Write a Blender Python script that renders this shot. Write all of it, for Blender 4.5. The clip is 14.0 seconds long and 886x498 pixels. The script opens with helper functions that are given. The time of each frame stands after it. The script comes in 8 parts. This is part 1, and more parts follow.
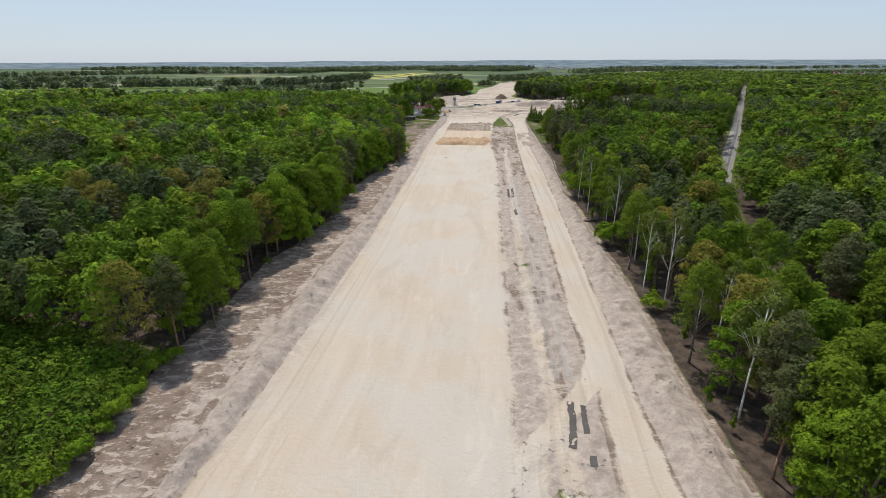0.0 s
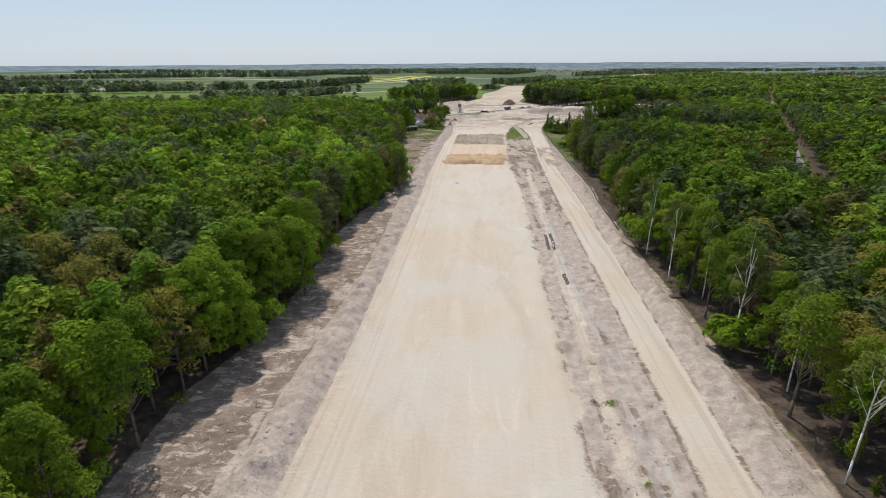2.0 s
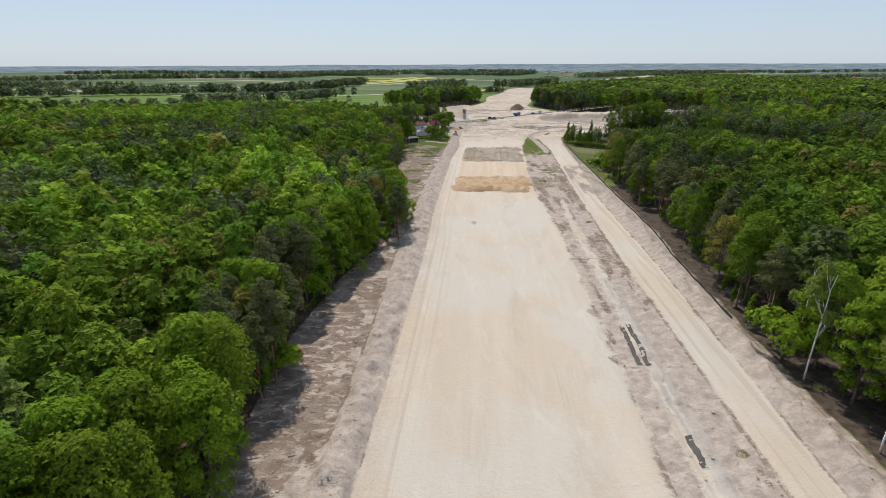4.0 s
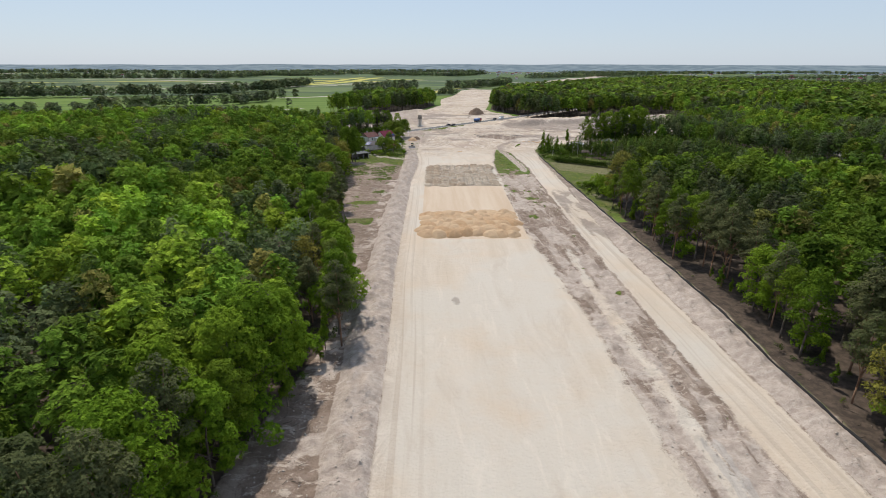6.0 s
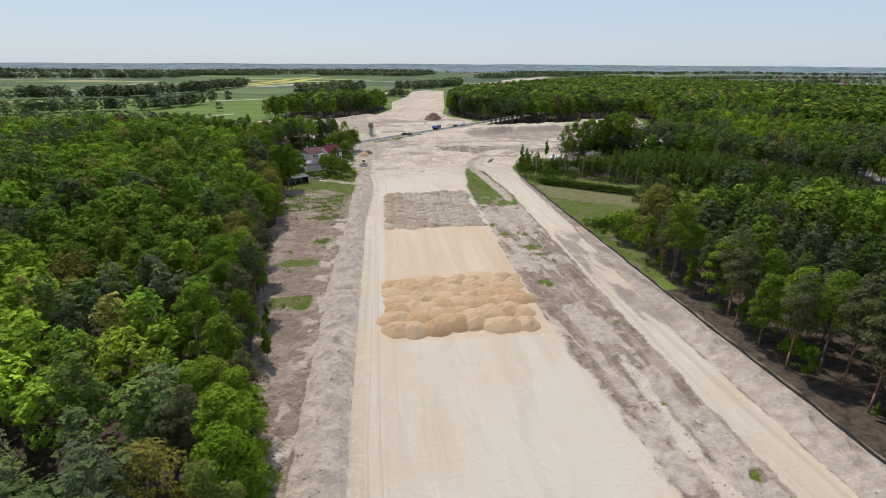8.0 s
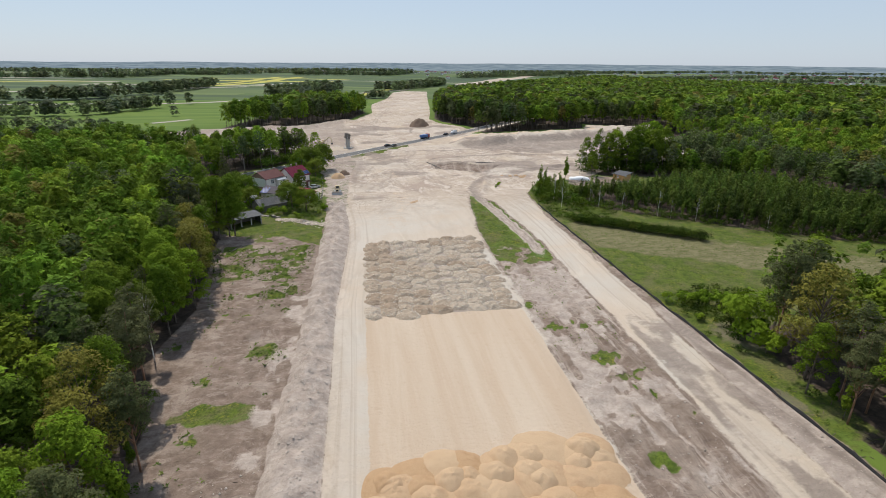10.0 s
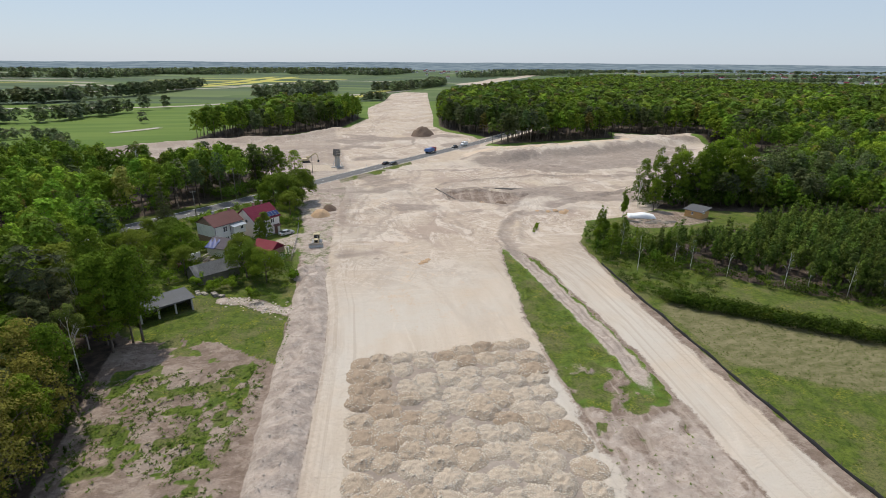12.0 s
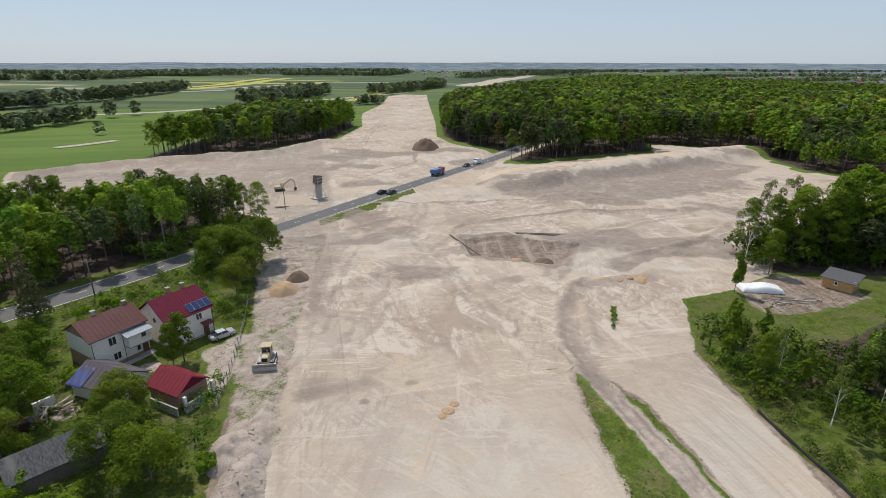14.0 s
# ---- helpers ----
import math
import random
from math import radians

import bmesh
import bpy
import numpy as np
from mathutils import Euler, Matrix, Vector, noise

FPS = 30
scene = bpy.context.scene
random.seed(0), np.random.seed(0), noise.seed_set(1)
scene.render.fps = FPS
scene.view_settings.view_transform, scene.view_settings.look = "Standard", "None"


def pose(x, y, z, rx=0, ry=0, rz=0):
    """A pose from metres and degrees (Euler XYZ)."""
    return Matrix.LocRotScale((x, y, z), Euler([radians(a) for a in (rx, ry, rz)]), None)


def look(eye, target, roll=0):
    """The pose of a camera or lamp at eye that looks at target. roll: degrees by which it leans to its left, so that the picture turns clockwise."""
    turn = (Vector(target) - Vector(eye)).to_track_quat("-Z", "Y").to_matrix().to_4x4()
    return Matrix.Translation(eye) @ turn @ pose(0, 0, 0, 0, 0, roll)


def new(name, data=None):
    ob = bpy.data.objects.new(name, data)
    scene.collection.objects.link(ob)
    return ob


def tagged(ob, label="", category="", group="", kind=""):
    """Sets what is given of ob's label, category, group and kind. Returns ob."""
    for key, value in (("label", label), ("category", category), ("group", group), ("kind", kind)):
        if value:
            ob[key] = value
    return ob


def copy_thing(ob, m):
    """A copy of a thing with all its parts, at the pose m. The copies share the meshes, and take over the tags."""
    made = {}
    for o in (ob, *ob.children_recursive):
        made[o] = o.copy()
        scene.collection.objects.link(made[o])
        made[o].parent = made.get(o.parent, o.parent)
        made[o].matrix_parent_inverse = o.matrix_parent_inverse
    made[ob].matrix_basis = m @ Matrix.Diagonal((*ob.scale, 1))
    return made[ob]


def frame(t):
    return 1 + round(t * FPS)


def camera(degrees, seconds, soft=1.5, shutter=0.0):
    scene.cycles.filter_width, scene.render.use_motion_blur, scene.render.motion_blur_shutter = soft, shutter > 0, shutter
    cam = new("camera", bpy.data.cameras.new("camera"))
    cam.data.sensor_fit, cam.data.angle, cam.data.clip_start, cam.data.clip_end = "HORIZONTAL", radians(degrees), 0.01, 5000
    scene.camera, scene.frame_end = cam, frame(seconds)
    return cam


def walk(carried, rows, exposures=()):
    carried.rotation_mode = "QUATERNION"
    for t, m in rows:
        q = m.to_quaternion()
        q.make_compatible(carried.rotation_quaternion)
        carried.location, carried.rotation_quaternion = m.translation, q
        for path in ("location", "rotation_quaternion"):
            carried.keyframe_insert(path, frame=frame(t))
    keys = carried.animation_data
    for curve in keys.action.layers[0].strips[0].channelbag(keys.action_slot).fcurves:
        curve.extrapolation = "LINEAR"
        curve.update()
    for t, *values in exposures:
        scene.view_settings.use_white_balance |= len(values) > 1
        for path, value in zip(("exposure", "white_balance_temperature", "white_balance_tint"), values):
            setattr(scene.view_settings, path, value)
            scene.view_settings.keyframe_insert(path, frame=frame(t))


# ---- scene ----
cam = camera(81.3, 14.0, soft=0.7)
METRES, EYE, TILT, LEAN, TURN = 394.0, 46.2, -20.1, 0.0, 0.0
ROWS = [
    (0.0, 0.0, 0.0, 0.0, 0.0, -0.0, 0.0),
    (0.5, -0.0028, 0.0302, 0.0109, -0.04, 0.09, 0.01),
    (1.0, -0.0054, 0.0613, 0.0224, -0.01, 0.17, 0.02),
    (1.5, -0.0083, 0.0933, 0.0342, -0.02, 0.21, 0.07),
    (2.0, -0.0112, 0.1256, 0.0461, -0.03, 0.26, 0.09),
    (2.5, -0.0141, 0.1582, 0.0581, -0.02, 0.27, 0.07),
    (3.0, -0.017, 0.191, 0.0699, -0.01, 0.31, 0.05),
    (5.5, -0.0275, 0.3569, 0.1302, -3.46, 0.39, 1.02),
    (6.0, -0.0281, 0.3904, 0.1427, -5.49, 0.29, 1.69),
    (6.5, -0.0284, 0.4237, 0.1552, -6.88, 0.23, 2.18),
    (7.0, -0.0281, 0.457, 0.1674, -8.21, 0.17, 2.58),
    (7.5, -0.027, 0.4904, 0.1795, -9.55, 0.09, 3.04),
    (8.0, -0.0254, 0.5238, 0.1919, -10.84, 0.01, 3.41),
    (10.5, -0.0072, 0.6954, 0.2539, -12.99, -0.24, 4.11),
    (11.0, -0.0024, 0.7298, 0.2667, -13.0, -0.28, 4.13),
    (11.5, 0.0026, 0.764, 0.2794, -13.06, -0.3, 4.17),
    (12.0, 0.0077, 0.7982, 0.2919, -13.13, -0.31, 4.21),
    (12.5, 0.013, 0.8323, 0.3045, -13.18, -0.32, 4.3),
    (13.0, 0.0183, 0.8665, 0.3168, -13.27, -0.33, 4.38),
    (13.5, 0.0236, 0.9008, 0.329, -13.35, -0.34, 4.49),
    (14.0, 0.0291, 0.935, 0.3415, -13.38, -0.32, 4.57),
]
walk(cam, [(t, pose(0, 0, EYE, TILT, LEAN, TURN) @ pose(METRES * x, METRES * y, METRES * z, 90 + pitch, roll, yaw)) for t, x, y, z, yaw, pitch, roll in ROWS],
     [(0.0, 0.03), (5.5, 0.06), (8.0, 0.05), (10.5, 0.02), (12.5, -0.02), (14.0, -0.09)])

# ---- world and light ----
SUN_EL, SUN_AZ = 59.0, 18.0  # degrees above the horizon; degrees to the left of +y
world = bpy.data.worlds.new("world")
scene.world = world
world.use_nodes = True
wn, wl = world.node_tree.nodes, world.node_tree.links
sky = wn.new("ShaderNodeTexSky")
sky.sky_type = "NISHITA"
sky.sun_disc = False
sky.sun_elevation, sky.sun_rotation = radians(SUN_EL), radians(-SUN_AZ)
sky.air_density, sky.dust_density, sky.ozone_density = 1.0, 0.4, 2.0
veil = wn.new("ShaderNodeMix")  # a thin even veil of summer haze over the blue
veil.data_type = "RGBA"
up_ = wn.new("ShaderNodeSeparateXYZ")
wl.new(wn.new("ShaderNodeTexCoord").outputs["Generated"], up_.inputs[0])
thin = wn.new("ShaderNodeMapRange")
for key_, v_ in (("From Min", 0.15), ("From Max", 0.9), ("To Min", 0.72), ("To Max", 0.4)):
    thin.inputs[key_].default_value = v_
wl.new(up_.outputs[2], thin.inputs["Value"])
wl.new(thin.outputs[0], veil.inputs[0])
wl.new(sky.outputs[0], veil.inputs[6])
veil.inputs[7].default_value = (5.3, 6.3, 7.75, 1)
wl.new(veil.outputs[2], wn["Background"].inputs[0])
wn["Background"].inputs[1].default_value = 0.1
sun_data = bpy.data.lights.new("sun", "SUN")
sun_data.energy, sun_data.angle, sun_data.color = 3.3, radians(1.0), (1.0, 0.945, 0.855)
sun = new("sun", sun_data)
a, e = radians(SUN_AZ), radians(SUN_EL)
sun.matrix_world = look((-math.sin(a) * math.cos(e) * 300, 300 + math.cos(a) * math.cos(e) * 300, math.sin(e) * 300), (0, 300, 0))

# ---- small tools ----
rng = np.random.default_rng(7)


def cell(ix, iy, seed):
    n = (ix.astype(np.int64) * 374761393 + iy.astype(np.int64) * 668265263 + seed * 974634777) & 0xFFFFFFFF
    n = ((n ^ (n >> 13)) * 1274126177) & 0xFFFFFFFF
    return ((n ^ (n >> 16)) & 0xFFFF) / 65535.0


def smooth_noise(x, y, seed=0):
    ix, iy = np.floor(x), np.floor(y)
    fx, fy = x - ix, y - iy
    fx, fy = fx * fx * (3 - 2 * fx), fy * fy * (3 - 2 * fy)
    a, b = cell(ix, iy, seed), cell(ix + 1, iy, seed)
    c, d = cell(ix, iy + 1, seed), cell(ix + 1, iy + 1, seed)
    return (a * (1 - fx) + b * fx) * (1 - fy) + (c * (1 - fx) + d * fx) * fy


def fbm(x, y, octaves=4, seed=0):
    total, amp, size = 0, 0.5, 0
    for n in range(octaves):
        total, size = total + amp * smooth_noise(x * 2**n + 17.3 * n, y * 2**n - 9.1 * n, seed + n), size + amp
        amp *= 0.5
    return total / size


def step(a, b, v):
    s = np.clip((v - a) / (b - a), 0, 1)
    return s * s * (3 - 2 * s)


def line(points):
    """x as a function of y along an edge of the works."""
    ys, xs = zip(*points)
    return lambda y: np.interp(y, ys, xs)


def inside(poly, x, y):
    """Signed distance to a polygon's outline, positive within."""
    far, odd = np.full(np.shape(x), 1e9), np.zeros(np.shape(x), bool)
    for (ax, ay), (bx, by) in zip(poly, poly[1:] + poly[:1]):
        k = np.clip(((x - ax) * (bx - ax) + (y - ay) * (by - ay)) / ((bx - ax) ** 2 + (by - ay) ** 2), 0, 1)
        far = np.minimum(far, np.hypot(x - ax - k * (bx - ax), y - ay - k * (by - ay)))
        cross = (ay > y) != (by > y)
        odd ^= cross & (x < (bx - ax) * (y - ay) / (by - ay + 1e-12) + ax)
    return np.where(odd, far, -far)


def along(points, x, y):
    """Distance to a polyline, and the length run along it."""
    best, run, done = np.full(np.shape(x), 1e9), np.zeros(np.shape(x)), 0.0
    for (ax, ay), (bx, by) in zip(points, points[1:]):
        ln = math.hypot(bx - ax, by - ay)
        k = np.clip(((x - ax) * (bx - ax) + (y - ay) * (by - ay)) / ln**2, 0, 1)
        d = np.hypot(x - ax - k * (bx - ax), y - ay - k * (by - ay))
        run = np.where(d < best, done + k * ln, run)
        best, done = np.minimum(best, d), done + ln
    return best, run


# ---- the plan: edges of the strip, as (y, x) ----
PAD_L = line([(-60, -33), (47, -29.3), (64, -26.9), (105, -23), (131, -20.4), (180, -17), (240, -12.6), (274, -11), (317, -7.6), (345, -5.2), (372, -3.2), (412, 2), (430, 3.3), (460, 3), (496, 6.5), (528, 12), (560, 12)])
BANK_L = line([(-60, -35), (47, -32.8), (80, -31.5), (105, -29.5), (131, -27), (146, -25), (170, -22.8), (207, -21), (236, -20.2), (262, -19.0), (287, -16.9), (304, -15.6), (335, -13.2), (356, -10.8), (372, -9), (410, -6), (440, -3.2), (453, 0), (460, 2)])
WOOD_L = line([(-60, -47), (48, -44.6), (71, -43.8), (90, -42), (118, -41), (133, -36), (161, -33), (187, -34), (218, -29.5), (246, -21), (270, -20), (301, -24.4), (343, -27.8), (361, -31.5), (377, -28), (399, -29.4), (416, -30.5), (424, -30.5), (430, -35), (470, -44)])
STRIP_L = line([(-60, 3), (47, 7.9), (64, 10), (105, 13.3), (158, 17.8), (244, 25.3), (285, 26.9), (300, 27.2), (330, 29.5), (363, 32.8), (408, 38), (440, 44), (458, 48.5), (470, 50)])
HAUL_L = line([(-60, 14), (47, 20.6), (64, 23.2), (89, 24.8), (146, 30.4), (231, 36.9), (260, 39.2), (299, 43), (342, 47.3), (400, 53.7), (428, 54.8), (445, 55.5), (458, 50)])
HAUL_R = line([(-60, 21), (47, 27.2), (64, 28.3), (89, 31), (136, 35.5), (231, 44.6), (255, 46), (291, 49), (361, 58.8), (426, 66), (444, 69), (456, 71.5), (474, 84), (480, 90)])
BANK_R = line([(-60, 30), (48, 35.3), (64, 36.2), (94, 39.3), (131, 42), (188, 46), (234, 50.8), (247, 53), (271, 55.2), (300, 57), (340, 60.2), (380, 63.2), (425, 67.3), (443, 69.6), (456, 72)])
WOOD_R = line([(-60, 31), (48, 36.9), (64, 38), (89, 42), (115, 43.4), (135, 44.8), (152, 46.2), (170, 47), (200, 49.6), (227, 55), (244, 56.5), (271, 59.5), (300, 62), (330, 63), (350, 66)])
WORKS = [(2.5, 452), (50, 456), (71, 454), (84, 474), (97, 475.5), (111, 480), (124, 491), (160, 500), (205, 528), (240, 558), (226, 577), (233, 597), (242, 632), (206, 662), (188, 633), (150, 626), (106, 618), (99, 624), (112, 646), (104, 662), (92, 692), (91, 722),
         (113, 821), (160, 1060), (184, 1175), (150, 1200), (122, 1150), (91, 1000), (61, 905), (49, 793), (28, 735), (-16, 690), (-75, 677), (-112, 648), (-112, 637), (-92, 602), (-60, 570), (-36, 582), (-2, 554), (-9, 543), (1, 528), (9, 524)]
FAR_BAND = [(345, 1500), (470, 1735), (661, 2083), (1366, 3148), (1500, 3500)]
ROAD = [(-150, 418), (-90, 464), (-48, 497.5), (-29, 514), (-4.5, 538.5), (35, 577), (66, 606.5), (98, 637), (150, 690), (230, 775)]
RAILWAY = [(30, -60), (44, 0), (58, 61), (75, 120), (99, 180), (127, 231), (198.5, 356), (355, 637), (584, 1043)]
MEADOW = [(67, 347), (165, 342), (170, 372), (142, 456), (124, 472), (84, 474), (71, 455), (67, 425), (60.5, 345)]
YARD = [(-1.5, 470), (2, 500), (-4, 535), (-40, 500), (-46, 470), (-40, 440), (-33, 426), (-17, 421), (-4, 409), (-3.5, 440)]
PLANTING = [(77, 446), (94, 424), (125, 394), (165, 368), (190, 372), (172, 446), (142, 459), (122, 458), (94, 453)]
WOOD_A = [(-72, 684), (-50, 689), (-17, 696), (25, 740), (44, 800), (40, 842), (-25, 852)]
WOOD_EAST = [(117, 486), (126, 494), (140, 496), (168, 500), (212, 522), (250, 556), (231, 579), (238, 599), (248, 634), (204, 668), (192, 640), (150, 633), (110, 626), (105, 631), (119, 650), (109, 668), (97, 697), (96, 725), (118, 821), (150, 930), (235, 1065), (330, 1190), (640, 1600), (900, 1850), (930, 1450), (890, 1160), (1080, 700), (1300, 300), (205, 345), (172, 425), (168, 462), (140, 477)]
STONES = [(2, 364.5), (31.8, 362.5), (36.6, 408.5), (6.5, 410.5)]
ORANGE = [(-4, 299), (27.5, 297), (33.5, 364), (1.6, 366.5)]


def height(x, y):
    """The ground's height."""
    x, y = np.asarray(x, float), np.asarray(y, float)
    low = 1 - step(442, 468, y)
    pl, bl, wl_, sl, hl, hr, br = (f(y) for f in (PAD_L, BANK_L, WOOD_L, STRIP_L, HAUL_L, HAUL_R, BANK_R))
    lump = fbm(x * 0.45, y * 0.45, 4, 3)
    z = 0.5 * (fbm(x * 0.02, y * 0.02, 3, 9) - 0.5)
    left = np.clip((x - bl) / np.maximum(pl - bl, 0.5), 0, 1)
    z = z + low * np.sin(np.pi * left) ** 0.7 * (0.15 + 1.7 * lump + 0.6 * (1 - 4 * np.abs(fbm(x * 0.42, y * 0.36, 2, 77) - 0.5)) + 0.8 * (fbm(x * 0.9, y * 0.8, 2, 79) - 0.4)) * step(-60, 0, y)
    right = np.clip((x - hr - 0.6) / np.maximum(br - hr - 0.6, 0.5), 0, 1)
    z = z + low * np.sin(np.pi * right) * (0.1 + 1.2 * fbm(x * 0.5, y * 0.3, 4, 5) + 0.6 * (1 - 4 * np.abs(fbm(x * 0.42, y * 0.36, 2, 81) - 0.5)) + 1.1 * (fbm(x * 0.9, y * 0.8, 2, 78) - 0.4)) * (1 - step(280, 345, y))
    strip = step(0, 1.2, x - sl) * (1 - step(-1.2, 0, x - hl)) * low
    z = z + strip * (fbm(x * 0.7, y * 0.5, 4, 6) - 0.52) * 1.3
    pad = step(0, 1.5, x - pl) * (1 - step(-1.0, 0.4, x - sl)) * low
    z = z + pad * (0.25 + 0.10 * (fbm(x * 0.2, y * 0.05, 2, 8) - 0.5))
    brush = step(0, 1.5, bl - x) * step(-2, 0, x - wl_) * low
    z = z + brush * (fbm(x * 0.5, y * 0.5, 4, 12) - 0.5) * 0.9
    works = step(0, 6, inside(WORKS, x, y)) * step(456, 500, y)
    z = z + works * ((fbm(x * 0.16, y * 0.22, 3, 14) - 0.5) * 1.7 + 0.5 * np.abs(fbm(x * 0.3 + 0.8 * fbm(x * 0.05, y * 0.05, 2, 16) * 8, y * 0.12, 3, 15) - 0.5))
    rim_d, _ = along([(-112, 643), (-75, 668), (-40, 678), (-10, 682), (22, 722)], x, y)
    z = z + 2.0 * (1 - step(0.5, 7.5, rim_d + 2.5 * (fbm(x * 0.1, y * 0.1, 3, 22) - 0.5)))
    d_road, _ = along(ROAD, x, y)
    east = step(0, 10, (y - 567) - 0.25 * (x - 67) + 9 * (fbm(x * 0.07, y * 0.05, 3, 19) - 0.5)) * step(70, 92, x) * (1 - step(700, 760, y))
    gully = np.abs(fbm(x * 0.2 + y * 0.03, y * 0.04, 3, 18) - 0.5)
    east = east * (1 - 0.72 * step(9, 30, (y - 575) - 0.25 * (x - 67)))
    z = z + (3.4 + 4.5 * gully) * east * (1 - step(6, 14, 20 - d_road))
    for way, rise in (([(49.5, 452), (50.5, 464), (57, 477), (64, 486), (70, 490)], 0.5), ([(74, 487), (86, 489), (100, 486)], 0.4), ([(56, 462), (61, 474), (63, 481)], 0.45), ([(52, 533), (90, 541), (128, 535)], 0.6), ([(30, 566), (70, 560), (110, 552)], 0.45), ([(88, 500), (112, 505), (140, 522)], 0.7)):
        berm, _ = along(way, x, y)
        z = z + rise * (1 - step(0.2, 1.6, berm + 0.5 * (fbm(x * 0.4, y * 0.4, 2, 41) - 0.5)))
    pit = inside([(50, 526), (47.5, 509), (68, 497), (81, 511), (64, 523)], x, y)
    z = z - 1.3 * step(-0.5, 3, pit) + 0.35 * step(-3, 0, pit) * (1 - step(0, 2, pit))
    z = z * step(3.5, 8, d_road) + 0.35 * (1 - step(4.5, 9, d_road))
    r = np.hypot(x, y - 200)
    z = z + step(700, 1500, r) * (fbm(x * 0.0016, y * 0.0016, 3, 21) - 0.5) * 14
    return z


# ---- materials ----
def blank(name):
    m = bpy.data.materials.new(name)
    m.use_nodes = True
    return m, m.node_tree.nodes, m.node_tree.links, m.node_tree.nodes["Principled BSDF"]


def put(socket, links, value):
    if isinstance(value, bpy.types.NodeSocket):
        links.new(value, socket)
    elif isinstance(value, (tuple, list)):
        socket.default_value = (*value, 1.0) if len(value) == 3 and socket.type == "RGBA" else value
    else:
        socket.default_value = value


class Web:
    """Short forms for the nodes of one material."""

    def __init__(self, nodes, links):
        self.n, self.l = nodes, links

    def noise(self, vector, scale, detail=4.0, rough=0.55, distort=0.0):
        k = self.n.new("ShaderNodeTexNoise")
        put(k.inputs["Vector"], self.l, vector)
        for key, v in (("Scale", scale), ("Detail", detail), ("Roughness", rough), ("Distortion", distort)):
            k.inputs[key].default_value = v
        return k.outputs["Fac"]

    def band(self, value, a, b, c=0.0, d=1.0):
        k = self.n.new("ShaderNodeMapRange")
        k.interpolation_type = "SMOOTHSTEP"
        put(k.inputs["Value"], self.l, value)
        for key, v in (("From Min", a), ("From Max", b), ("To Min", c), ("To Max", d)):
            k.inputs[key].default_value = v
        return k.outputs["Result"]

    def mix(self, fac, a, b):
        k = self.n.new("ShaderNodeMix")
        k.data_type = "RGBA"
        put(k.inputs[0], self.l, fac)
        put(k.inputs[6], self.l, a)
        put(k.inputs[7], self.l, b)
        return k.outputs[2]

    def math(self, op, a, b=0.0):
        k = self.n.new("ShaderNodeMath")
        k.operation = op
        put(k.inputs[0], self.l, a)
        put(k.inputs[1], self.l, b)
        return k.outputs[0]

    def scaled(self, vector, s, turn=0.0):
        k = self.n.new("ShaderNodeMapping")
        put(k.inputs["Vector"], self.l, vector)
        k.inputs["Scale"].default_value = s
        k.inputs["Rotation"].default_value = (0, 0, radians(turn))
        return k.outputs[0]

    def sweep(self, vector, turn, s):
        """Coordinates turned about z, then stretched."""
        return self.scaled(self.scaled(vector, (1, 1, 1), turn), s)

    def attr(self, name):
        k = self.n.new("ShaderNodeAttribute")
        k.attribute_name = name
        return k

    def bump(self, bsdf, value, strength, dist):
        k = self.n.new("ShaderNodeBump")
        k.inputs["Strength"].default_value, k.inputs["Distance"].default_value = strength, dist
        put(k.inputs["Height"], self.l, value)
        self.l.new(k.outputs[0], bsdf.inputs["Normal"])

    def ramp(self, value, stops, constant=False):
        k = self.n.new("ShaderNodeValToRGB")
        if constant:
            k.color_ramp.interpolation = "CONSTANT"
        el = k.color_ramp.elements
        while len(el) < len(stops):
            el.new(0.5)
        for s, (p, c) in zip(el, stops):
            s.position, s.color = p, (*c, 1)
        put(k.inputs[0], self.l, value)
        return k.outputs[0]


def worn(name, c1, c2, scale=3.0, rough=0.7, bump=0.15, metal=0.0, dirt=(0.16, 0.14, 0.11), dirty=0.25, stretch=(1, 1, 1)):
    """A surface with a coarse and a fine variation, stains and relief."""
    m, n, l, b = blank(name)
    w = Web(n, l)
    co = w.scaled(n.new("ShaderNodeTexCoord").outputs["Object"], stretch)
    info = n.new("ShaderNodeObjectInfo").outputs["Random"]
    fine, coarse = w.noise(co, scale * 6, 5, 0.6), w.noise(co, scale * 0.6, 3)
    col = w.mix(w.band(fine, 0.3, 0.7), c1, c2)
    col = w.mix(w.math("MULTIPLY", w.band(coarse, 0.5, 0.75), dirty), col, dirt)
    col = w.mix(w.math("MULTIPLY", info, 0.25), col, c2)
    put(b.inputs["Base Color"], l, col)
    put(b.inputs["Roughness"], l, w.band(coarse, 0.2, 0.8, max(rough - 0.12, 0.02), min(rough + 0.12, 1)))
    b.inputs["Metallic"].default_value = metal
    if rough > 0.5 and not metal:
        b.inputs["Specular IOR Level"].default_value = 0.22
    if bump:
        w.bump(b, fine, bump, 0.03)
    return m


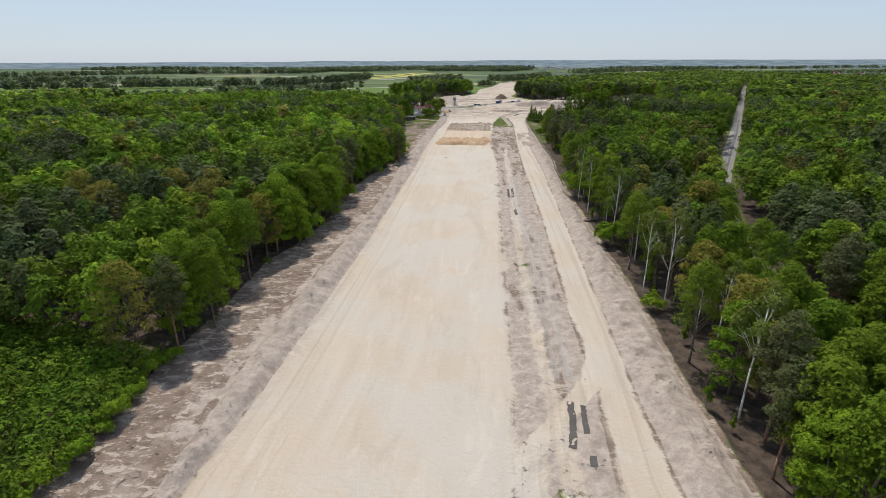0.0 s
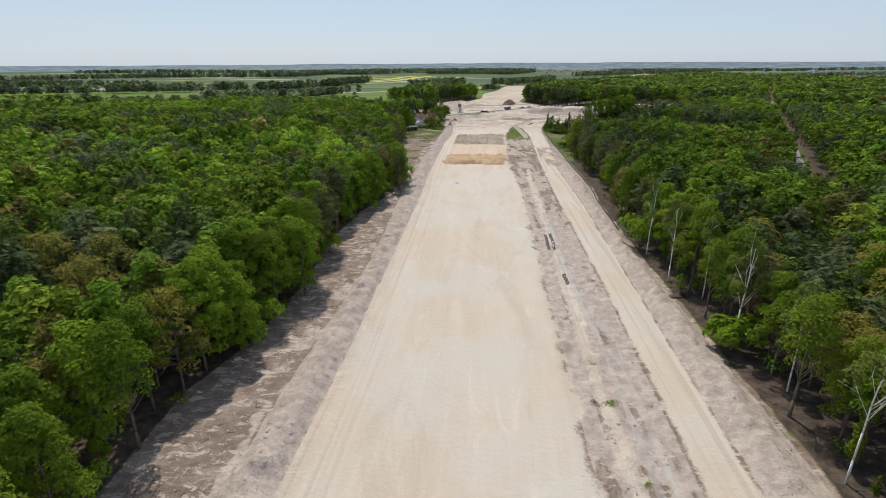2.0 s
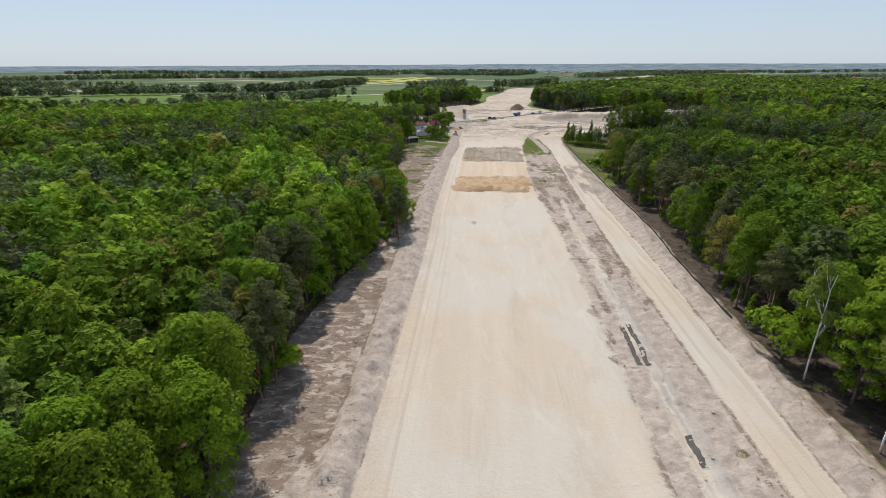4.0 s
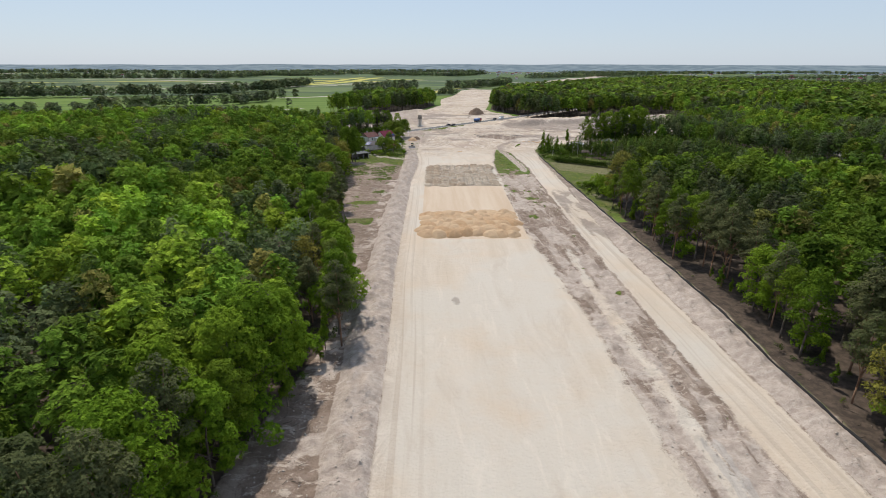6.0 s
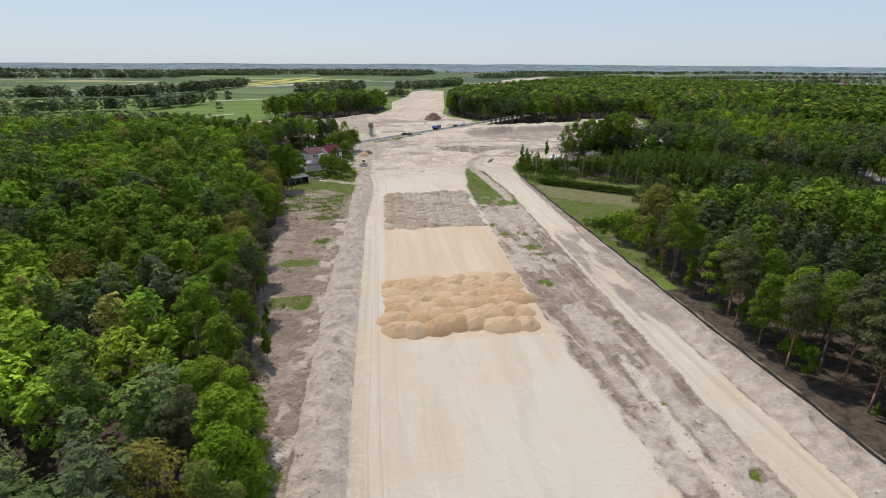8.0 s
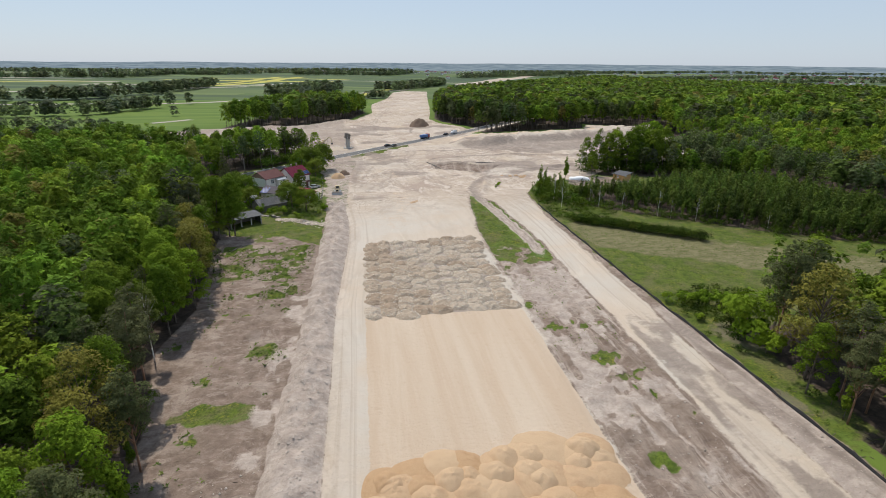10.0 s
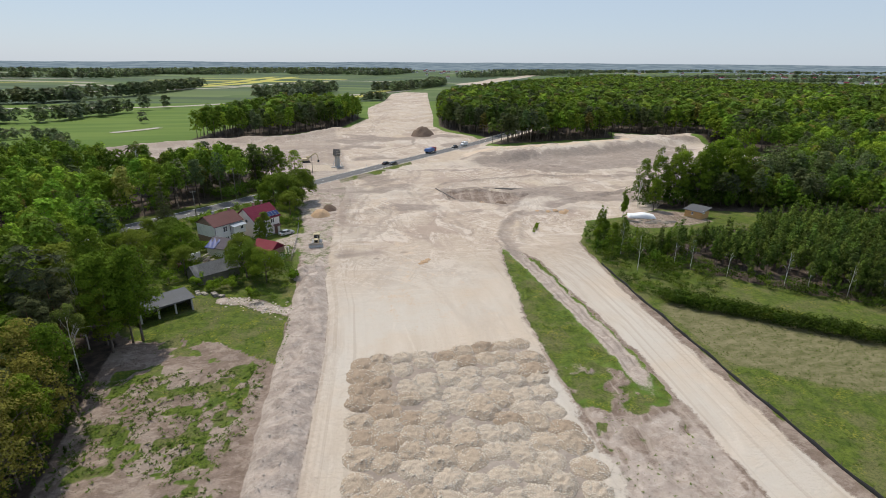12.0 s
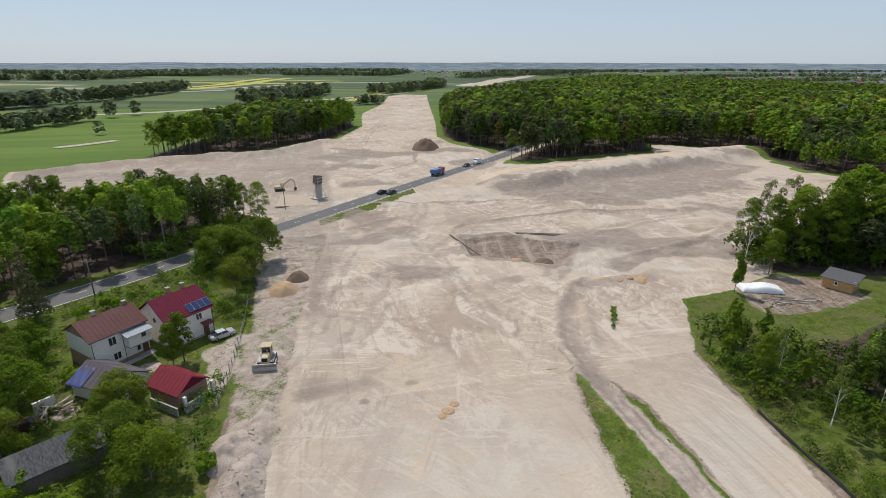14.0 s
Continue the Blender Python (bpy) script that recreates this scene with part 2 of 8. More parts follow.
def leafy(name, dark, light, warm, tint=False, grain=7.5, gaps=0.42):
    """Foliage: each leaf its own shade, each tree its own cast, some light through the blade."""
    m, n, l, b = blank(name)
    w = Web(n, l)
    isle = n.new("ShaderNodeNewGeometry").outputs["Random Per Island"]
    whole = n.new("ShaderNodeObjectInfo").outputs["Random"]
    pos = n.new("ShaderNodeNewGeometry").outputs["Position"]
    sprig = w.noise(pos, grain, 2.0, 0.6)
    tone = w.math("ADD", w.math("MULTIPLY", isle, 0.55), w.math("MULTIPLY", w.band(w.noise(pos, grain * 0.55, 2.0), 0.3, 0.7), 0.45))
    col = w.mix(tone, dark, light)
    if tint:
        t = w.attr("tint")
        mul = n.new("ShaderNodeMix")
        mul.data_type, mul.blend_type = "RGBA", "MULTIPLY"
        mul.inputs[0].default_value = 1.0
        l.new(col, mul.inputs[6])
        l.new(t.outputs["Color"], mul.inputs[7])
        col = mul.outputs[2]
    else:
        col = w.mix(w.math("MULTIPLY", whole, 0.55), col, warm)
    put(b.inputs["Base Color"], l, col)
    b.inputs["Roughness"].default_value = 0.75
    b.inputs["Specular IOR Level"].default_value = 0.05
    w.bump(b, sprig, 0.9, 0.25)
    tr = n.new("ShaderNodeBsdfTranslucent")
    put(tr.inputs["Color"], l, col)
    mixer = n.new("ShaderNodeMixShader")
    mixer.inputs[0].default_value = 0.16
    l.new(b.outputs[0], mixer.inputs[1])
    l.new(tr.outputs[0], mixer.inputs[2])
    last = mixer.outputs[0]
    if gaps:
        # each spray is cut into separate leaves
        cut = n.new("ShaderNodeMixShader")
        put(cut.inputs[0], l, w.band(sprig, gaps - 0.03, gaps + 0.03))
        l.new(n.new("ShaderNodeBsdfTransparent").outputs[0], cut.inputs[1])
        l.new(last, cut.inputs[2])
        last = cut.outputs[0]
    l.new(last, n["Material Output"].inputs[0])
    return m


def ground_material():
    m, n, l, b = blank("earth")
    w = Web(n, l)
    pos = n.new("ShaderNodeNewGeometry").outputs["Position"]
    lane = n.new("ShaderNodeCombineXYZ")
    l.new(w.attr("lateral").outputs["Fac"], lane.inputs[0])
    l.new(w.attr("run").outputs["Fac"], lane.inputs[1])
    lane = lane.outputs[0]
    fine, mid, big = w.noise(pos, 2.6, 6, 0.7), w.noise(pos, 0.55, 8, 0.68), w.noise(pos, 0.07, 4)
    streak = w.noise(w.scaled(lane, (0.26, 0.02, 1)), 1.0, 6, 0.62, 0.4)
    rut = w.noise(w.scaled(lane, (1.6, 0.03, 1)), 1.0, 4, 0.6, 0.3)
    wisp = w.noise(w.scaled(pos, (0.5, 1.0, 1)), 0.7, 9, 0.72, 0.5)

    ragged = w.math("ADD", w.math("MULTIPLY", w.noise(pos, 0.3, 9, 0.68, 0.6), 0.6), w.math("MULTIPLY", fine, 0.4))

    def zone(name, soft=0.3, by=None, reach=2.2):
        a = w.attr(name).outputs["Fac"]
        v = w.math("ADD", w.math("SUBTRACT", w.math("MULTIPLY", a, 1.7), 0.35), w.math("MULTIPLY", w.math("SUBTRACT", by or ragged, 0.5), reach))
        return w.band(v, 0.5 - soft, 0.5 + soft)

    # farmland in long strips
    cells = n.new("ShaderNodeTexBrick")
    l.new(w.scaled(pos, (1, 1, 1), 17), cells.inputs["Vector"])
    cells.inputs["Color1"].default_value, cells.inputs["Color2"].default_value = (0, 0, 0, 1), (1, 1, 1, 1)
    for key, v in (("Scale", 1.0), ("Mortar Size", 0.0), ("Bias", 0.0), ("Brick Width", 430.0), ("Row Height", 44.0)):
        cells.inputs[key].default_value = v
    farm = w.ramp(cells.outputs["Color"], [(0, (0.055, 0.085, 0.04)), (0.20, (0.085, 0.13, 0.04)), (0.36, (0.05, 0.08, 0.048)), (0.50, (0.11, 0.15, 0.055)), (0.62, (0.065, 0.105, 0.045)),
                                           (0.70, (0.34, 0.31, 0.24)), (0.76, (0.055, 0.09, 0.045)), (0.86, (0.13, 0.175, 0.06)), (0.925, (0.42, 0.39, 0.09)), (0.945, (0.09, 0.13, 0.06))], True)
    apart = n.new("ShaderNodeSeparateXYZ")
    l.new(pos, apart.inputs[0])
    near_field = w.mix(w.band(w.noise(w.scaled(pos, (0.006, 0.05, 1), 24), 1.0, 4), 0.35, 0.65), (0.085, 0.15, 0.018), (0.13, 0.195, 0.03))
    farm = w.mix(w.band(apart.outputs[1], 980, 1010), near_field, farm)
    farm = w.mix(w.math("MULTIPLY", w.noise(w.scaled(pos, (0.03, 0.5, 1), 17), 1.0, 3), 0.22), farm, (0.15, 0.18, 0.06))
    # forest floor
    litter = w.mix(w.band(mid, 0.35, 0.7), (0.05, 0.038, 0.029), (0.125, 0.092, 0.07))
    litter = w.mix(w.band(fine, 0.62, 0.75, 0, 0.5), litter, (0.06, 0.085, 0.03))
    col = w.mix(zone("forest"), farm, litter)
    # meadow and lawn
    lawn = w.mix(w.band(mid, 0.3, 0.7), (0.055, 0.088, 0.011), (0.135, 0.172, 0.024))
    lawn = w.mix(w.band(w.noise(pos, 0.16, 6, 0.7), 0.45, 0.62, 0, 0.75), lawn, (0.165, 0.15, 0.065))
    lawn = w.mix(w.band(fine, 0.35, 0.58, 0.6, 0), lawn, (0.036, 0.055, 0.012))
    lawn = w.mix(w.band(fine, 0.66, 0.76, 0, 0.6), lawn, (0.25, 0.23, 0.03))
    lawn = w.mix(w.math("MULTIPLY", w.band(w.noise(pos, 0.22, 5, 0.65), 0.5, 0.62), w.band(fine, 0.5, 0.62, 0, 0.75)), lawn, (0.26, 0.235, 0.03))
    col = w.mix(zone("lawn", 0.42, wisp, 3.4), col, lawn)
    dry = w.mix(w.band(wisp, 0.3, 0.75), (0.11, 0.112, 0.04), (0.25, 0.215, 0.12))
    col = w.mix(zone("dry"), col, dry)
    # stripped soil with pale sand showing through
    drag = w.noise(w.scaled(lane, (0.5, 0.05, 1)), 1.0, 8, 0.7, 0.6)
    soil = w.mix(w.band(mid, 0.3, 0.7), (0.165, 0.118, 0.09), (0.285, 0.215, 0.17))
    soil = w.mix(w.math("MULTIPLY", w.band(drag, 0.46, 0.68, 0, 0.85), w.band(w.attr("lateral").outputs["Fac"], 15, 28, 0.12, 1.0)), soil, (0.45, 0.37, 0.305))
    soil = w.mix(w.band(w.noise(pos, 0.17, 9, 0.7, 0.5), 0.50, 0.60, 0, 0.55), soil, (0.40, 0.325, 0.265))
    soil = w.mix(w.math("MULTIPLY", w.band(wisp, 0.52, 0.58, 0, 0.85), w.band(w.attr("run").outputs["Fac"], 200, 290, 1.0, 0.3)), soil, (0.53, 0.445, 0.37))
    soil = w.mix(w.band(fine, 0.58, 0.76, 0, 0.6), soil, (0.14, 0.104, 0.083))
    soil = w.mix(w.band(w.noise(pos, 0.06, 5, 0.6), 0.52, 0.66, 0, 0.6), soil, (0.20, 0.148, 0.112))
    col = w.mix(zone("soil"), col, soil)
    # banks of grey-pink earth
    rub = w.mix(w.band(mid, 0.3, 0.7), (0.345, 0.28, 0.235), (0.515, 0.43, 0.365))
    rub = w.mix(w.band(wisp, 0.5, 0.66, 0, 0.65), rub, (0.57, 0.49, 0.42))
    rub = w.mix(w.band(fine, 0.55, 0.7, 0, 0.6), rub, (0.25, 0.197, 0.163))
    col = w.mix(zone("rubble", 0.25), col, rub)
    # rolled lime sand
    sand = w.mix(w.band(streak, 0.3, 0.72), (0.545, 0.455, 0.36), (0.615, 0.53, 0.44))
    sand = w.mix(w.band(big, 0.4, 0.68, 0, 0.6), sand, (0.585, 0.465, 0.35))
    sand = w.mix(w.math("MULTIPLY", w.band(rut, 0.55, 0.72, 0, 0.4), w.band(w.noise(pos, 0.045, 3), 0.45, 0.62)), sand, (0.45, 0.37, 0.295))
    sand = w.mix(w.band(w.noise(pos, 0.03, 5, 0.62), 0.42, 0.58, 0, 0.75), sand, (0.58, 0.527, 0.458))
    sand = w.mix(w.band(w.noise(w.scaled(lane, (0.12, 0.03, 1)), 1.0, 7, 0.66, 1.2), 0.52, 0.68, 0, 0.55), sand, (0.49, 0.405, 0.325))
    sand = w.mix(w.band(w.noise(w.scaled(lane, (0.2, 0.045, 1)), 1.3, 7, 0.66, 1.0), 0.55, 0.7, 0, 0.5), sand, (0.67, 0.59, 0.50))
    edge_lane = w.band(w.attr("lateral").outputs["Fac"], 4.0, 8.0, 1.0, 0.0)
    lines = w.noise(w.scaled(lane, (0.9, 0.007, 1)), 1.0, 4, 0.55, 0.25)
    sand = w.mix(w.math("MULTIPLY", edge_lane, w.band(lines, 0.5, 0.62, 0, 0.55)), sand, (0.43, 0.35, 0.275))
    haul_lane = w.band(w.attr("lateral").outputs["Fac"], 34, 40)
    sand = w.mix(w.math("MULTIPLY", haul_lane, w.band(w.noise(w.scaled(lane, (0.75, 0.012, 1)), 1.0, 5, 0.6, 0.4), 0.5, 0.62, 0, 0.5)), sand, (0.44, 0.36, 0.285))
    # ground worked over by machines: crossing tracks and scraped patches
    worked = w.attr("worked").outputs["Fac"]
    dug = w.mix(w.band(wisp, 0.3, 0.7), (0.41, 0.325, 0.25), (0.535, 0.44, 0.35))
    dug = w.mix(w.band(w.noise(w.scaled(pos, (1.3, 0.75, 1)), 0.055, 8, 0.66, 0.4), 0.48, 0.58, 0, 0.85), dug, (0.385, 0.30, 0.24))
    dug = w.mix(w.band(w.noise(w.scaled(pos, (1.3, 0.7, 1)), 0.08, 9, 0.7, 0.5), 0.53, 0.61, 0, 0.9), dug, (0.60, 0.515, 0.43))
    warp = w.math("MULTIPLY", w.noise(pos, 0.012, 2), 34.0)
    bent = n.new("ShaderNodeVectorMath")
    bent.operation = "ADD"
    l.new(pos, bent.inputs[0])
    l.new(warp, bent.inputs[1])
    bent = bent.outputs[0]
    for k, (turn, tone, strength) in enumerate(((6, (0.35, 0.275, 0.22), 0.75), (-38, (0.62, 0.535, 0.445), 0.8), (62, (0.36, 0.28, 0.225), 0.65), (96, (0.63, 0.545, 0.455), 0.7), (28, (0.33, 0.26, 0.205), 0.65))):
        mark = w.band(w.noise(w.sweep(bent, turn, (0.7, 0.035, 1)), 1.0, 7, 0.7, 0.4), 0.53, 0.6, 0, strength)
        where = w.band(w.noise(w.scaled(pos, (1, 1, 1), 31 * k), 0.028 + 0.004 * k, 3), 0.46, 0.58)
        dug = w.mix(w.math("MULTIPLY", mark, where), dug, tone)
    dug = w.mix(w.band(w.noise(w.scaled(pos, (1.2, 0.6, 1)), 0.035, 6, 0.62, 0.6), 0.53, 0.64, 0, 0.75), dug, (0.51, 0.41, 0.30))
    dug = w.mix(w.band(fine, 0.56, 0.68, 0, 0.6), dug, (0.33, 0.262, 0.21))
    sand = w.mix(worked, sand, dug)
    col = w.mix(zone("sand", 0.2), col, sand)
    grey = w.mix(w.band(wisp, 0.3, 0.7), (0.20, 0.158, 0.132), (0.325, 0.265, 0.222))
    grey = w.mix(w.band(fine, 0.55, 0.72, 0, 0.6), grey, (0.20, 0.155, 0.125))
    grey = w.mix(w.band(w.noise(pos, 0.12, 8, 0.7, 1.0), 0.52, 0.64, 0, 0.6), grey, (0.46, 0.38, 0.315))
    col = w.mix(w.math("MULTIPLY", zone("churned", 0.34, wisp, 1.9), 0.8), col, grey)
    gold = w.mix(w.band(streak, 0.3, 0.7), (0.545, 0.415, 0.30), (0.61, 0.495, 0.38))
    gold = w.mix(w.band(mid, 0.55, 0.75, 0, 0.4), gold, (0.49, 0.355, 0.245))
    col = w.mix(zone("gold", 0.16), col, gold)
    clay = w.mix(w.band(drag, 0.4, 0.6), (0.36, 0.325, 0.295), (0.50, 0.455, 0.41))
    col = w.mix(w.math("MULTIPLY", zone("silt", 0.35, wisp, 2.2), 0.6), col, clay)
    damp = w.attr("damp").outputs["Fac"]
    col = w.mix(w.math("MULTIPLY", w.band(w.math("ADD", damp, w.math("MULTIPLY", w.math("SUBTRACT", wisp, 0.5), 1.7)), 0.35, 0.95), 0.55), col, (0.21, 0.165, 0.135))
    put(b.inputs["Base Color"], l, col)
    b.inputs["Roughness"].default_value = 0.93
    b.inputs["Specular IOR Level"].default_value = 0.2
    lumpy = w.noise(pos, 1.3, 5, 0.68)
    rough = w.math("ADD", w.math("MULTIPLY", lumpy, w.band(w.math("ADD", w.attr("rubble").outputs["Fac"], w.attr("soil").outputs["Fac"]), 0, 1, 0.0, 1.0)), w.math("MULTIPLY", w.math("MULTIPLY", wisp, worked), 0.5))
    w.bump(b, rough, 0.75, 0.45)
    return m


M = {
    "earth": ground_material(),
    "leaf": leafy("leaf", (0.05, 0.095, 0.009), (0.17, 0.275, 0.02), (0.205, 0.265, 0.024)),
    "leaf_fresh": leafy("leaf_fresh", (0.075, 0.145, 0.01), (0.215, 0.355, 0.024), (0.25, 0.335, 0.026)),
    "leaf_garden": leafy("leaf_garden", (0.055, 0.095, 0.013), (0.19, 0.27, 0.028), (0.25, 0.28, 0.032)),
    "leaf_brown": leafy("leaf_brown", (0.15, 0.145, 0.03), (0.30, 0.285, 0.055), (0.31, 0.26, 0.045)),
    "needle": leafy("needle", (0.058, 0.076, 0.026), (0.15, 0.172, 0.068), (0.16, 0.155, 0.07)),
    "leaf_birch": leafy("leaf_birch", (0.09, 0.125, 0.02), (0.20, 0.26, 0.05), (0.20, 0.22, 0.05)),
    "woods": leafy("woods", (0.55, 0.55, 0.55), (1.4, 1.4, 1.35), (1, 1, 1), True, 4.2, 0.43),
    "grass": leafy("grass", (0.75, 0.75, 0.75), (1.2, 1.2, 1.15), (1, 1, 1), True, 1.0, 0),
    "bark": worn("bark", (0.10, 0.08, 0.065), (0.19, 0.155, 0.125), 4, 0.9, 0.6, stretch=(1, 1, 0.25)),
    "bark_pine": worn("bark_pine", (0.22, 0.12, 0.075), (0.33, 0.2, 0.13), 4, 0.9, 0.6, stretch=(1, 1, 0.3)),
    "bark_birch": worn("bark_birch", (0.62, 0.59, 0.54), (0.78, 0.76, 0.71), 3, 0.75, 0.2, dirt=(0.06, 0.055, 0.05), dirty=0.7, stretch=(1, 1, 2.0)),
    "gold_sand": worn("gold_sand", (0.435, 0.285, 0.165), (0.545, 0.385, 0.24), 1.2, 0.95, 0.4, dirt=(0.37, 0.22, 0.13), dirty=0.5),
    "gravel": worn("gravel", (0.31, 0.238, 0.172), (0.50, 0.405, 0.305), 1.1, 0.95, 0.9, dirt=(0.34, 0.26, 0.19), dirty=0.6),
    "gravel_pale": worn("gravel_pale", (0.355, 0.28, 0.21), (0.545, 0.455, 0.355), 1.1, 0.95, 0.9, dirt=(0.40, 0.33, 0.26), dirty=0.4),
    "gravel_brown": worn("gravel_brown", (0.29, 0.215, 0.15), (0.40, 0.31, 0.225), 1.1, 0.95, 0.7, dirt=(0.25, 0.185, 0.13), dirty=0.5),
    "brown_soil": worn("brown_soil", (0.13, 0.09, 0.065), (0.24, 0.17, 0.125), 1.4, 0.95, 0.6),
    "asphalt": worn("asphalt", (0.115, 0.112, 0.11), (0.165, 0.16, 0.155), 2.0, 0.85, 0.1, dirt=(0.26, 0.23, 0.2), dirty=0.3),
    "paint_white": worn("paint_white", (0.62, 0.62, 0.6), (0.75, 0.75, 0.73), 2, 0.7, 0.0),
    "black_sheet": worn("black_sheet", (0.012, 0.012, 0.013), (0.03, 0.03, 0.03), 2, 0.6, 0.2, dirt=(0.12, 0.1, 0.08)),
    "grey_sheet": worn("grey_sheet", (0.045, 0.045, 0.05), (0.075, 0.075, 0.08), 2, 0.6, 0.2, dirt=(0.2, 0.17, 0.14)),
}


# ---- mesh tools ----
def mesh_of(name, verts, faces, material, smooth=False):
    """A mesh from numpy arrays; all faces have the same number of corners."""
    me = bpy.data.meshes.new(name)
    verts, faces = np.asarray(verts, np.float32), np.asarray(faces, np.int32)
    count, k = faces.shape
    me.vertices.add(len(verts))
    me.vertices.foreach_set("co", verts.ravel())
    me.loops.add(count * k)
    me.loops.foreach_set("vertex_index", faces.ravel())
    me.polygons.add(count)
    me.polygons.foreach_set("loop_start", np.arange(0, count * k, k, dtype=np.int32))
    me.polygons.foreach_set("loop_total", np.full(count, k, np.int32))
    if smooth:
        me.polygons.foreach_set("use_smooth", np.ones(count, bool))
    me.materials.append(material)
    me.update(calc_edges=True)
    return me


def sheet(nx, ny):
    """Faces of a grid whose vertices run along x first."""
    i = np.arange(ny - 1)[:, None] * nx + np.arange(nx - 1)[None]
    return np.stack([i, i + 1, i + nx + 1, i + nx], -1).reshape(-1, 4)


def thing(name, m, label, category, group="", kind=""):
    ob = new(name)
    ob.empty_display_size = 0.3
    ob.matrix_basis = m
    return tagged(ob, label, category, group, kind)


def part(name, bm, material, parent, label="", smooth=False):
    me = bpy.data.meshes.new(name)
    bm.to_mesh(me)
    bm.free()
    if smooth:
        me.polygons.foreach_set("use_smooth", np.ones(len(me.polygons), bool))
    me.materials.append(M[material] if isinstance(material, str) else material)
    ob = new(name, me)
    ob.parent = parent
    return tagged(ob, label)


def hang(name, me, parent, label=""):
    ob = new(name, me)
    ob.parent = parent
    return tagged(ob, label)


def box(bm, centre, size, turn=None, bevel=0.0):
    """A box, bevelled if asked, added to bm."""
    made = bmesh.ops.create_cube(bm, size=1.0)["verts"]
    bmesh.ops.scale(bm, vec=size, verts=made)
    if bevel:
        edges = {e for v in made for e in v.link_edges}
        made = list({v for f in bmesh.ops.bevel(bm, geom=list(edges), offset=bevel, segments=1, affect="EDGES")["faces"] for v in f.verts} | {v for v in made if v.is_valid})
    m = Matrix.Translation(centre) @ (turn.to_4x4() if turn else Matrix())
    bmesh.ops.transform(bm, matrix=m, verts=made)
    return bm


def bx(*boxes, bevel=0.0):
    """A bmesh of boxes, each (centre, size)."""
    bm = bmesh.new()
    for b in boxes:
        box(bm, b[0], b[1], b[2] if len(b) > 2 else None, bevel)
    return bm


def tube(bm, a, b, r1, r2, sides=8):
    a, b = Vector(a), Vector(b)
    ln = (b - a).length
    made = bmesh.ops.create_cone(bm, segments=sides, radius1=r1, radius2=r2, depth=ln, cap_ends=True)["verts"]
    turn = (b - a).to_track_quat("Z", "Y").to_matrix().to_4x4()
    bmesh.ops.transform(bm, matrix=Matrix.Translation((a + b) / 2) @ turn, verts=made)
    return bm


def solid(bm, outline, y0, y1, axis="y"):
    """A prism: an outline of (a, z) pairs drawn out along y (or x)."""
    def at(a, z, t):
        return (a, t, z) if axis == "y" else (t, a, z)
    lo, hi = [bm.verts.new(at(a, z, y0)) for a, z in outline], [bm.verts.new(at(a, z, y1)) for a, z in outline]
    n = len(outline)
    bm.faces.new(lo[::-1])
    bm.faces.new(hi)
    for i in range(n):
        bm.faces.new((lo[i], lo[(i + 1) % n], hi[(i + 1) % n], hi[i]))
    bmesh.ops.recalc_face_normals(bm, faces=bm.faces[:])
    return bm


def gz(x, y):
    return float(height(np.array([x]), np.array([y]))[0])


def ribbon(points, width, lift, step_len=4.0, off=0.0, follow=True):
    """Vertices and faces of a strip along a polyline, lying on the ground."""
    pts = [Vector(p) for p in points]
    out = []
    for p, q in zip(pts, pts[1:]):
        k = max(1, int((q - p).length / step_len))
        out += [p.lerp(q, i / k) for i in range(k)]
    out.append(pts[-1])
    c = np.array(out)
    for _ in range(4):
        c[1:-1] = (c[:-2] + 2 * c[1:-1] + c[2:]) / 4
    d = np.gradient(c, axis=0)
    d /= np.linalg.norm(d, axis=1)[:, None]
    side = np.stack([d[:, 1], -d[:, 0]], 1)
    mid = c + side * off
    z = (height(c[:, 0], c[:, 1]) if follow else 0) + lift
    z = np.broadcast_to(z, len(c))
    a, b = mid - side * width / 2, mid + side * width / 2
    v = np.stack([np.c_[a, z], np.c_[b, z]], 1).reshape(-1, 3)
    i = np.arange(len(c) - 1)[:, None] * 2
    return v, np.concatenate([i, i + 1, i + 3, i + 2], 1), c


# ---- the ground ----
def spread(lo, hi, fine, coarse_lo, coarse_hi, mid=0):
    """Grid lines: even from lo to hi, growing out to both ends."""
    def out(start, stop, s):
        got, v = [], start
        while v < stop:
            s = min(s * (1.028 if s < 4 else 1.004 if v < mid else 1.09), 160)
            v += s
            got.append(v)
        return got
    inner = list(np.arange(lo, hi, fine))
    return np.array([-v for v in out(-lo, -coarse_lo, fine)][::-1] + inner + out(inner[-1], coarse_hi, fine))


gx, gy = spread(-46, 88, 0.6, -4600, 4600), spread(34, 530, 0.74, -900, 4700, 1250)
X, Y = np.meshgrid(gx, gy)
Z = height(X, Y)
ground_me = mesh_of("ground", np.stack([X, Y, Z], -1).reshape(-1, 3), sheet(len(gx), len(gy)), M["earth"], True)
low, up = Y < 456, Y >= 456
jit = (fbm(X * 0.22, Y * 0.22, 4, 40) - 0.5) * 3.0
pl, bl, wdl, sl, hl, hr, br, wdr = (f(Y) for f in (PAD_L, BANK_L, WOOD_L, STRIP_L, HAUL_L, HAUL_R, BANK_R, WOOD_R))
d_works, d_meadow, d_yard = inside(WORKS, X, Y), inside(MEADOW, X, Y), inside(YARD, X, Y)
d_road, _ = along(ROAD, X, Y)
d_band, _ = along(FAR_BAND, X, Y)
d_rail, _ = along(RAILWAY, X, Y)
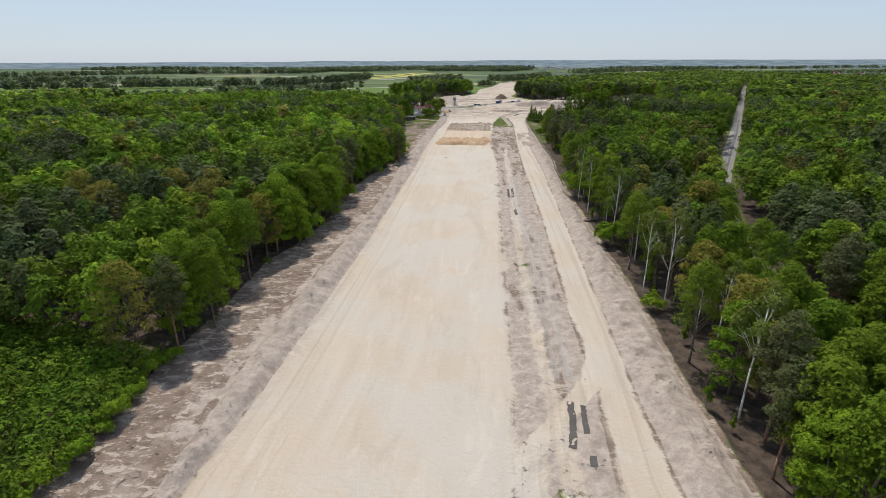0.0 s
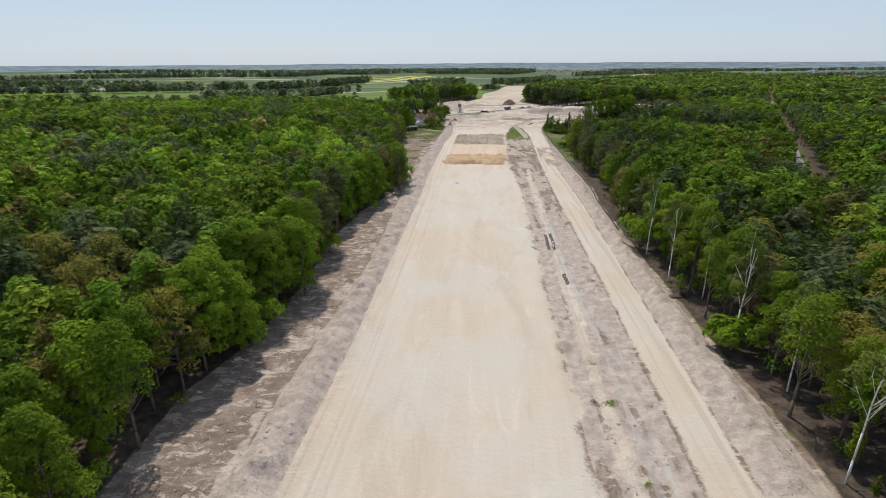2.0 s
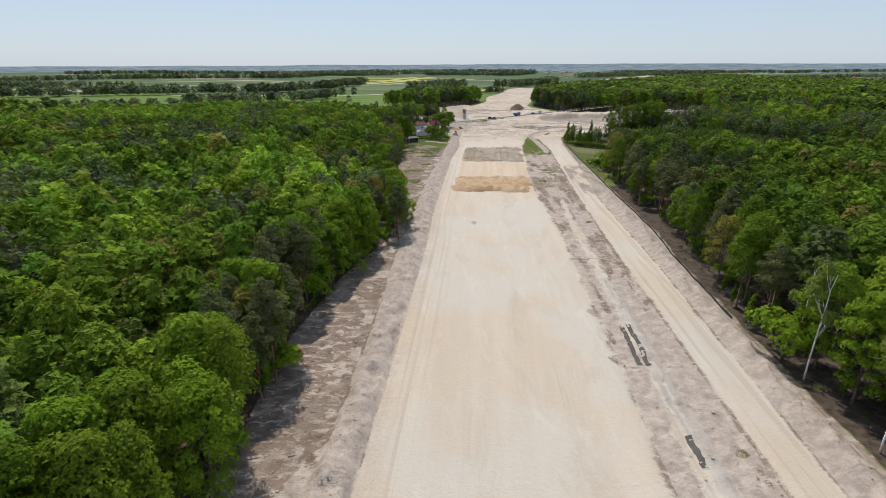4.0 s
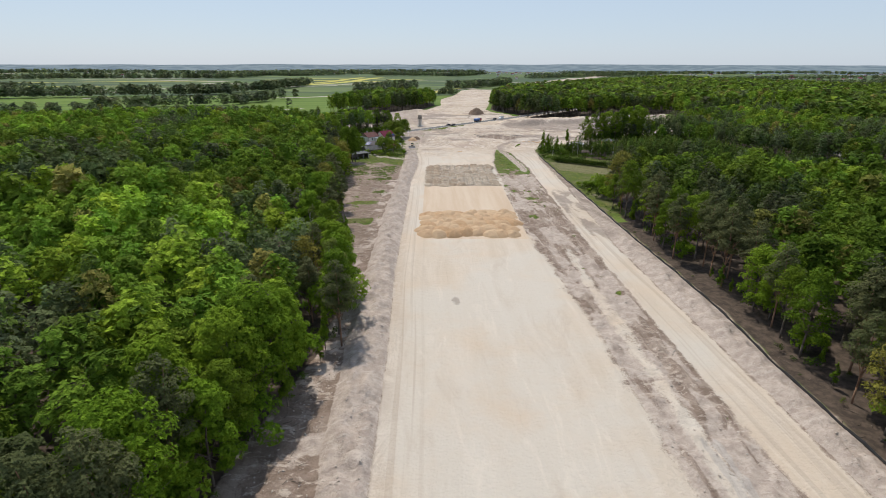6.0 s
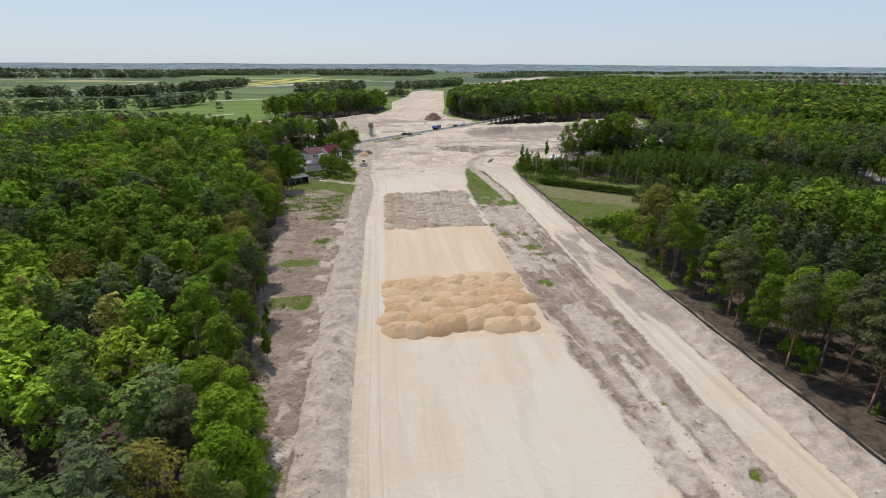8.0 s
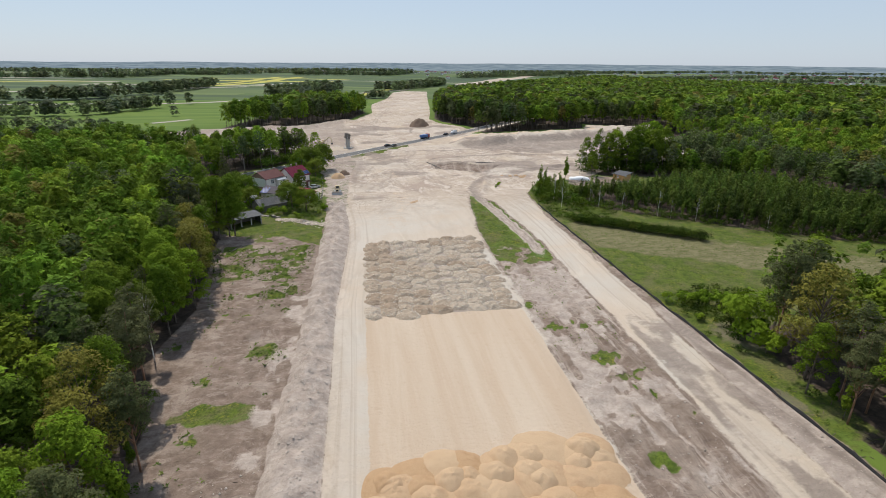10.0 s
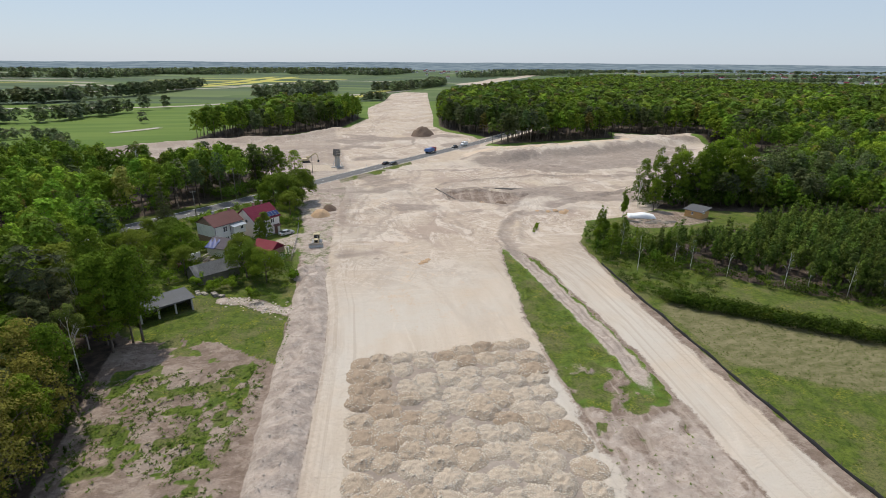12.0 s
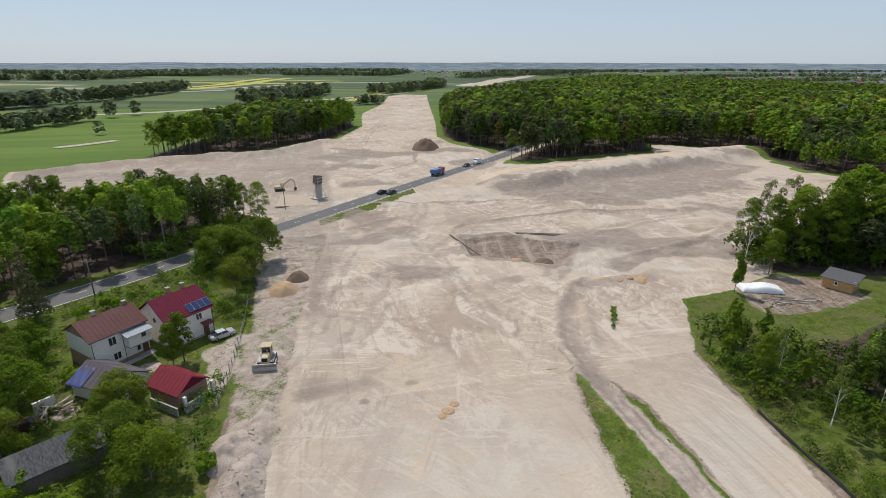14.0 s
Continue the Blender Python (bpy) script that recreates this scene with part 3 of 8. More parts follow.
sand = low * (step(-0.6, 0.6, X - pl) * step(-4.5, 3.5, sl - X + 0.9 * jit) + step(-2.0, 2.0, X - hl + 0.45 * jit) * step(-1.8, 1.8, hr - X + 0.4 * jit))
sand = np.maximum(sand, step(-1, 1.5, d_works + jit))
sand = np.maximum(sand, 1 - step(24, 34, d_band))
track = 1 - step(1.2, 3.2, np.abs(X - np.interp(Y, [35, 52, 66, 75], [9, 11, 22, 26])) + np.abs(jit) * 0.4)
sand = np.maximum(sand, track * (Y > 30) * (Y < 75) * 0.8)
inner = np.abs(X - np.interp(Y, [47, 120, 160, 200, 262, 300], [15, 19, 23.5, 27, 32, 36]))
sand = np.maximum(sand, 0.58 * (1 - step(0.6, 3.0, inner + 0.8 * jit)) * (Y < 290) * (Y > 40))
shoulder = (1 - step(5.5, 8.5, d_road)) * (X > -10)
sand = np.maximum(sand, shoulder)
rubble = low * (step(-0.4, 0.6, X - bl + 0.5 * jit) * step(-0.5, 0.5, pl - X) + step(-0.6, 0.4, X - hr - 0.4) * step(-0.6, 0.6, br - X + 0.4 * jit) * (1 - step(345, 372, Y)))
rubble = np.maximum(rubble, low * 0.55 * step(0, 1, X - sl) * step(0, 1, hl - X) * step(345, 368, Y) * (1 - step(395, 415, Y)))
rubble = np.maximum(rubble, low * 0.72 * step(0, 1, X - sl) * step(0, 1, hl - X) * step(np.interp(Y, [190, 235], [0.16, 0.36]), np.interp(Y, [190, 235], [0.40, 0.54]), fbm(X * 0.45, Y * 0.09, 5, 51)) * (Y < 430) * np.interp(Y, [190, 235], [1.2, 1.0]))
soil = low * step(-1, 1, X - wdl + 2) * step(-1, 1, br + 0.9 + 0.5 * jit - X)
lawn = np.maximum(step(-1.5, 1.5, d_meadow + 0.7 * jit), step(-1.5, 1.5, d_yard + jit))
isle = low * step(0.2, 1.4, X - sl - 0.4 * jit) * step(0.2, 1.2, hl - X - 0.3 * jit)
lawn = np.maximum(lawn, isle * step(372, 400, Y + 9 * jit) * (0.66 + 0.34 * step(0.4, 0.6, fbm(X * 0.12, Y * 0.12, 3, 64))))
lawn = np.maximum(lawn, isle * 0.85 * (0.3 + 0.7 * step(0.36, 0.62, fbm(X * 0.5, Y * 0.45, 5, 65))) * step(-0.2, 0.2, fbm(X * 0.2, Y * 0.2, 5, 63) - np.interp(Y, [300, 345, 390], [0.70, 0.57, 0.47])))
lawn = np.maximum(lawn, isle * (1 - step(2, 9, np.abs(Y - 313 + 2 * jit))) * 0.52)
rag = step(0.36, 0.62, fbm(X * 0.5, Y * 0.45, 5, 62))
weeds = low * step(-1, 1, X - wdl) * step(0, 2, bl - X - 1.5)
near_bank = low * (1 - step(2, 6.5, bl - X)) * (X < bl) * step(0.42, 0.6, fbm(X * 0.4, Y * 0.25, 5, 52)) * (Y < 380)
rubble = np.maximum(rubble, 0.7 * near_bank)
lawn = np.maximum(lawn, weeds * (0.25 + 0.75 * rag) * step(-0.2, 0.2, fbm(X * 0.13, Y * 0.16, 5, 61) - np.interp(Y, [300, 375, 385, 400], [0.64, 0.62, 0.50, 0.44])) * step(295, 312, Y) * 0.9)
lawn = np.maximum(lawn, weeds * np.maximum(1 - step(1, 7, np.abs(Y - 320) + 1.6 * jit), 1 - step(0, 6, np.abs(Y - 342) + 1.8 * jit)) * (X < -14) * 0.85)
lawn = np.maximum(lawn, (1 - step(4, 7, d_rail)) * 0.7)
lawn = np.maximum(lawn, 0.75 * step(0.2, 1.2, X - br) * step(-1, 1, wdr + 4 - X) * step(312, 322, Y + jit) * (Y < 352))
verge = (d_road > 4.2) & (d_road < 8.5) & (Y - np.interp(X, [p[0] for p in ROAD], [p[1] for p in ROAD]) < 0) & (X > 12) & (X < 48)
lawn = np.maximum(lawn, verge * 0.85)
lawn = np.maximum(lawn, (1 - step(7, 12, d_road)) * (X < 0) * 0.9)
sand = np.where(verge, 0, sand)
bare = step(-1, 1, X + 0.8 * jit - np.interp(Y, [446, 455, 470, 483, 500, 520], [-2.5, -3.0, -4.0, -2.5, -3.0, -5])) * (Y > 449) * (Y < 534) * (X < 14)
lawn = lawn * (1 - bare * (fbm(X * 0.3, Y * 0.3, 3, 66) < 0.56))
soil = np.maximum(soil, bare)
lawn = np.maximum(lawn, 0.85 * step(-2, 2, inside([(84, 474), (111, 482), (117, 492), (150, 520), (180, 470), (170, 425), (124, 472)], X, Y) + jit))
path_d, _ = along([(-17.5, 438.5), (-12.5, 436.5), (-8.0, 432.5), (-4.5, 430.5)], X, Y)
path = (1 - step(0.3, 2.6, path_d + 0.8 * jit)) * 0.8
rubble = np.maximum(rubble, path)
lawn = lawn * (1 - path)
trod = np.zeros_like(X)
for px_, py_, pr_ in ((-6.5, 474.5, 4.2), (-3.8, 478.5, 3.0), (-6.2, 466.0, 3.4), (-5.0, 470.5, 3.4), (-16.5, 472.6, 2.2), (-24.5, 462.6, 2.6)):
    trod = np.maximum(trod, 1 - step(0.4, 1.1, np.hypot(X - px_, Y - py_) / pr_ + 0.12 * jit))
rubble = np.maximum(rubble, 0.85 * trod)
lawn = lawn * (1 - trod)
plot_d = inside([(93, 463), (98, 478), (114, 481), (127, 474), (124, 464), (108, 462)], X, Y)
soil = np.maximum(soil, 0.8 * step(-1.5, 2.5, plot_d + jit))
lawn = lawn * (1 - 0.75 * step(-1.5, 2.5, plot_d + jit))
rubble = np.maximum(rubble, 0.55 * bare)
edge_weeds = bare * (step(0.5, 0.62, fbm(X * 0.35, Y * 0.3, 4, 68) + 0.1 * (1 - step(0, 4, np.abs(X + 3.2)))))
lawn = np.maximum(lawn, 0.7 * edge_weeds)
pit_d = inside([(50, 526), (47.5, 509), (68, 497), (81, 511), (64, 523)], X, Y)
track_x = X - np.interp(Y, [385, 400, 430, 445, 452, 458], [48.5, 50.5, 51.8, 51.6, 51.0, 50.4])
isle_track = (1 - step(0.8, 3.0, np.abs(track_x + 0.4 * jit))) * step(385, 398, Y + 2 * jit)
rubble = rubble * (1 - step(0.3, 0.6, lawn) * isle)
soil = soil * (1 - np.where(bare < 0.5, step(0.45, 0.75, lawn), 0.7 * (lawn > 0.3)))
sand = sand * (1 - bare * step(-3, 0.5, pl - X))
rubble = np.maximum(rubble, 0.85 * isle_track * low)
lawn = lawn * (1 - isle_track)
dry = step(0, 4, d_meadow) * (1 - step(6, 19, np.abs((Y - 394) + 0.75 * (X - 85) + 3 * jit)))
fringe = np.interp(Y, [60, 90, 300, 330], [1.0, 4.0, 3.0, 0.0])
forest = np.maximum(low * step(-1.5, 1.5, wdl + fringe + 1.1 * jit - X) * (X > -700) * (Y < 600), (Y < 350) * step(-1, 1, X - np.where(Y < 312, np.minimum(wdr, br + 0.9), wdr) - 0.6 * jit))
forest = np.maximum(forest, np.maximum(step(-3, 3, inside(WOOD_EAST, X, Y)), step(-3, 3, inside(WOOD_A, X, Y))))
forest = np.maximum(forest, ((Y >= 456) & (X < -40) & (Y < 575 + 0.1 * np.minimum(X + 120, 0))) * 1.0)
forest = np.maximum(forest, ((X < -2) & (Y > 500) & (Y < 575) & (d_works < 0)) * 1.0)
forest *= 1 - step(-1, 1, d_meadow - 5 * (Y < 356))
copse_floor = step(-1, 1.5, inside([(110, 484), (118, 480.5), (130, 476), (178, 459), (205, 478), (152, 498), (116, 492)], X, Y) + jit)
forest = np.maximum(forest, copse_floor)
lawn = lawn * (1 - copse_floor)
d_plant = inside(PLANTING, X, Y)
forest = np.maximum(forest, step(-1, 2, d_plant + jit))
lawn = lawn * (1 - 0.9 * step(-1, 2, d_plant + jit))
churned = step(0, 5, d_works) * 0.8 * step(0.5, 0.7, fbm(X * 0.035, Y * 0.06, 4, 70) + 0.10 * step(0, 16, (Y - 588) - 0.36 * (X - 72)) * step(60, 90, X)) * (Y < 720)
churned = np.maximum(churned, step(0, 3, d_works) * (1 - step(4, 9, X - pl)) * step(462, 492, Y + 4 * jit) * 0.55)
soil = np.maximum(soil, step(0, 1.5, pit_d + 0.5 * jit))
sand = sand * (1 - 0.8 * step(0, 1.5, pit_d + 0.5 * jit))
churned = np.maximum(churned, 0.9 * step(-0.2, 1.8, inside(STONES, X, Y) + 0.4 * jit))
churned = np.maximum(churned, 0.75 * (1 - step(0.1, 0.7, np.abs(np.abs(track_x) - 0.85) + 0.15 * np.abs(jit))) * step(390, 400, Y) * (Y < 462))
for scarp in ([(52, 533), (90, 541), (128, 535)], [(30, 566), (70, 560), (110, 552)], [(50, 526), (47.5, 509), (68, 497), (81, 511), (64, 523), (50, 526)], [(-60, 660), (-30, 668), (10, 690)], [(30, 610), (60, 640), (72, 700)]):
    s_d, _ = along(scarp, X + 1.5 * jit, Y + jit)
    churned = np.maximum(churned, 0.75 * (1 - step(0.2, 2.4, s_d)) * step(0, 3, d_works))
worked = np.maximum(step(412, 475, Y + 5 * jit) * np.where(Y < 456, 1.0, step(-14, 0, d_works)) * (0.5 + 0.5 * step(0.35, 0.6, fbm(X * 0.03, Y * 0.04, 3, 74))), (1 - step(20, 30, d_band)))
worked = np.maximum(worked, 0.5 * low * (1 - step(0, 4, X - pl)))
east_brown = inside([(76, 577), (110, 586), (160, 597), (196, 590), (182, 562), (134, 548), (92, 556)], X, Y)
churned = np.maximum(churned, step(-6, 5, east_brown + 3 * jit))
for tracks in ([(9, 478), (14, 500), (20, 530), (33, 560)], [(14, 470), (30, 500), (60, 540), (90, 552)], [(44, 470), (40, 495), (38, 530), (46, 562)], [(62, 492), (90, 520), (130, 530)], [(30, 470), (18, 482), (10, 486)], [(40, 700), (52, 760), (74, 850)], [(-60, 640), (-10, 650), (40, 690)]):
    t_d, _ = along(tracks, X + 2 * jit, Y)
    churned = np.maximum(churned, 0.5 * (1 - step(0.4, 2.6, np.abs(t_d - 1.6) + 0.6 * np.abs(jit))) * step(0, 3, d_works))
edge_d, _ = along([(51.5, 440), (51, 452), (53, 466), (59, 478), (68, 486), (84, 486)], X, Y)
churned = np.maximum(churned, (1 - step(0.6, 5.0, edge_d + 1.2 * jit + 2 * (1 - step(440, 462, Y)))) * 0.6)
arc_d = inside([(70, 486), (54, 468), (49, 458), (52.6, 454), (58, 454.4), (60.6, 463), (66.3, 474.4), (73, 480)], X, Y)
churned = np.maximum(churned, 0.45 * step(-1, 2.5, arc_d + jit))
band_d, _ = along([(80, 492), (96, 500), (110, 498), (126, 508)], X, Y)
churned = np.maximum(churned, (1 - step(1.0, 3.0, band_d + 0.5 * jit)) * 0.9)
haul_mud = step(0, 1.5, X - hl) * step(-0.5, 1, br - X) * step(286, 305, Y) * (1 - step(345, 372, Y)) * low
churned = np.maximum(churned, haul_mud * (0.25 + 0.5 * step(0.38, 0.62, fbm(X * 0.5, Y * 0.1, 5, 57))))
churned = np.maximum(churned, 0.45 * haul_mud * step(-1.5, 1.0, X - hr))
gold = step(-0.2, 1.2, inside(ORANGE, X, Y)) * 1.0
gold = np.maximum(gold, 0.38 * step(404, 414, Y) * (1 - step(440, 475, Y)) * step(4, 7, X - pl) * step(0, 2, sl - X))
gold = np.maximum(gold, 0.4 * (1 - step(50, 53, Y + 0.6 * jit)) * (X < -4.5) * step(2, 5, X - pl))
lane_d, _ = along([(16, 425), (23, 446), (24, 465), (31, 481), (26, 500), (23, 518)], X, Y)
gold = np.maximum(gold, 0.42 * (1 - step(2, 8, lane_d + 2 * jit)))
gold = np.maximum(gold, 1.0 * step(-1, 1, d_works) * (1 - step(3.5, 8, np.abs(Y - 589 - 0.25 * (X - 67)) + jit)) * step(70, 85, X) * (X < 190))
silt = np.zeros_like(X)
for way in ([(28.5, 215), (27.1, 196.7), (25.1, 180.4), (24.5, 167.6), (23.9, 157.3), (23.6, 147.4), (23.4, 136), (22.8, 126.4), (21.2, 108), (19.2, 88), (17.6, 68)], [(30, 215), (28.5, 196.7), (26.8, 180.4), (26.1, 167.6), (25.2, 155.5), (25.2, 142), (25.3, 130.8), (23.4, 110), (21.4, 90), (19.6, 68)]):
    rut_d, _ = along(way, X, Y)
    silt = np.maximum(silt, 1 - step(0.1, 0.95, rut_d + 0.12 * jit))
damp = np.zeros_like(X)
# damp spots; the wide one at (68, 345) also paints in forest shade
for px_, py_, rx_, ry_ in ((15.9, 455.3, 1.1, 1.0), (23.4, 458.3, 1.5, 0.9), (1.5, 259.5, 1.0, 2.4), (38, 276, 1.6, 3.0), (27, 238, 1.3, 1.8), (16.5, 131, 2.0, 2.6), (21.3, 199, 1.6, 2.4), (-18, 364, 1.6, 2.6), (68, 345, 6, 7.0), (58.2, 338.5, 2.0, 4.0), (60.5, 327, 1.6, 4.0), (-12, 300, 1.2, 1.8)):
    damp = np.maximum(damp, 1 - step(0.4, 1.3, np.hypot((X - px_) / rx_, (Y - py_) / ry_)))
for key, v in (("sand", sand), ("rubble", rubble), ("soil", soil), ("lawn", lawn), ("dry", dry), ("forest", forest), ("churned", churned), ("gold", gold), ("worked", worked), ("damp", damp), ("silt", silt), ("lateral", X - pl), ("run", Y)):
    ground_me.attributes.new(key, "FLOAT", "POINT").data.foreach_set("value", np.ascontiguousarray(v, np.float32).ravel())
ground = tagged(new("ground", ground_me), "pale lime sand strip, stripped soil, forest floor and farmland", "ground", kind="structure")

# the distant ridge that closes the view
ang = np.radians(np.linspace(-100, 100, 220))
rim = 4550.0
top_z = 26 + 26 * step(-0.9, 0.7, ang) + 14 * (fbm(ang * 9, ang * 0 + 3.3, 4, 80) - 0.5)
ridge_v = np.concatenate([np.stack([np.sin(ang) * r, 150 + np.cos(ang) * r, z], -1) for r, z in ((rim - 900, ang * 0 - 12), (rim - 300, top_z * 0.55), (rim, top_z))])
# blue haze is painted into the hill colours, shown by a plain glow
m_, n_, l_, b_ = blank("hazed_hills")
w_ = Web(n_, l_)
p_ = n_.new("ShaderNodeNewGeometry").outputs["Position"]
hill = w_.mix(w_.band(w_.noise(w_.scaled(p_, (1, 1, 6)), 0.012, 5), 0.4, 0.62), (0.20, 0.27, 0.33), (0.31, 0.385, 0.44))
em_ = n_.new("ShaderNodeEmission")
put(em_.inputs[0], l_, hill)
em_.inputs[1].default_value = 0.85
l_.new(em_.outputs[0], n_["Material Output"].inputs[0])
tagged(new("backdrop", mesh_of("backdrop", ridge_v, sheet(220, 3), m_, True)), "low wooded hills, blue summer haze painted into a glowing backdrop", "hills", kind="structure")

# ---- road and railway ----
road_v, road_f, road_c = ribbon(ROAD, 7.4, 0.06)
road = tagged(new("road", mesh_of("road", road_v, road_f, M["asphalt"])), "worn grey asphalt road crossing the works", "road", kind="structure")
for off in (-3.35, 3.35):
    v, f, _ = ribbon(ROAD, 0.18, 0.066, off=off)
    hang("edge_line", mesh_of("edge_line", v, f, M["paint_white"]), road)
for i in range(6, len(road_c) - 2, 2):
    p, q = road_c[i], road_c[i + 1]
    d = (q - p) / np.linalg.norm(q - p)
    s = np.array([d[1], -d[0]]) * 0.08
    z = gz(*p) + 0.066
    hang("centre_dash", mesh_of("centre_dash", [(*(p - s), z), (*(p + s), z), (*(p + d * 2 + s), z), (*(p + d * 2 - s), z)], [(0, 1, 2, 3)], M["paint_white"]), road)

M["ballast"] = worn("ballast", (0.20, 0.185, 0.17), (0.36, 0.335, 0.31), 5, 0.95, 0.8)
M["rail_steel"] = worn("rail_steel", (0.20, 0.14, 0.10), (0.32, 0.26, 0.21), 3, 0.5, 0.1, 0.6)
M["concrete"] = worn("concrete", (0.36, 0.35, 0.33), (0.48, 0.47, 0.44), 2, 0.85, 0.2)
track_thing = thing("railway_track", Matrix(), "single railway track on grey ballast through the forest", "railway")
v, f, rail_c = ribbon(RAILWAY, 3.4, 0.55)
v2, f2, _ = ribbon(RAILWAY, 6.4, 0.0)
n2 = len(v)
skirt = np.concatenate([[[2 * i, 2 * i + 2, n2 + 2 * i + 2, n2 + 2 * i], [2 * i + 1, n2 + 2 * i + 1, n2 + 2 * i + 3, 2 * i + 3]] for i in range(len(rail_c) - 1)])
hang("ballast", mesh_of("ballast", np.concatenate([v, v2]), np.concatenate([f, skirt]), M["ballast"]), track_thing)
for off in (-0.75, 0.75):
    v, f, _ = ribbon(RAILWAY, 0.09, 0.83, off=off)
    lowv = v.copy()
    lowv[:, 2] -= 0.16
    k = len(v)
    sides = np.concatenate([[[2 * i, 2 * i + 2, k + 2 * i + 2, k + 2 * i], [2 * i + 1, k + 2 * i + 1, k + 2 * i + 3, 2 * i + 3]] for i in range(len(rail_c) - 1)])
    hang("rail", mesh_of("rail", np.concatenate([v, lowv]), np.concatenate([f, sides]), M["rail_steel"]), track_thing)
sv, sf = [], []
d = np.gradient(rail_c, axis=0)
d /= np.linalg.norm(d, axis=1)[:, None]
CUBE = np.array([(x, y, z) for z in (-0.5, 0.5) for y in (-0.5, 0.5) for x in (-0.5, 0.5)])
CUBE_F = np.array([(0, 2, 3, 1), (4, 5, 7, 6), (0, 1, 5, 4), (2, 6, 7, 3), (0, 4, 6, 2), (1, 3, 7, 5)])
for i in range(0, len(rail_c) - 1):
    if rail_c[i, 1] > 420:
        break
    for k in range(6):
        p = rail_c[i] + (rail_c[i + 1] - rail_c[i]) * k / 6
        z = gz(*p) + 0.6
        loc = CUBE * (2.5, 0.25, 0.16)
        sv.append(np.c_[p[0] + loc[:, 0] * d[i, 1] + loc[:, 1] * d[i, 0], p[1] - loc[:, 0] * d[i, 0] + loc[:, 1] * d[i, 1], z + loc[:, 2]])
        sf.append(CUBE_F + 8 * len(sf))
tagged(hang("sleepers", mesh_of("sleepers", np.concatenate(sv), np.concatenate(sf), M["concrete"]), track_thing), kind="stuff")


# ---- trees ----
def leaves(centres, out, size, r, flat=0.35):
    """Three-cornered leaf sprays at centres, facing about out."""
    n = len(centres)
    nrm = out + r.normal(0, 0.4, (n, 3)) + (0, 0, flat)
    nrm /= np.linalg.norm(nrm, axis=1)[:, None]
    t = np.cross(nrm, r.normal(0, 1, (n, 3)))
    t /= np.linalg.norm(t, axis=1)[:, None]
    b = np.cross(nrm, t)
    s = (size * r.uniform(0.6, 1.35, n))[:, None]
    v = np.stack([centres - t * s * 0.62 - nrm * s * 0.15, centres - b * s * 0.42 + t * s * 0.3, centres + b * s * 0.42 + t * s * 0.25], 1)
    return v.reshape(-1, 3), np.arange(3 * n).reshape(-1, 3)


def ball(n, r):
    p = r.normal(0, 1, (n, 3))
    return p / np.linalg.norm(p, axis=1)[:, None]


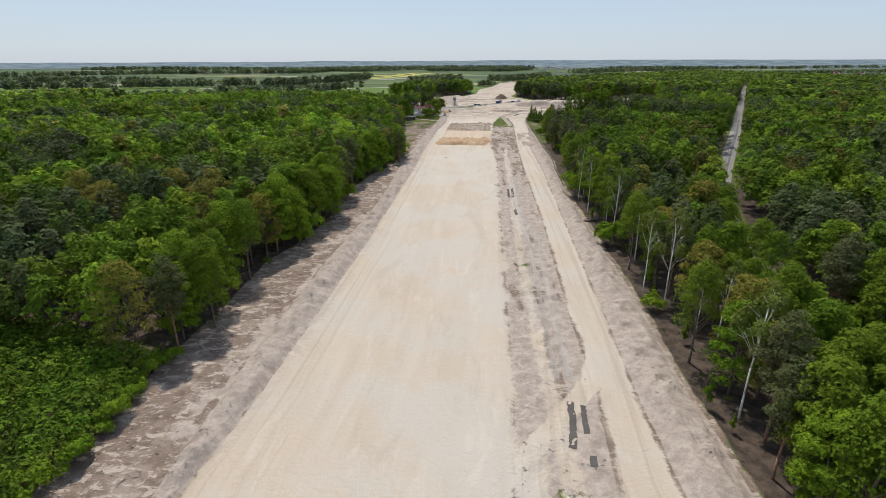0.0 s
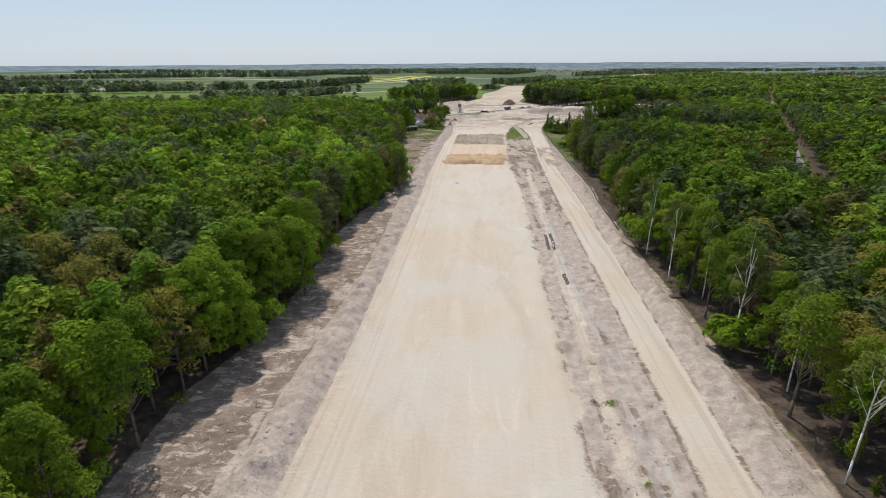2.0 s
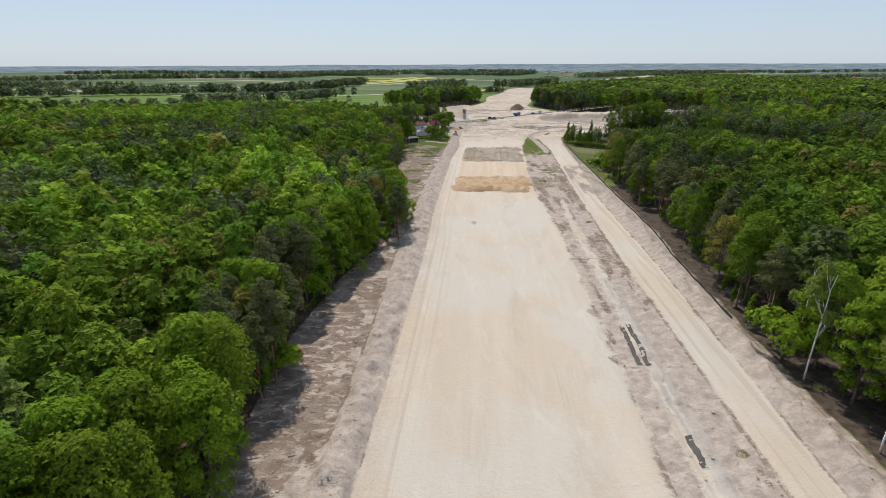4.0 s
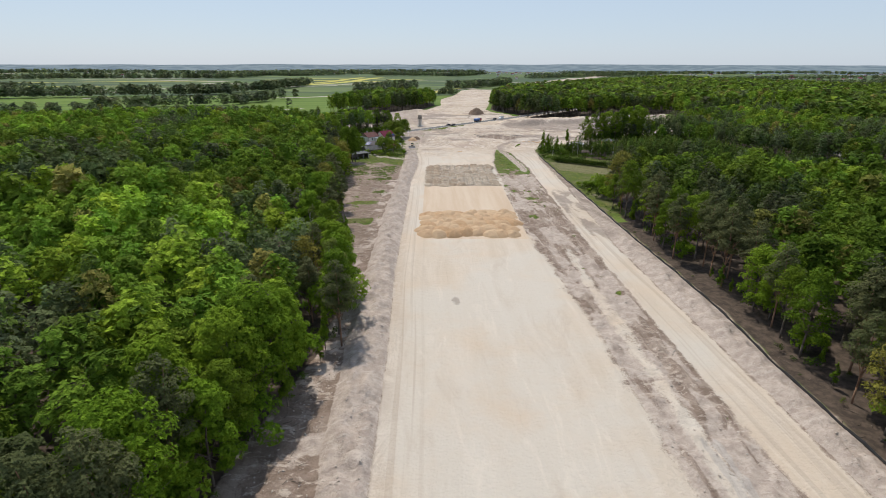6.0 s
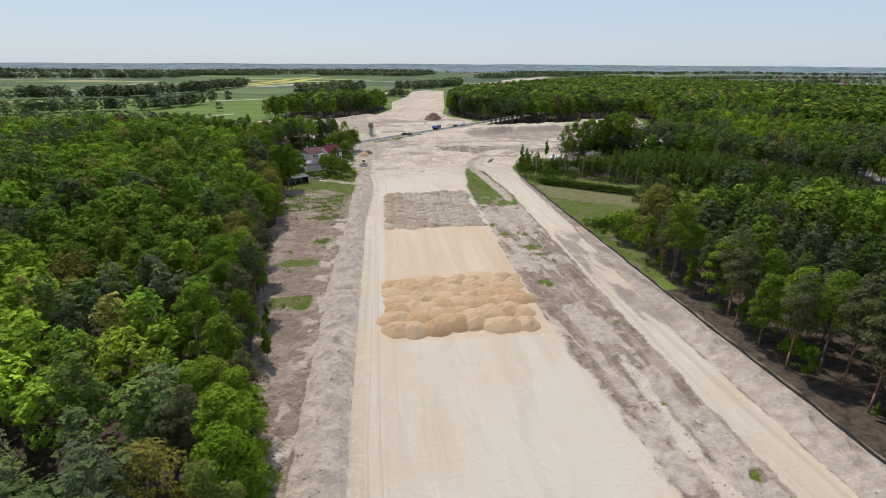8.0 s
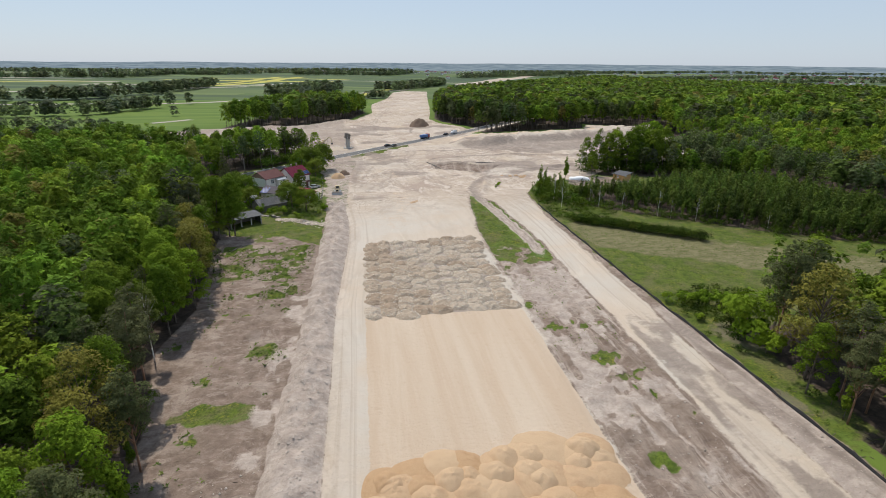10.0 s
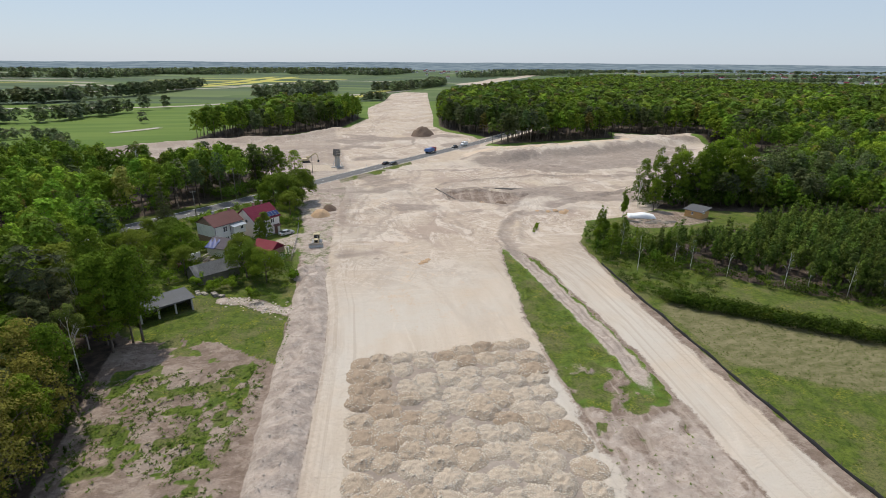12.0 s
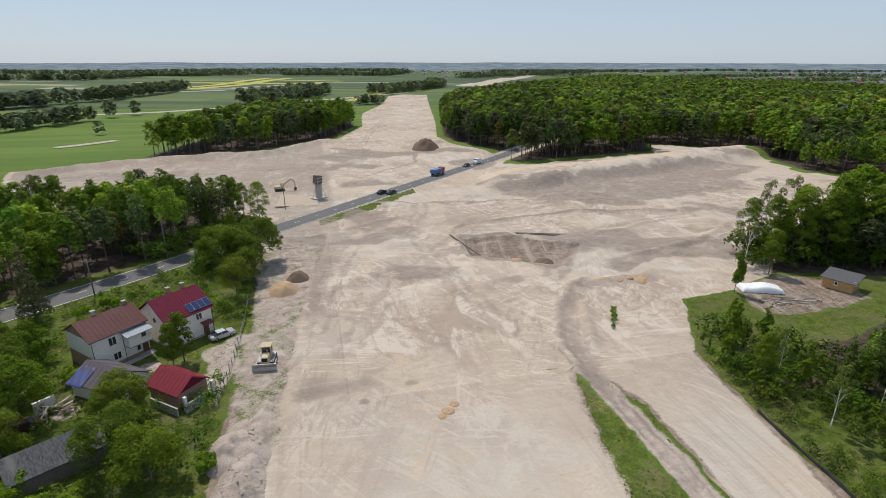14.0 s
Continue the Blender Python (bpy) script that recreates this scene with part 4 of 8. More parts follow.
def lumps_of(kind, h, r):
    """Centres and radii (x y z and three half-axes) of the clumps of a crown h metres high."""
    if kind == "pine":
        k = 26
        f = np.linspace(0.44, 0.97, k)
        rad = np.interp(f, [0.44, 0.62, 0.82, 1.0], [0.09, 0.15, 0.12, 0.02]) * h
        a = np.arange(k) * 2.4 + r.uniform(-0.5, 0.5, k)
        reach = rad * r.uniform(0.45, 1.1, k)
        return np.c_[np.cos(a) * reach, np.sin(a) * reach, f * h], np.c_[rad * 0.42 + 0.022 * h, rad * 0.42 + 0.022 * h, np.full(k, 0.045 * h)]
    if kind == "spruce":
        k = 11
        f = np.linspace(0.12, 0.97, k)
        rad = (1.03 - f) * 0.2 * h
        return np.c_[r.normal(0, 0.1, k), r.normal(0, 0.1, k), f * h], np.c_[rad, rad, np.full(k, 0.055 * h)]
    if kind == "birch":
        k = 10
        f = r.uniform(0.5, 0.97, k)
        rad = np.interp(f, [0.5, 0.7, 1], [0.10, 0.13, 0.03]) * h
        a = r.uniform(0, 6.28, k)
        return np.c_[np.cos(a) * rad, np.sin(a) * rad, f * h], np.c_[np.full((k, 2), 0.055 * h), np.full(k, 0.08 * h)]
    if kind == "slim":
        k = 9
        f = np.linspace(0.25, 0.95, k)
        rad = np.interp(f, [0.2, 0.45, 1], [0.07, 0.11, 0.03]) * h
        a = r.uniform(0, 6.28, k)
        return np.c_[np.cos(a) * rad * 0.6, np.sin(a) * rad * 0.6, f * h], np.c_[rad, rad, np.full(k, 0.09 * h)]
    if kind == "garden":
        k = 20
        f = r.uniform(0.3, 0.88, k)
        rad = np.interp(f, [0.25, 0.5, 0.9], [0.3, 0.36, 0.12]) * h
        a = np.arange(k) * 2.4 + r.uniform(-0.5, 0.5, k)
        s = r.uniform(0.13, 0.19, k) * h
        return np.c_[np.cos(a) * rad, np.sin(a) * rad, f * h], np.c_[s, s, s * 0.85]
    if kind == "bush":
        k = 8
        a, q = r.uniform(0, 6.28, k), np.sqrt(r.uniform(0, 1, k)) * 0.5 * h
        return np.c_[np.cos(a) * q, np.sin(a) * q, r.uniform(0.3, 0.75, k) * h], np.full((k, 3), 0.28 * h)
    k = 36
    base, wide = {"round": (0.14, 1.32), "oak_brown": (0.26, 1.5), "tall": (0.45, 0.98)}.get(kind, (0.27, 1.08))
    f = base + (0.95 - base) * ((np.arange(k) + r.uniform(0, 1, k)) / k) ** 0.85
    rad = np.interp(f, [0.12, 0.3, 0.52, 0.72, 0.96], [0.085, 0.135, 0.155, 0.125, 0.025]) * h * wide * r.uniform(0.72, 1.12, k)
    a = np.arange(k) * 2.4 + r.uniform(-0.6, 0.6, k)
    s = r.uniform(0.048, 0.085, k) * h * (1.12 if wide > 1.2 else 1.0)
    return np.c_[np.cos(a) * rad, np.sin(a) * rad, f * h], np.c_[s * 1.1, s * 1.1, s * 0.8]


def crown_of(kind, h, r, count, size, above=0.0):
    """A crown of count sprays; above: leave out what lies lower in it, where it cannot be seen."""
    c, s = lumps_of(kind, h, r)
    keep = c[:, 2] >= above * h
    c, s = c[keep], s[keep]
    share = (s[:, 0] * s[:, 1]) / (s[:, 0] * s[:, 1]).sum()
    pick = r.choice(len(c), count, p=share)
    d = ball(count, r)
    d[:, 2] = np.where(d[:, 2] < -0.35, -d[:, 2], d[:, 2])
    q = c[pick] + d * s[pick] * r.uniform(0.72, 1.08, (count, 1))
    away = q - (0, 0, 0.62 * h)
    away /= np.linalg.norm(away, axis=1)[:, None] + 1e-6
    return leaves(q, d * 0.9 + away * 0.4, size, r, 0.6 if kind == "pine" else 0.35), c


def tree_kind(kind, h, seed, leaf, bark, count, size, limbs, label, name):
    """A tree: tapered trunk, limbs out to the clumps, a crown of leaf sprays."""
    r = np.random.default_rng(seed)
    top = thing(name, Matrix(), label, "tree" if kind != "bush" else "bush")
    (v, f), c = crown_of(kind, h, r, count, size)
    girth = {"birch": 0.007, "pine": 0.009, "slim": 0.008, "bush": 0.012, "garden": 0.018}.get(kind, 0.011) * h
    tip = 0.93 if kind in ("birch", "spruce", "slim", "pine") else 0.72
    bm = bmesh.new()
    lean = Vector((r.normal(0, 0.02), r.normal(0, 0.02), 0)) * h
    cuts = [Vector((lean.x * k * k + r.normal(0, 0.006) * h * k, lean.y * k * k + r.normal(0, 0.006) * h * k, tip * h * k)) for k in (0, 0.2, 0.42, 0.65, 0.85, 1.0)]
    cuts[0].z = -0.4
    for i in range(5):
        w1, w2 = (1.25, 1, 0.84, 0.64, 0.42, 0.2)[i : i + 2]
        tube(bm, cuts[i], cuts[i + 1], girth * w1, girth * w2, 7)
    for q in c[: limbs]:
        lo = max(0.28 * h, q[2] - 0.2 * h) if kind != "bush" else 0.05 * h
        k = min(lo / (tip * h), 0.98)
        root = Vector((lean.x * k * k, lean.y * k * k, k * tip * h))
        tube(bm, root, Vector(q), girth * (0.3 if kind == "birch" else 0.42), girth * 0.08, 5)
        if kind in ("birch", "oak_brown"):
            for _ in range(2):
                tube(bm, root.lerp(Vector(q), 0.6), Vector(q) + Vector(r.normal(0, 0.05, 3) * h), girth * 0.22, girth * 0.06, 4)
    if kind == "pine":
        for _ in range(10):
            a, z = r.uniform(0, 6.28), r.uniform(0.3, 0.62) * h
            tube(bm, (lean.x * 0.3, lean.y * 0.3, z), (math.cos(a) * 0.07 * h, math.sin(a) * 0.07 * h, z + r.uniform(-0.02, 0.03) * h), 0.05, 0.015, 4)
    part("trunk", bm, bark, top, smooth=True)
    hang("crown", mesh_of("crown", v, f, M[leaf]), top)
    return top


class Grove:
    """Trees of one kind, planted from a few different ones."""

    def __init__(self, protos, heights):
        self.protos, self.heights, self.used, self.count = protos, heights, set(), 0

    def plant(self, x, y, h, turn, z=None, label=""):
        i = self.count % len(self.protos)
        self.count += 1
        s = h / self.heights[i]
        z = gz(x, y) if z is None else z
        if i not in self.used:
            self.used.add(i)
            self.protos[i].matrix_basis = pose(x, y, z, 0, 0, turn)
            return self.protos[i]
        ob = copy_thing(self.protos[i], pose(x, y, z, 0, 0, turn) @ Matrix.Diagonal((s, s, s, 1)))
        return tagged(ob, label)


def grove(kind, heights, leaf, bark, count, size, limbs, label, name, seed):
    return Grove([tree_kind(kind, h, seed + i, leaf, bark, count, size, limbs, label, name) for i, h in enumerate(heights)], heights)


G = {
    "oak": grove("oak", (18, 16.5, 19, 15), "leaf", "bark", 4900, 0.42, 12, "tall broadleaf tree in mid-green spring leaf", "broadleaf_tree", 100),
    "fresh": grove("round", (17, 15, 13), "leaf_fresh", "bark", 5200, 0.42, 10, "broadleaf tree in bright fresh green leaf", "broadleaf_tree", 120),
    "stem": grove("tall", (19, 17.5, 20), "leaf", "bark", 3600, 0.4, 10, "tall slender forest tree with long bare stem", "broadleaf_tree", 126),
    "garden": grove("garden", (9, 8, 10), "leaf_garden", "bark", 7000, 0.31, 10, "broad round garden tree in full green leaf", "garden_tree", 130),
    "garden_fresh": grove("garden", (8.5, 9.5), "leaf", "bark", 7000, 0.31, 10, "broad round garden tree in bright yellow-green leaf", "garden_tree", 134),
    "brown": grove("oak_brown", (17, 16), "leaf_brown", "bark", 3000, 0.4, 30, "oak just budding, with thin olive-brown foliage", "oak_tree", 140),
    "pine": grove("pine", (19, 17.5, 18), "needle", "bark_pine", 3800, 0.4, 12, "Scots pine with bare reddish trunk and dark crown", "pine_tree", 160),
    "birch": grove("birch", (20, 18.5), "leaf_birch", "bark_birch", 1700, 0.42, 10, "white-barked birch with thin light crown", "birch_tree", 180),
    "cone": grove("oak", (9, 8), "leaf_garden", "bark", 3200, 0.3, 6, "narrow dense garden tree in dark green leaf", "garden_tree", 136),
    "slim": grove("slim", (8, 7, 9), "leaf", "bark", 950, 0.4, 6, "slender young tree with green leaves", "young_tree", 200),
    "spruce": grove("spruce", (16, 14), "needle", "bark", 1500, 0.55, 0, "dark conical spruce tree", "spruce_tree", 220),
    "bush": grove("bush", (3.2, 2.6, 4.0), "leaf_fresh", "bark", 900, 0.4, 5, "dense bright green bush", "bush", 240),
}
WOOD_NORTH = 575


def in_wood(x, y):
    """Where forest stands: metres from its edge, positive within."""
    left = np.where(y < 430, WOOD_L(y) - x, np.where(y < 500, -46 - x, -1e3))
    left = np.minimum(left, WOOD_NORTH + 0.1 * np.minimum(x + 120, 0) - y)
    behind = np.minimum(np.minimum(-3 - x, y - 500), np.minimum(WOOD_NORTH - y, -inside(WORKS, x, y) - 3))
    left = np.maximum(left, behind)
    right = np.where(y < 347, np.minimum(x - WOOD_R(y), 347 - y), -1e3)
    east = np.maximum(inside(WOOD_EAST, x, y), inside(WOOD_A, x, y))
    d = np.maximum(np.maximum(left, right), east)
    d = np.minimum(d, -inside(MEADOW, x, y) - 1)
    d = np.minimum(d, along(ROAD, x, y)[0] - 6.5)
    d = np.minimum(d, along(RAILWAY, x, y)[0] - np.interp(y, [120, 200], [4.6, 4.9]))
    return np.minimum(d, -inside(YARD, x, y))


def spots(x0, x1, y0, y1, gap, seed):
    r = np.random.default_rng(seed)
    x, y = np.meshgrid(np.arange(x0, x1, gap), np.arange(y0, y1, gap))
    x, y = x + r.uniform(-0.42, 0.42, x.shape) * gap, y + r.uniform(-0.42, 0.42, y.shape) * gap
    return x.ravel(), y.ravel()


PINE_STANDS = [(-37, 263, 9), (-40, 308, 9), (-48, 298, 7), (-34, 268, 6), (-49, 264, 6), (-57, 146, 8), (-52, 168, 7), (-36.5, 198, 9), (-81, 95, 9), (-51, 91, 6), (-137, 239, 14), (-113, 410, 14), (-60, 440, 12), (81, 289, 9), (103, 297, 9), (62, 266, 7), (-39, 276, 7), (-31, 291, 5)]
BROAD_STANDS = [(-37, 211, 8), (-29, 243, 6), (-48, 252, 8), (-44, 226, 9), (-29, 226, 7), (-60, 326, 9), (-43, 193, 6), (-41, 161, 6), (-37, 131, 7), (-45, 125, 6), (-62, 147, 6), (-41, 98, 7), (-46, 181, 5), (-70, 272, 9), (-75, 309, 9), (-74, 167, 9), (69, 245, 9), (53, 176, 8), (78, 184, 9), (72, 309, 8), (-36, 380, 10)]


def stand(x, y):
    """Above zero where pines stand together, below it among broadleaf trees."""
    return sum(k * np.exp(-((x - a) ** 2 + (y - b) ** 2) / c**2) for k, group in ((0.4, PINE_STANDS), (-0.4, BROAD_STANDS)) for a, b, c in group)


# single trees that stand out, as (kind, x, y, height)
SINGLE = [("birch", 43.8, 92.3, 22), ("birch", 42.5, 100, 21), ("birch", 45, 130, 20), ("birch", 40.6, 58.6, 20.5), ("pine", 41.5, 54, 16), ("pine", -44.6, 76, 19), ("oak", -41.8, 84, 15),
          ("brown", -88, 127, 20), ("brown", -65, 130, 21), ("brown", -58, 125, 19), ("brown", -95, 133, 20), ("brown", -82, 122, 19), ("brown", -71, 135, 20), ("brown", -60, 133, 20), ("brown", 58, 150, 18), ("brown", 84, 165, 19), ("fresh", -33.5, 152, 17), ("birch", -32.8, 359, 13), ("pine", 62, 268, 19), ("pine", 61, 262, 18), ("pine", 64, 274, 19), ("pine", 63, 256, 17),
          ("oak", -21.2, 248, 15), ("pine", -20.5, 244, 16), ("fresh", -22, 262, 14), ("fresh", -23.5, 275, 13.5), ("birch", 46.5, 160, 19), ("birch", 47.5, 176, 19), ("birch", 49.5, 150, 18),
          ("oak", -37.5, 433, 14), ("oak", -30, 424, 15), ("birch", 47, 118, 18), ("fresh", 65, 303, 15), ("oak", 67, 314, 14), ("brown", 69.5, 334, 12), ("pine", 59.5, 280, 17), ("oak", 60.5, 287, 14), ("pine", 61.5, 294, 16), ("fresh", 60, 250, 14), ("pine", 63.5, 321, 14), ("oak", 64, 328, 12)]
planted = []
for kind, x, y, h in SINGLE:
    G[kind].plant(x, y, h, rng.uniform(0, 360))
    planted.append((x, y))
fx, fy = spots(-56, 76, -6, 432, 4.6, 31)
d = in_wood(fx, fy)
ok = (d > np.where(fy > 335, 1.6, 0.3)) & (d < 8.5) & ((fy < 350) | (fx < 0))
for x, y, dd in zip(fx[ok], fy[ok], d[ok]):
    if min((x - a) ** 2 + (y - b) ** 2 for a, b in planted) < 11:
        continue
    if x < 0 and y < 72:
        continue  # low thicket stands here
    u = rng.uniform()
    pines = 0.30 if x > 0 and y > 220 else 0.62 if x < 0 and 165 < y < 236 else 0.2 if x < 0 and y > 236 else 0.1
    fresh_to = pines + (0.36 if y < 300 or x > 0 else 0.2)
    lean_to = float(stand(x, y))
    pines, fresh_to = (0.8, 0.9) if lean_to > 0.2 else (0.04, 0.75) if lean_to < -0.2 else (pines, fresh_to)
    kind = "pine" if u < pines else "birch" if u < pines + 0.05 else "brown" if u < pines + 0.13 else "fresh" if u < fresh_to * (0.8 if x > 0 else 1.0) else "stem" if rng.uniform() < (0.6 if x > 0 else 0.4) else "oak"
    h = rng.uniform(14, 20) * (0.85 if 240 < y and x < 0 else 1.0)
    G[kind].plant(x, y, h, rng.uniform(0, 360))
    planted.append((x, y))

# the woods behind: one mass of trees
TINTS = 1.3 * np.array([0.93, 1.0, 1.0]) * np.array([(0.094, 0.142, 0.015), (0.128, 0.186, 0.018), (0.168, 0.225, 0.02), (0.078, 0.108, 0.022), (0.08, 0.098, 0.036), (0.088, 0.098, 0.044), (0.165, 0.145, 0.034), (0.105, 0.165, 0.018)])
ODDS = np.array([0.22, 0.22, 0.13, 0.12, 0.1, 0.06, 0.06, 0.09])


def mass(name, x, y, h, protos, label, tints=None, odds=None, seed=5, spread_=1.0):
    """Many trees joined in one mesh, each a turned and scaled copy of a small set of shapes."""
    r = np.random.default_rng(seed)
    tints, odds = (TINTS if tints is None else tints), (ODDS if odds is None else odds)
    z = height(x, y)
    vs, fs, cs, base = [], [], [], 0
    which = r.integers(0, len(protos), len(x))
    patch = fbm(x * 0.035, y * 0.035, 3, 97) + stand(x, y) + r.normal(0, 0.05, len(x))
    turn = r.uniform(0, 6.283, len(x))
    pick = r.choice(len(tints), len(x), p=odds)
    if tints is TINTS:
        # pines stand together in dark patches, broadleaf trees between them
        pines = patch > 0.56
        pick = np.where(pines, np.array([3, 4, 5])[r.integers(0, 3, len(x))], np.where((pick > 2) & (pick < 6), r.integers(0, 3, len(x)), pick))
        if len(protos) > 6:
            which = np.where(pines & (r.uniform(0, 1, len(x)) < 0.75), 6, np.where(which == 6, 1, which))
    tone = tints[pick] * r.uniform(0.7, 1.35, (len(x), 1)) * r.uniform(0.92, 1.08, (len(x), 3))
    # tint scale by area: noise patches, then fixed brighter and darker zones
    area_tone = 0.62 + 0.76 * fbm(x * 0.018, y * 0.018, 3, 95)
    area_tone = area_tone * np.where(x < 0, 1.0 + 0.4 * step(205, 235, y) * (1 - step(275, 320, y)) - 0.2 * step(305, 318, y) * (1 - step(338, 352, y)) + 0.08 * step(345, 365, y) * (1 - step(540, 600, y)) + 0.22 * step(440, 455, y) * (1 - step(530, 560, y)) * (x < -38) - 0.08 * step(150, 170, y) * (1 - step(190, 215, y)) * step(-90, -60, x), np.where(y < 420, 0.9, 1.0))
    tone = tone * area_tone[:, None]
    for k, (pv, pf, stem) in enumerate(protos):
        i = np.where(which == k)[0]
        if not len(i):
            continue
        c, s = np.cos(turn[i])[:, None], np.sin(turn[i])[:, None]
        wide = (h[i] * spread_ * r.uniform(0.85, 1.2, len(i)))[:, None]
        q = np.stack([(pv[None, :, 0] * c - pv[None, :, 1] * s) * wide + x[i][:, None], (pv[None, :, 0] * s + pv[None, :, 1] * c) * wide + y[i][:, None], pv[None, :, 2] * h[i][:, None] + z[i][:, None]], -1)
        vs.append(q.reshape(-1, 3))
        fs.append((pf[None] + (np.arange(len(i)) * len(pv))[:, None, None]).reshape(-1, 3) + base)
        shade = np.repeat(tone[i][:, None], len(pv), 1)
        if stem:
            shade[:, -stem:] = np.array((0.17, 0.145, 0.12)) * r.uniform(0.6, 1.6, (len(i), 1, 1))
        cs.append(shade.reshape(-1, 3))
        base += len(i) * len(pv)
    me = mesh_of(name, np.concatenate(vs), np.concatenate(fs), M["woods"])
    col = np.concatenate(cs)
    me.attributes.new("tint", "FLOAT_COLOR", "POINT").data.foreach_set("color", np.c_[col, np.ones(len(col))].astype(np.float32).ravel())
    return tagged(new(name, me), label, "forest", kind="stuff")


def shape(kind, count, size, seed, stem=True, above=0.0):
    r = np.random.default_rng(seed)
    (v, f), _ = crown_of(kind, 1.0, r, count, size, above)
    if stem:
        w = 0.011
        t = np.array([(-w, -w, -0.03), (w, -w, -0.03), (w * 0.4, 0, 0.7), (-w * 0.4, 0, 0.7), (-w, w, -0.03), (w, w, -0.03)])
        f = np.concatenate([f, len(v) + np.array([(0, 1, 2), (0, 2, 3), (1, 5, 2), (5, 4, 3)])])
        v = np.concatenate([v, t])
    return v, f, 6 * stem


EDGE = [shape("tall" if i % 3 else "oak", 460, 0.062, 300 + i) for i in range(6)] + [shape("pine", 300, 0.062, 310), shape("birch", 220, 0.048, 312)]
MID = [shape("oak" if i % 2 else "round", 400, 0.062, 350 + i, False, 0.45) for i in range(6)] + [shape("pine", 380, 0.055, 356, False), shape("birch", 150, 0.055, 357, False, 0.6)]
FAR = [shape("oak" if i % 2 else "round", 150, 0.1, 340 + i, False, 0.52) for i in range(6)] + [shape("pine", 130, 0.08, 345, False)]
RIM = [shape("tall" if i % 4 else "oak", 210, 0.095, 370 + i) for i in range(5)]
LOW = [shape("round", 44, 0.185, 330 + i, False, 0.5) for i in range(5)]
BELT = [shape("round", 56, 0.2, 335 + i, False) for i in range(4)]
near_x, near_y = spots(-300, 330, -10, 600, 5.0, 33)
d = in_wood(near_x, near_y)
ok = (d > 8.5) | ((d > 0.5) & ((near_x > 70) | (near_y > np.where(near_x < 0, 430, 345)) | (near_y < -4) | (near_x < -57)))
ok &= np.abs(near_x) < 95 + 1.0 * np.maximum(near_y, 0)
ok &= ~((near_x < 0) & (near_y < 74) & (near_x > -75))
ok &= np.min([(near_x - a) ** 2 + (near_y - b) ** 2 for _, a, b, _ in SINGLE], 0) > 16
nx_, ny_ = near_x[ok], near_y[ok]
hh = rng.uniform(13.5, 20, len(nx_)) * np.where(ny_ > 430, 0.86, 1.0)
tall = fbm(nx_ * 0.03, ny_ * 0.03, 2, 90)
hh = hh * (0.72 + 0.5 * tall)
rim_d = in_wood(nx_, ny_)
edge = ((rim_d < 13) & ((nx_ < 75) | (ny_ > 345))) | ((ny_ > 425) & (ny_ < 620) & (rim_d < 20))
deep = ~edge & ((rim_d > 55) | ((ny_ < 347) & (nx_ > 125)) | (ny_ > 560))
for name, which, forms, text in (("forest_edge", edge, EDGE, "mixed spring forest with bare stems along its edge"), ("forest", ~edge & ~deep, MID, "dense mixed spring forest of broadleaf trees and pines"), ("deep_forest", deep, FAR, "dense mixed spring forest away from the edge")):
    mass(name, nx_[which], ny_[which], hh[which], forms, text, seed=6)
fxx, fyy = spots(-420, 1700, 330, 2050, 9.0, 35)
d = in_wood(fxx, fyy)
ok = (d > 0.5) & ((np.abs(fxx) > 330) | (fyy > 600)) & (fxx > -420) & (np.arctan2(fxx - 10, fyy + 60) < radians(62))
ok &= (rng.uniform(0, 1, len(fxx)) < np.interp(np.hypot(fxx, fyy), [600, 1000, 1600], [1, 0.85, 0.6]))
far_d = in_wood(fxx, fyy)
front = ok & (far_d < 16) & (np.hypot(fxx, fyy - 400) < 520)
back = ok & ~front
# tints scaled down, then lifted slightly grey as painted haze
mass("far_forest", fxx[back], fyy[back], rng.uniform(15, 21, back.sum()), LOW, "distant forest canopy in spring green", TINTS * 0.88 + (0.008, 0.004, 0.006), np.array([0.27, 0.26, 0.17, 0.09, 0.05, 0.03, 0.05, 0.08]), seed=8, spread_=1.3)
ex_, ey_ = spots(-90, 420, 480, 900, 4.6, 36)
ok = (in_wood(ex_, ey_) > 0.5) & (in_wood(ex_, ey_) < 16) & ((ey_ > 600) | (np.abs(ex_) > 330))
mass("far_forest_edge", ex_[ok], ey_[ok], rng.uniform(14, 20, ok.sum()), RIM, "tall forest edge with bare stems beyond the works", seed=9)

# ---- low thicket of regrowth beside the strip ----
BUSHES = [shape("bush", 150, 0.13, 400 + i, False) for i in range(4)]
FRESH = np.array([(0.11, 0.19, 0.018), (0.145, 0.23, 0.022), (0.09, 0.15, 0.02), (0.17, 0.235, 0.03)])
tx, ty = spots(-125, -45, 12, 86, 2.0, 51)
ok = (tx < WOOD_L(ty) - 1.2) & (ty < 73 + 0.4 * np.clip(-50 - tx, 0, 30))
mass("thicket", tx[ok], ty[ok], rng.uniform(2.8, 5.2, ok.sum()), BUSHES, "dense bright green thicket of young regrowth", FRESH, np.array([0.35, 0.3, 0.2, 0.15]), 12, 1.1)
for y in np.arange(40, 76, 2.6):
    G["bush"].plant(WOOD_L(y) - rng.uniform(0.2, 1.8), y, rng.uniform(2.0, 3.6), rng.uniform(0, 360))
ux, uy = spots(-52, 74, 10, 350, 4.2, 53)
d = in_wood(ux, uy)
ok = (d > -0.6) & (d < 5) & (rng.uniform(0, 1, len(d)) < np.where((ux < 0) & (uy > 190), 0.6, 0.4)) & ~((ux < 0) & (uy < 76))
